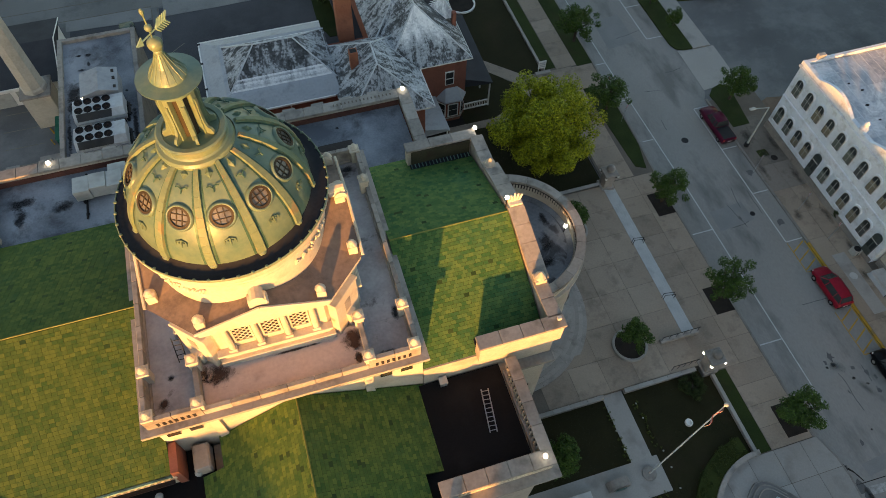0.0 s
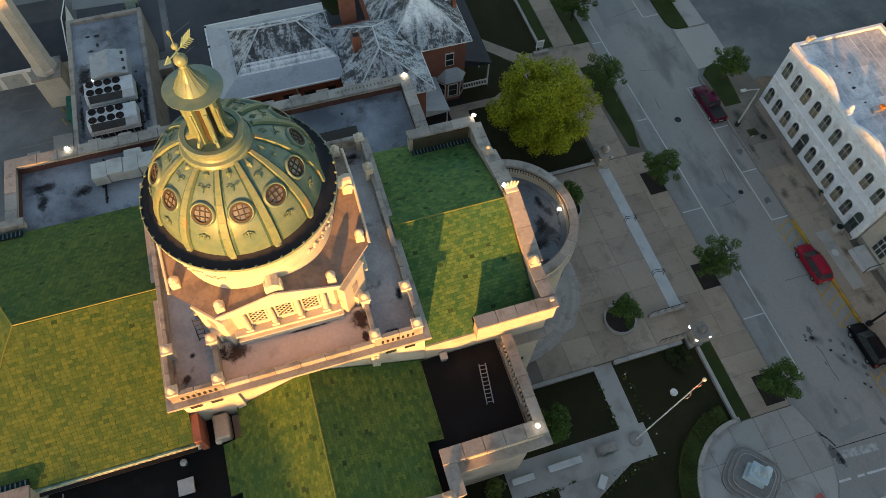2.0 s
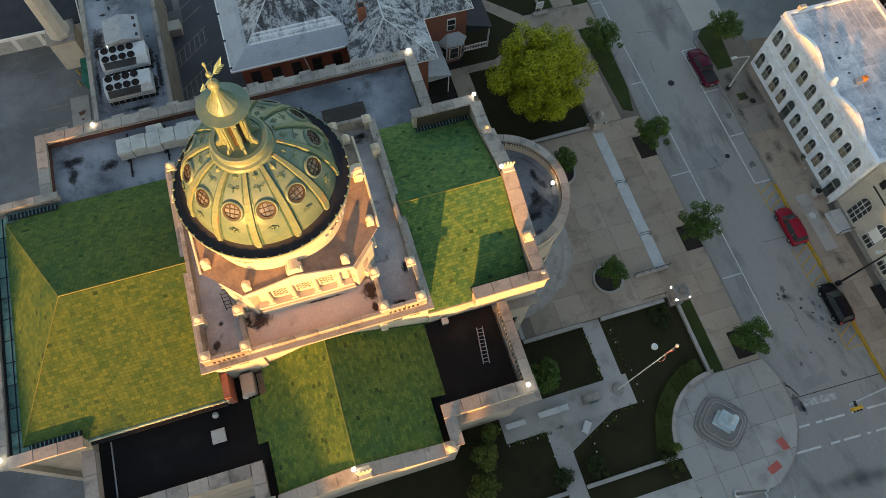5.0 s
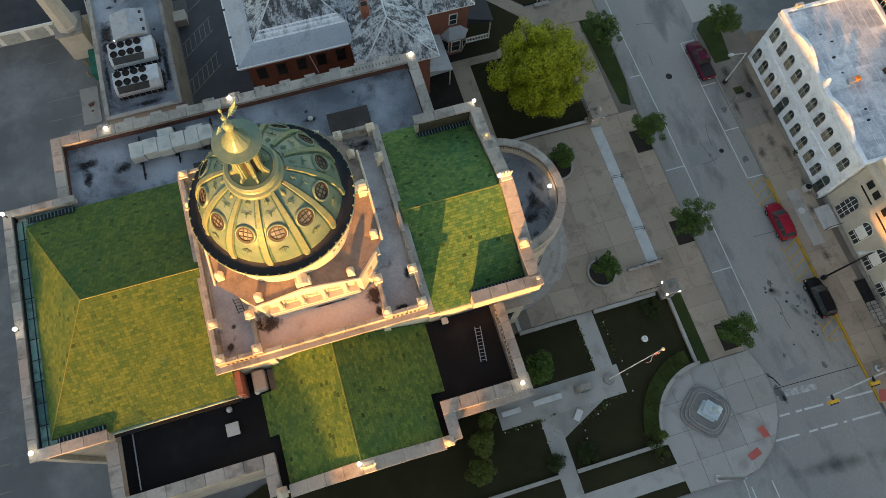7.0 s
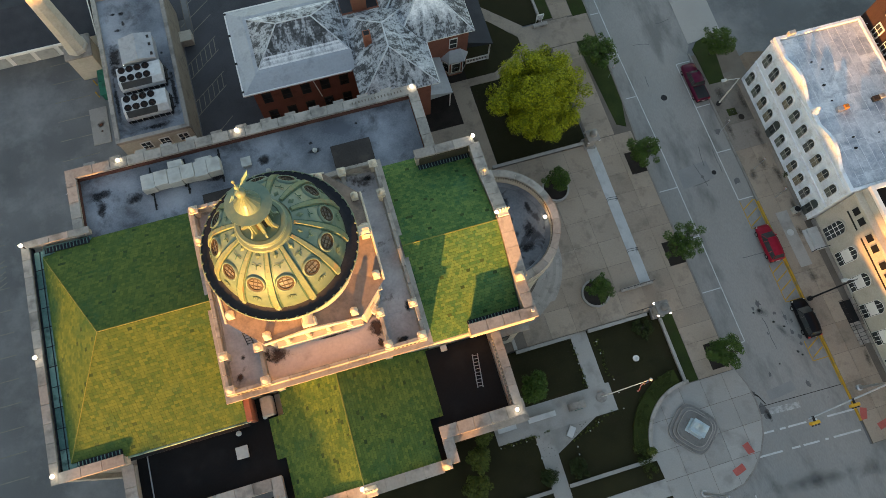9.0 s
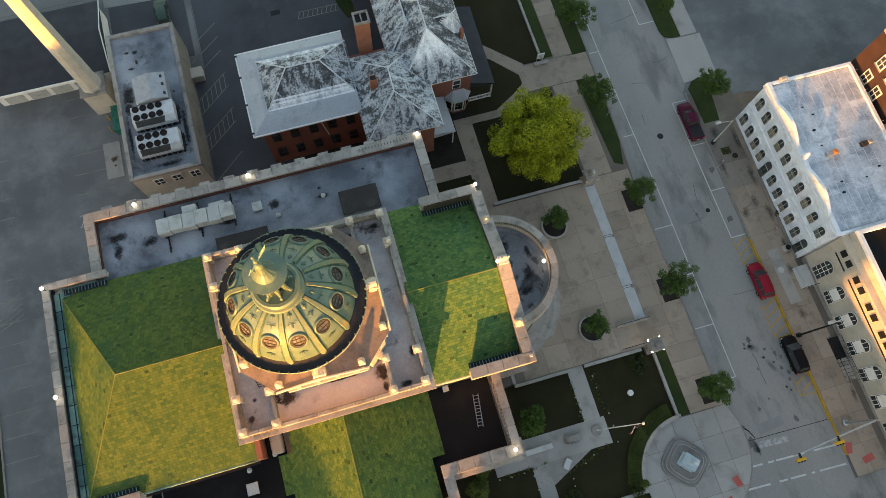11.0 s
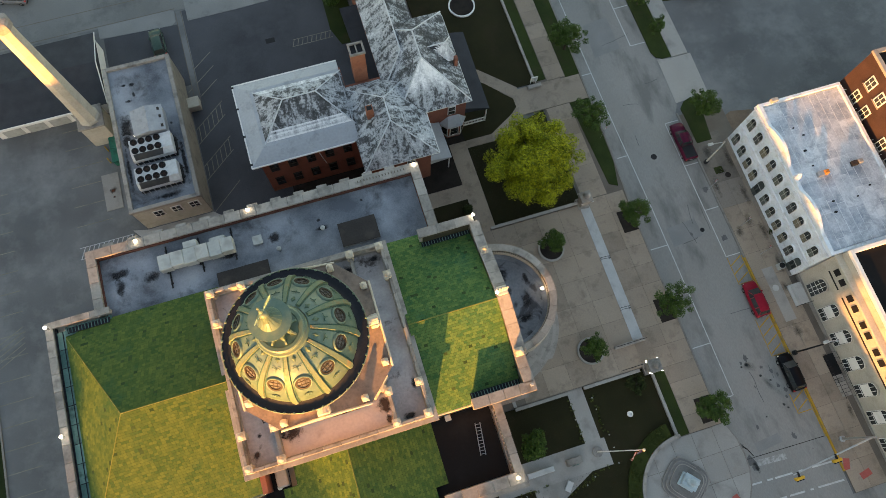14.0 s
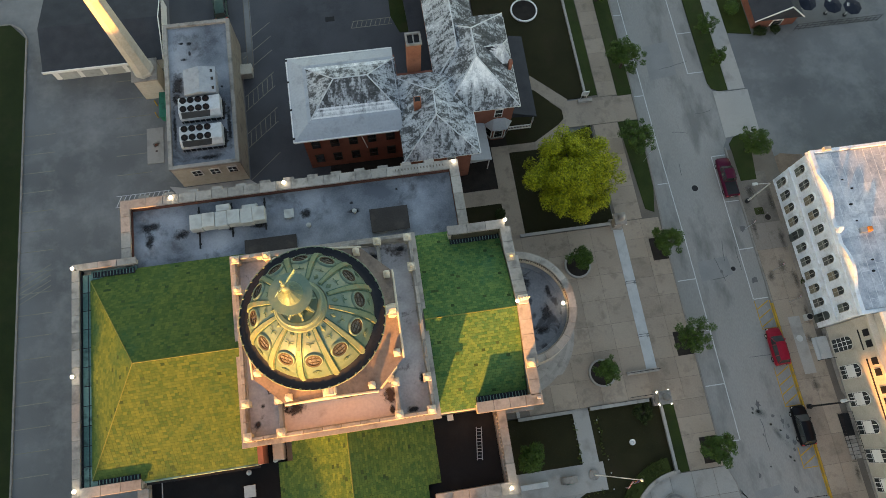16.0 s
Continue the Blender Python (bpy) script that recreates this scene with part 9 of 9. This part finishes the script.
def car(name, label, paint_mat, hull, cabin, windows, x, y, turn, bed=None, category="car"):
    """hull and cabin: rows of y, half width, low, high. Built at the origin with its nose along +y."""
    ob = thing(name, 0, 0, 0, label, category, "parked cars")
    part("body", loft(bmesh.new(), [section(*r) for r in hull]), paint_mat, ob, smooth=True)
    c = part("cabin", loft(bmesh.new(), [[(-w0, yy0, z0), (w0, yy0, z0), (w1, yy1, z1), (-w1, yy1, z1)] for yy0, w0, z0, yy1, w1, z1 in cabin]), GLASS, ob, "dark tinted glass")
    roofs = [(yy1, w1, z1) for yy0, w0, z0, yy1, w1, z1 in cabin]
    bm = bmesh.new()
    prof = [(-w1 - 0.01, yy, z - 0.06) for yy, w1, z in roofs], [(-w1 * 0.9, yy, z + 0.035) for yy, w1, z in roofs], [(w1 * 0.9, yy, z + 0.035) for yy, w1, z in roofs], [(w1 + 0.01, yy, z - 0.06) for yy, w1, z in roofs]
    rows = [[bm.verts.new(p) for p in col] for col in prof]
    for a, b in zip(rows, rows[1:]):
        for i in range(len(a) - 1):
            bm.faces.new((a[i], b[i], b[i + 1], a[i + 1]))
    bmesh.ops.recalc_face_normals(bm, faces=bm.faces)
    part("roof", bm, paint_mat, ob, smooth=True)
    for f in windows:
        for s in (-1, 1):
            yy0, w0, z0, yy1, w1, z1 = [a + (b - a) * (f % 1) for a, b in zip(cabin[int(f)], cabin[min(int(f) + 1, len(cabin) - 1)])]
            part("pillar", tube(bmesh.new(), (s * (w0 + 0.01), yy0, z0), (s * (w1 + 0.01), yy1, z1), 0.045, 5), paint_mat, ob)
    front, rear = hull[-1][0], hull[0][0]
    for s in (-1, 1):
        part("headlight", boxes((s * 0.62 - 0.18, s * 0.62 + 0.18, front - 0.35, front + 0.02 - 0.1, 0.62, 0.76), bevel=0.04), WHITE, ob, "clear headlight")
        part("tail_light", boxes((s * 0.74 - 0.12, s * 0.74 + 0.12, rear - 0.03, rear + 0.2, 0.75, 1.0), bevel=0.03), RED, ob, "red tail light")
        part("mirror", boxes((s * 0.98 - 0.1, s * 0.98 + 0.1, 0.62, 0.78, 0.95, 1.1), bevel=0.03), paint_mat, ob)
        for yy in (rear + 0.85, front - 0.85):
            wh = part("wheel", moved(turned([(0.18, -0.11), (0.31, -0.11), (0.34, -0.06), (0.34, 0.06), (0.31, 0.11), (0.18, 0.11)], 0, 0, 20), Matrix.Translation((s * 0.82, yy, 0.34)) @ Matrix.Rotation(math.pi / 2, 4, "Y")), RUBBER, ob)
            part("rim", moved(turned([(0.2, -0.1), (0.2, 0.1), (0.05, 0.12), (0, 0.12)], 0, 0, 14), Matrix.Translation((s * 0.82, yy, 0.34)) @ Matrix.Rotation(s * math.pi / 2, 4, "Y")), STEEL, wh)
    part("bumper", boxes((-0.8, 0.8, front - 0.12, front + 0.03, 0.35, 0.55), bevel=0.04), BLACK, ob)
    part("bumper", boxes((-0.8, 0.8, rear - 0.03, rear + 0.12, 0.35, 0.6), bevel=0.04), BLACK, ob)
    part("number_plate", boxes((-0.25, 0.25, rear - 0.045, rear - 0.03, 0.62, 0.74)), WHITE, ob, "blank plate")
    part("windscreen_wiper", tube(bmesh.new(), (-0.5, 1.05, 1.0), (0.2, 0.95, 1.06), 0.015, 4), BLACK, ob)
    if bed:
        part("load_bed", boxes((-0.76, 0.76, bed[0], bed[1], 0.75, bed[2] + 0.012)), BLACK, ob, "black load bed liner")
    ob.matrix_basis = Matrix.Translation(g(x, y)) @ Matrix.Rotation(turn, 4, "Z") @ Matrix.Rotation(-GRADE, 4, "X")
    return ob


def paintwork(name, dark, light):
    m = surface(name, dark, light, 0.3, 3, 0.6, 0.0)
    m.node_tree.nodes["Principled BSDF"].inputs["Specular IOR Level"].default_value = 0.12
    return m


SUV = [(-2.3, 0.80, 0.45, 0.9), (-2.2, 0.9, 0.3, 1.02), (-1.4, 0.93, 0.25, 1.03), (0.8, 0.93, 0.25, 1.0), (1.5, 0.91, 0.25, 0.97), (2.05, 0.85, 0.3, 0.86), (2.3, 0.68, 0.4, 0.7)]
SUVC = [(-2.15, 0.78, 1.0, -1.85, 0.62, 1.55), (-1.2, 0.84, 1.0, -1.2, 0.66, 1.64), (0.2, 0.84, 0.98, 0.1, 0.66, 1.64), (1.25, 0.78, 0.96, 0.45, 0.6, 1.58)]
car("red_suv", "bright red compact car parked on the yellow hatching", paintwork("red_car_paint", (0.2, 0.008, 0.02), (0.28, 0.013, 0.03)), SUV, SUVC, (0.0, 1.0, 2.0, 3.0), 49.35, 21.0, 0.0)
car("black_suv", "black car parked beside the kerb", paintwork("black_car_paint", (0.003, 0.003, 0.004), (0.006, 0.006, 0.008)), SUV, SUVC, (0.0, 1.0, 2.0, 3.0), 49.5, 11.4, 0.0)
PICK = [(-2.75, 0.85, 0.5, 1.0), (-2.7, 0.95, 0.4, 1.08), (-0.5, 0.97, 0.35, 1.08), (1.0, 0.97, 0.35, 1.08), (1.8, 0.95, 0.35, 1.08), (2.5, 0.9, 0.35, 1.0), (2.75, 0.76, 0.45, 0.85)]
PICKC = [(-0.75, 0.86, 1.05, -0.6, 0.68, 1.72), (-0.2, 0.86, 1.05, -0.2, 0.7, 1.78), (0.6, 0.86, 1.05, 0.5, 0.7, 1.76), (1.5, 0.8, 1.04, 0.85, 0.64, 1.7)]
car("maroon_pickup", "dark maroon pickup truck with a black load bed", paintwork("maroon_paint", (0.05, 0.005, 0.018), (0.085, 0.008, 0.028)), PICK, PICKC, (0.0, 1.0, 2.0, 3.0), 49.4, 43.9, 0.0, (-2.6, -0.85, 1.08), "pickup truck")
car("green_car", "small dark green car in the rear lot", paintwork("dark_green_paint", (0.03, 0.06, 0.05), (0.06, 0.1, 0.085)), SUV, SUVC, (0.0, 1.0, 2.0, 3.0), -15.5, 79.5, 0.05)
car("grey_car", "grey car parked behind the garages", paintwork("grey_car_paint", (0.10, 0.11, 0.13), (0.18, 0.19, 0.21)), SUV, SUVC, (0.0, 1.0, 2.0, 3.0), -34.0, 93.0, 1.2)


# ---- single paving slabs ----
def slabs(owner_name, label, x0, x1, y0, y1, nx, ny, z, material, skip=None):
    ob = thing(owner_name, (x0 + x1) / 2, (y0 + y1) / 2, gz((y0 + y1) / 2) + z - 0.03, label, "paving", kind="structure")
    w, d = (x1 - x0) / nx, (y1 - y0) / ny
    for i in range(nx):
        for j in range(ny):
            a, b = x0 + i * w, y0 + j * d
            if skip and skip(a + w / 2, b + d / 2):
                continue
            part("slab", boxes((a + 0.016, a + w - 0.016, b + 0.016, b + d - 0.016, z - 0.03, z + random.uniform(0, 0.004))), material, ob, slope=True)


slabs("terrace_slabs", "large tan concrete slabs of the terrace", 17.4, 32.5, 17.3, 39.4, 5, 7, PLAZA, PAVING)
slabs("pavement_slabs", "concrete slabs of the pavement below the steps", 33.95, 39.03, 16.5, 39.9, 2, 9, KERB, PAVING)
slabs("pavement_slabs_south", "concrete slabs of the pavement beside the grass strip", 34.9, 39.03, 8.35, 16.5, 1, 4, KERB, PAVING)
slabs("pavement_slabs_north", "concrete slabs of the pavement beside the verge", 33.45, 36.85, 40.0, 54.2, 1, 6, KERB, PAVING)
slabs("shop_pavement_slabs", "worn concrete slabs before the shops", 50.78, 55.0, -3.55, 33.5, 2, 11, KERB, PAVING)
OLDPAVING = surface("stained_old_concrete", (0.13, 0.115, 0.1), (0.24, 0.21, 0.185), 0.9, 6, 0.3, 0.25, objects=0.3, stain=(0.075, 0.07, 0.06), stain_size=0.5, stain_amount=0.6, ragged=0.7)
slabs("shop_pavement_slabs_old", "stained cracked concrete slabs before the white building", 50.78, 55.0, 33.5, 44.4, 2, 3, KERB, OLDPAVING)
slabs("pavement_slabs_far", "concrete slabs of the pavement beside the lawn", 35.1, 37.75, 58.4, 84.0, 1, 11, KERB, PAVING)


def clip_poly(poly, axis, limit, keep_less):
    out = []
    for p, q in zip(poly, poly[1:] + poly[:1]):
        inside_p, inside_q = (p[axis] <= limit) == keep_less, (q[axis] <= limit) == keep_less
        if inside_p:
            out.append(p)
        if inside_p != inside_q:
            t = (limit - p[axis]) / (q[axis] - p[axis])
            out.append((p[0] + t * (q[0] - p[0]), p[1] + t * (q[1] - p[1])))
    return out


corner = thing("corner_slabs", 33.3, 2.4, gz(2.4) + 0.17, "pale grey concrete slabs of the corner plaza", "paving", kind="structure")
for i in range(5):
    for j in range(4):
        x0, y0 = 27.0 + 2.65 * i, -3.8 + 3.05 * j
        cell = CORNER
        for axis, limit, less in ((0, x0 + 0.02, False), (0, x0 + 2.63, True), (1, y0 + 0.02, False), (1, y0 + 3.03, True)):
            cell = clip_poly(cell, axis, limit, less) if len(cell) > 2 else cell
        if len(cell) > 2:
            part("slab", slab(cell, 0.1, 0.2 + random.uniform(0, 0.003)), WALKWAY, corner, slope=True)


# ---- soot on the plant's roof, rust on the pad ----
for i, (x, y, rx, ry, _) in enumerate(((-19.6, 70.4, 0.6, 0.3, 60), (-18.6, 70.3, 0.5, 0.4, 60), (-18.6, 68.8, 0.3, 0.6, 50), (-19.4, 68.0, 0.8, 0.3, 40), (-14.8, 63.5, 0.25, 0.3, 20), (-20.3, 64.6, 1.0, 2.4, 160), (-20.5, 62.6, 0.7, 1.6, 160), (-20.9, 58.0, 0.35, 4.0, 200), (-14.2, 58.0, 0.4, 4.5, 160), (-17.0, 53.9, 2.5, 0.5, 160))):
    stain(plant, x, y, PZ + 0.1, rx * 1.2, ry * 1.2, SOOT, 300 + i)
RUST = smear("rust_spill", (0.06, 0.022, 0.012), (0.13, 0.05, 0.03), 0.9)
spill = thing("rust_spill", -25.1, 59.2, gz(59.2) + 0.08, "rust-red spill on the concrete pad", "stain", kind="structure")
stain(spill, -25.1, 59.3, gz(59.2) + 0.1, 0.8, 0.7, RUST, 320)
stain(spill, -25.05, 58.3, gz(58.3) + 0.1, 0.35, 0.35, RUST, 321)


ROADSOOT = smear("road_oil", (0.02, 0.02, 0.022), (0.06, 0.06, 0.062), 0.8)
WORN = smear("tyre_darkened_asphalt", (0.08, 0.08, 0.08), (0.12, 0.12, 0.118), 0.6, 0.4, 0.6)
oil = thing("street_stains", 45.0, 10.0, gz(10.0), "dark oil blots and tyre marks on the street", "stain", kind="structure")
for i, (x, y, rx, ry, m, turn) in enumerate(((44.96, 13.76, 0.5, 0.45, ROADSOOT, 0), (44.23, 13.71, 0.22, 0.2, ROADSOOT, 0), (46.03, 12.07, 0.3, 0.22, ROADSOOT, 0), (47.02, 11.23, 0.35, 0.2, ROADSOOT, -0.5), (47.26, 8.12, 0.38, 0.28, ROADSOOT, -0.7), (47.63, 7.62, 0.26, 0.22, ROADSOOT, 0),
        (46.6, 10.8, 0.7, 2.6, WORN, 0.5), (45.2, 13.5, 1.6, 0.9, WORN, -0.4), (40.96, 2.36, 0.42, 0.85, ROADSOOT, 0.15), (44.0, -5.35, 14.0, 1.5, WORN, -0.085), (48.3, 2.4, 0.5, 0.35, WORN, 0), (44.6, 7.4, 0.25, 0.2, ROADSOOT, 0),)):
    stain(oil, x, y, None, rx, ry, m, 340 + i, turn)


GRIME = smear("brown_pavement_grime", (0.05, 0.045, 0.038), (0.11, 0.098, 0.082), 0.65, 1.1, 0.5)
grime = thing("pavement_grime", 53.0, 33.0, gz(33.0) + KERB, "brown dirt on the pavement at the foot of the shops", "stain", kind="structure")
for i, (x, y, rx, ry) in enumerate(((54.6, 24.5, 0.5, 2.2), (54.6, 29.0, 0.6, 2.6), (54.5, 34.5, 0.7, 3.0), (54.6, 40.0, 0.6, 2.8), (52.2, 41.5, 1.3, 1.8), (51.3, 36.5, 0.5, 2.4), (52.8, 38.6, 1.4, 1.0), (53.4, 31.0, 1.0, 1.6), (51.6, 30.0, 0.8, 1.4), (53.9, 21.5, 0.7, 1.4), (52.9, 15.8, 0.9, 1.6), (54.6, 5.0, 0.6, 2.0))):
    stain(grime, x, y, None, rx, ry, GRIME, 380 + i, 0.0, KERB + 0.002)


# unseen plain blocks, added and stepped to shade the ground from the low sun
setting("backdrop_south", boxes((-150, -70, -62, -50, -5, 26.5), (-69.9, -65, -51.5, -50, -5, 25.8), (-64.9, -59.5, -51.5, -50, -5, 24.4), (-59.4, -52, -51.5, -50, -5, 23.1), (-51.9, -44, -62, -50, -5, 22.2), (-43.9, -33.5, -62, -50, -5, 23.2), (-33.4, -21.1, -62, -50, -5, 19.8), (-21, -17.8, -62, -50, -5, 23.0), (-17.7, -5, -62, -50, -5, 23.4), (-4.9, 12, -62, -50, -5, 19.5), (12.1, 15.5, -51.5, -50, -5, 19.5), (15.6, 22.4, -51.5, -50, -5, 18.8), (22.5, 60, -62, -50, -5, 13.0)), BRICK, "unseen brick blocks added to shade the place from the low sun", "backdrop")


# ---- single roof tiles of the stretch nearest to the flight ----
for q, f in single_bits[:300]:
    me = tile_mesh("roof_tile", [(q, f)])
    me.materials.append(TILE_SINGLE)
    ob = new("roof_tile", me)
    ob.parent = court
if len(single_bits) > 300:
    me = tile_mesh("roof_tiles_rest", single_bits[300:])
    me.materials.append(TILE)
    ob = new("roof_tiles_rest", me)
    ob.parent = court
    ob["kind"] = "stuff"
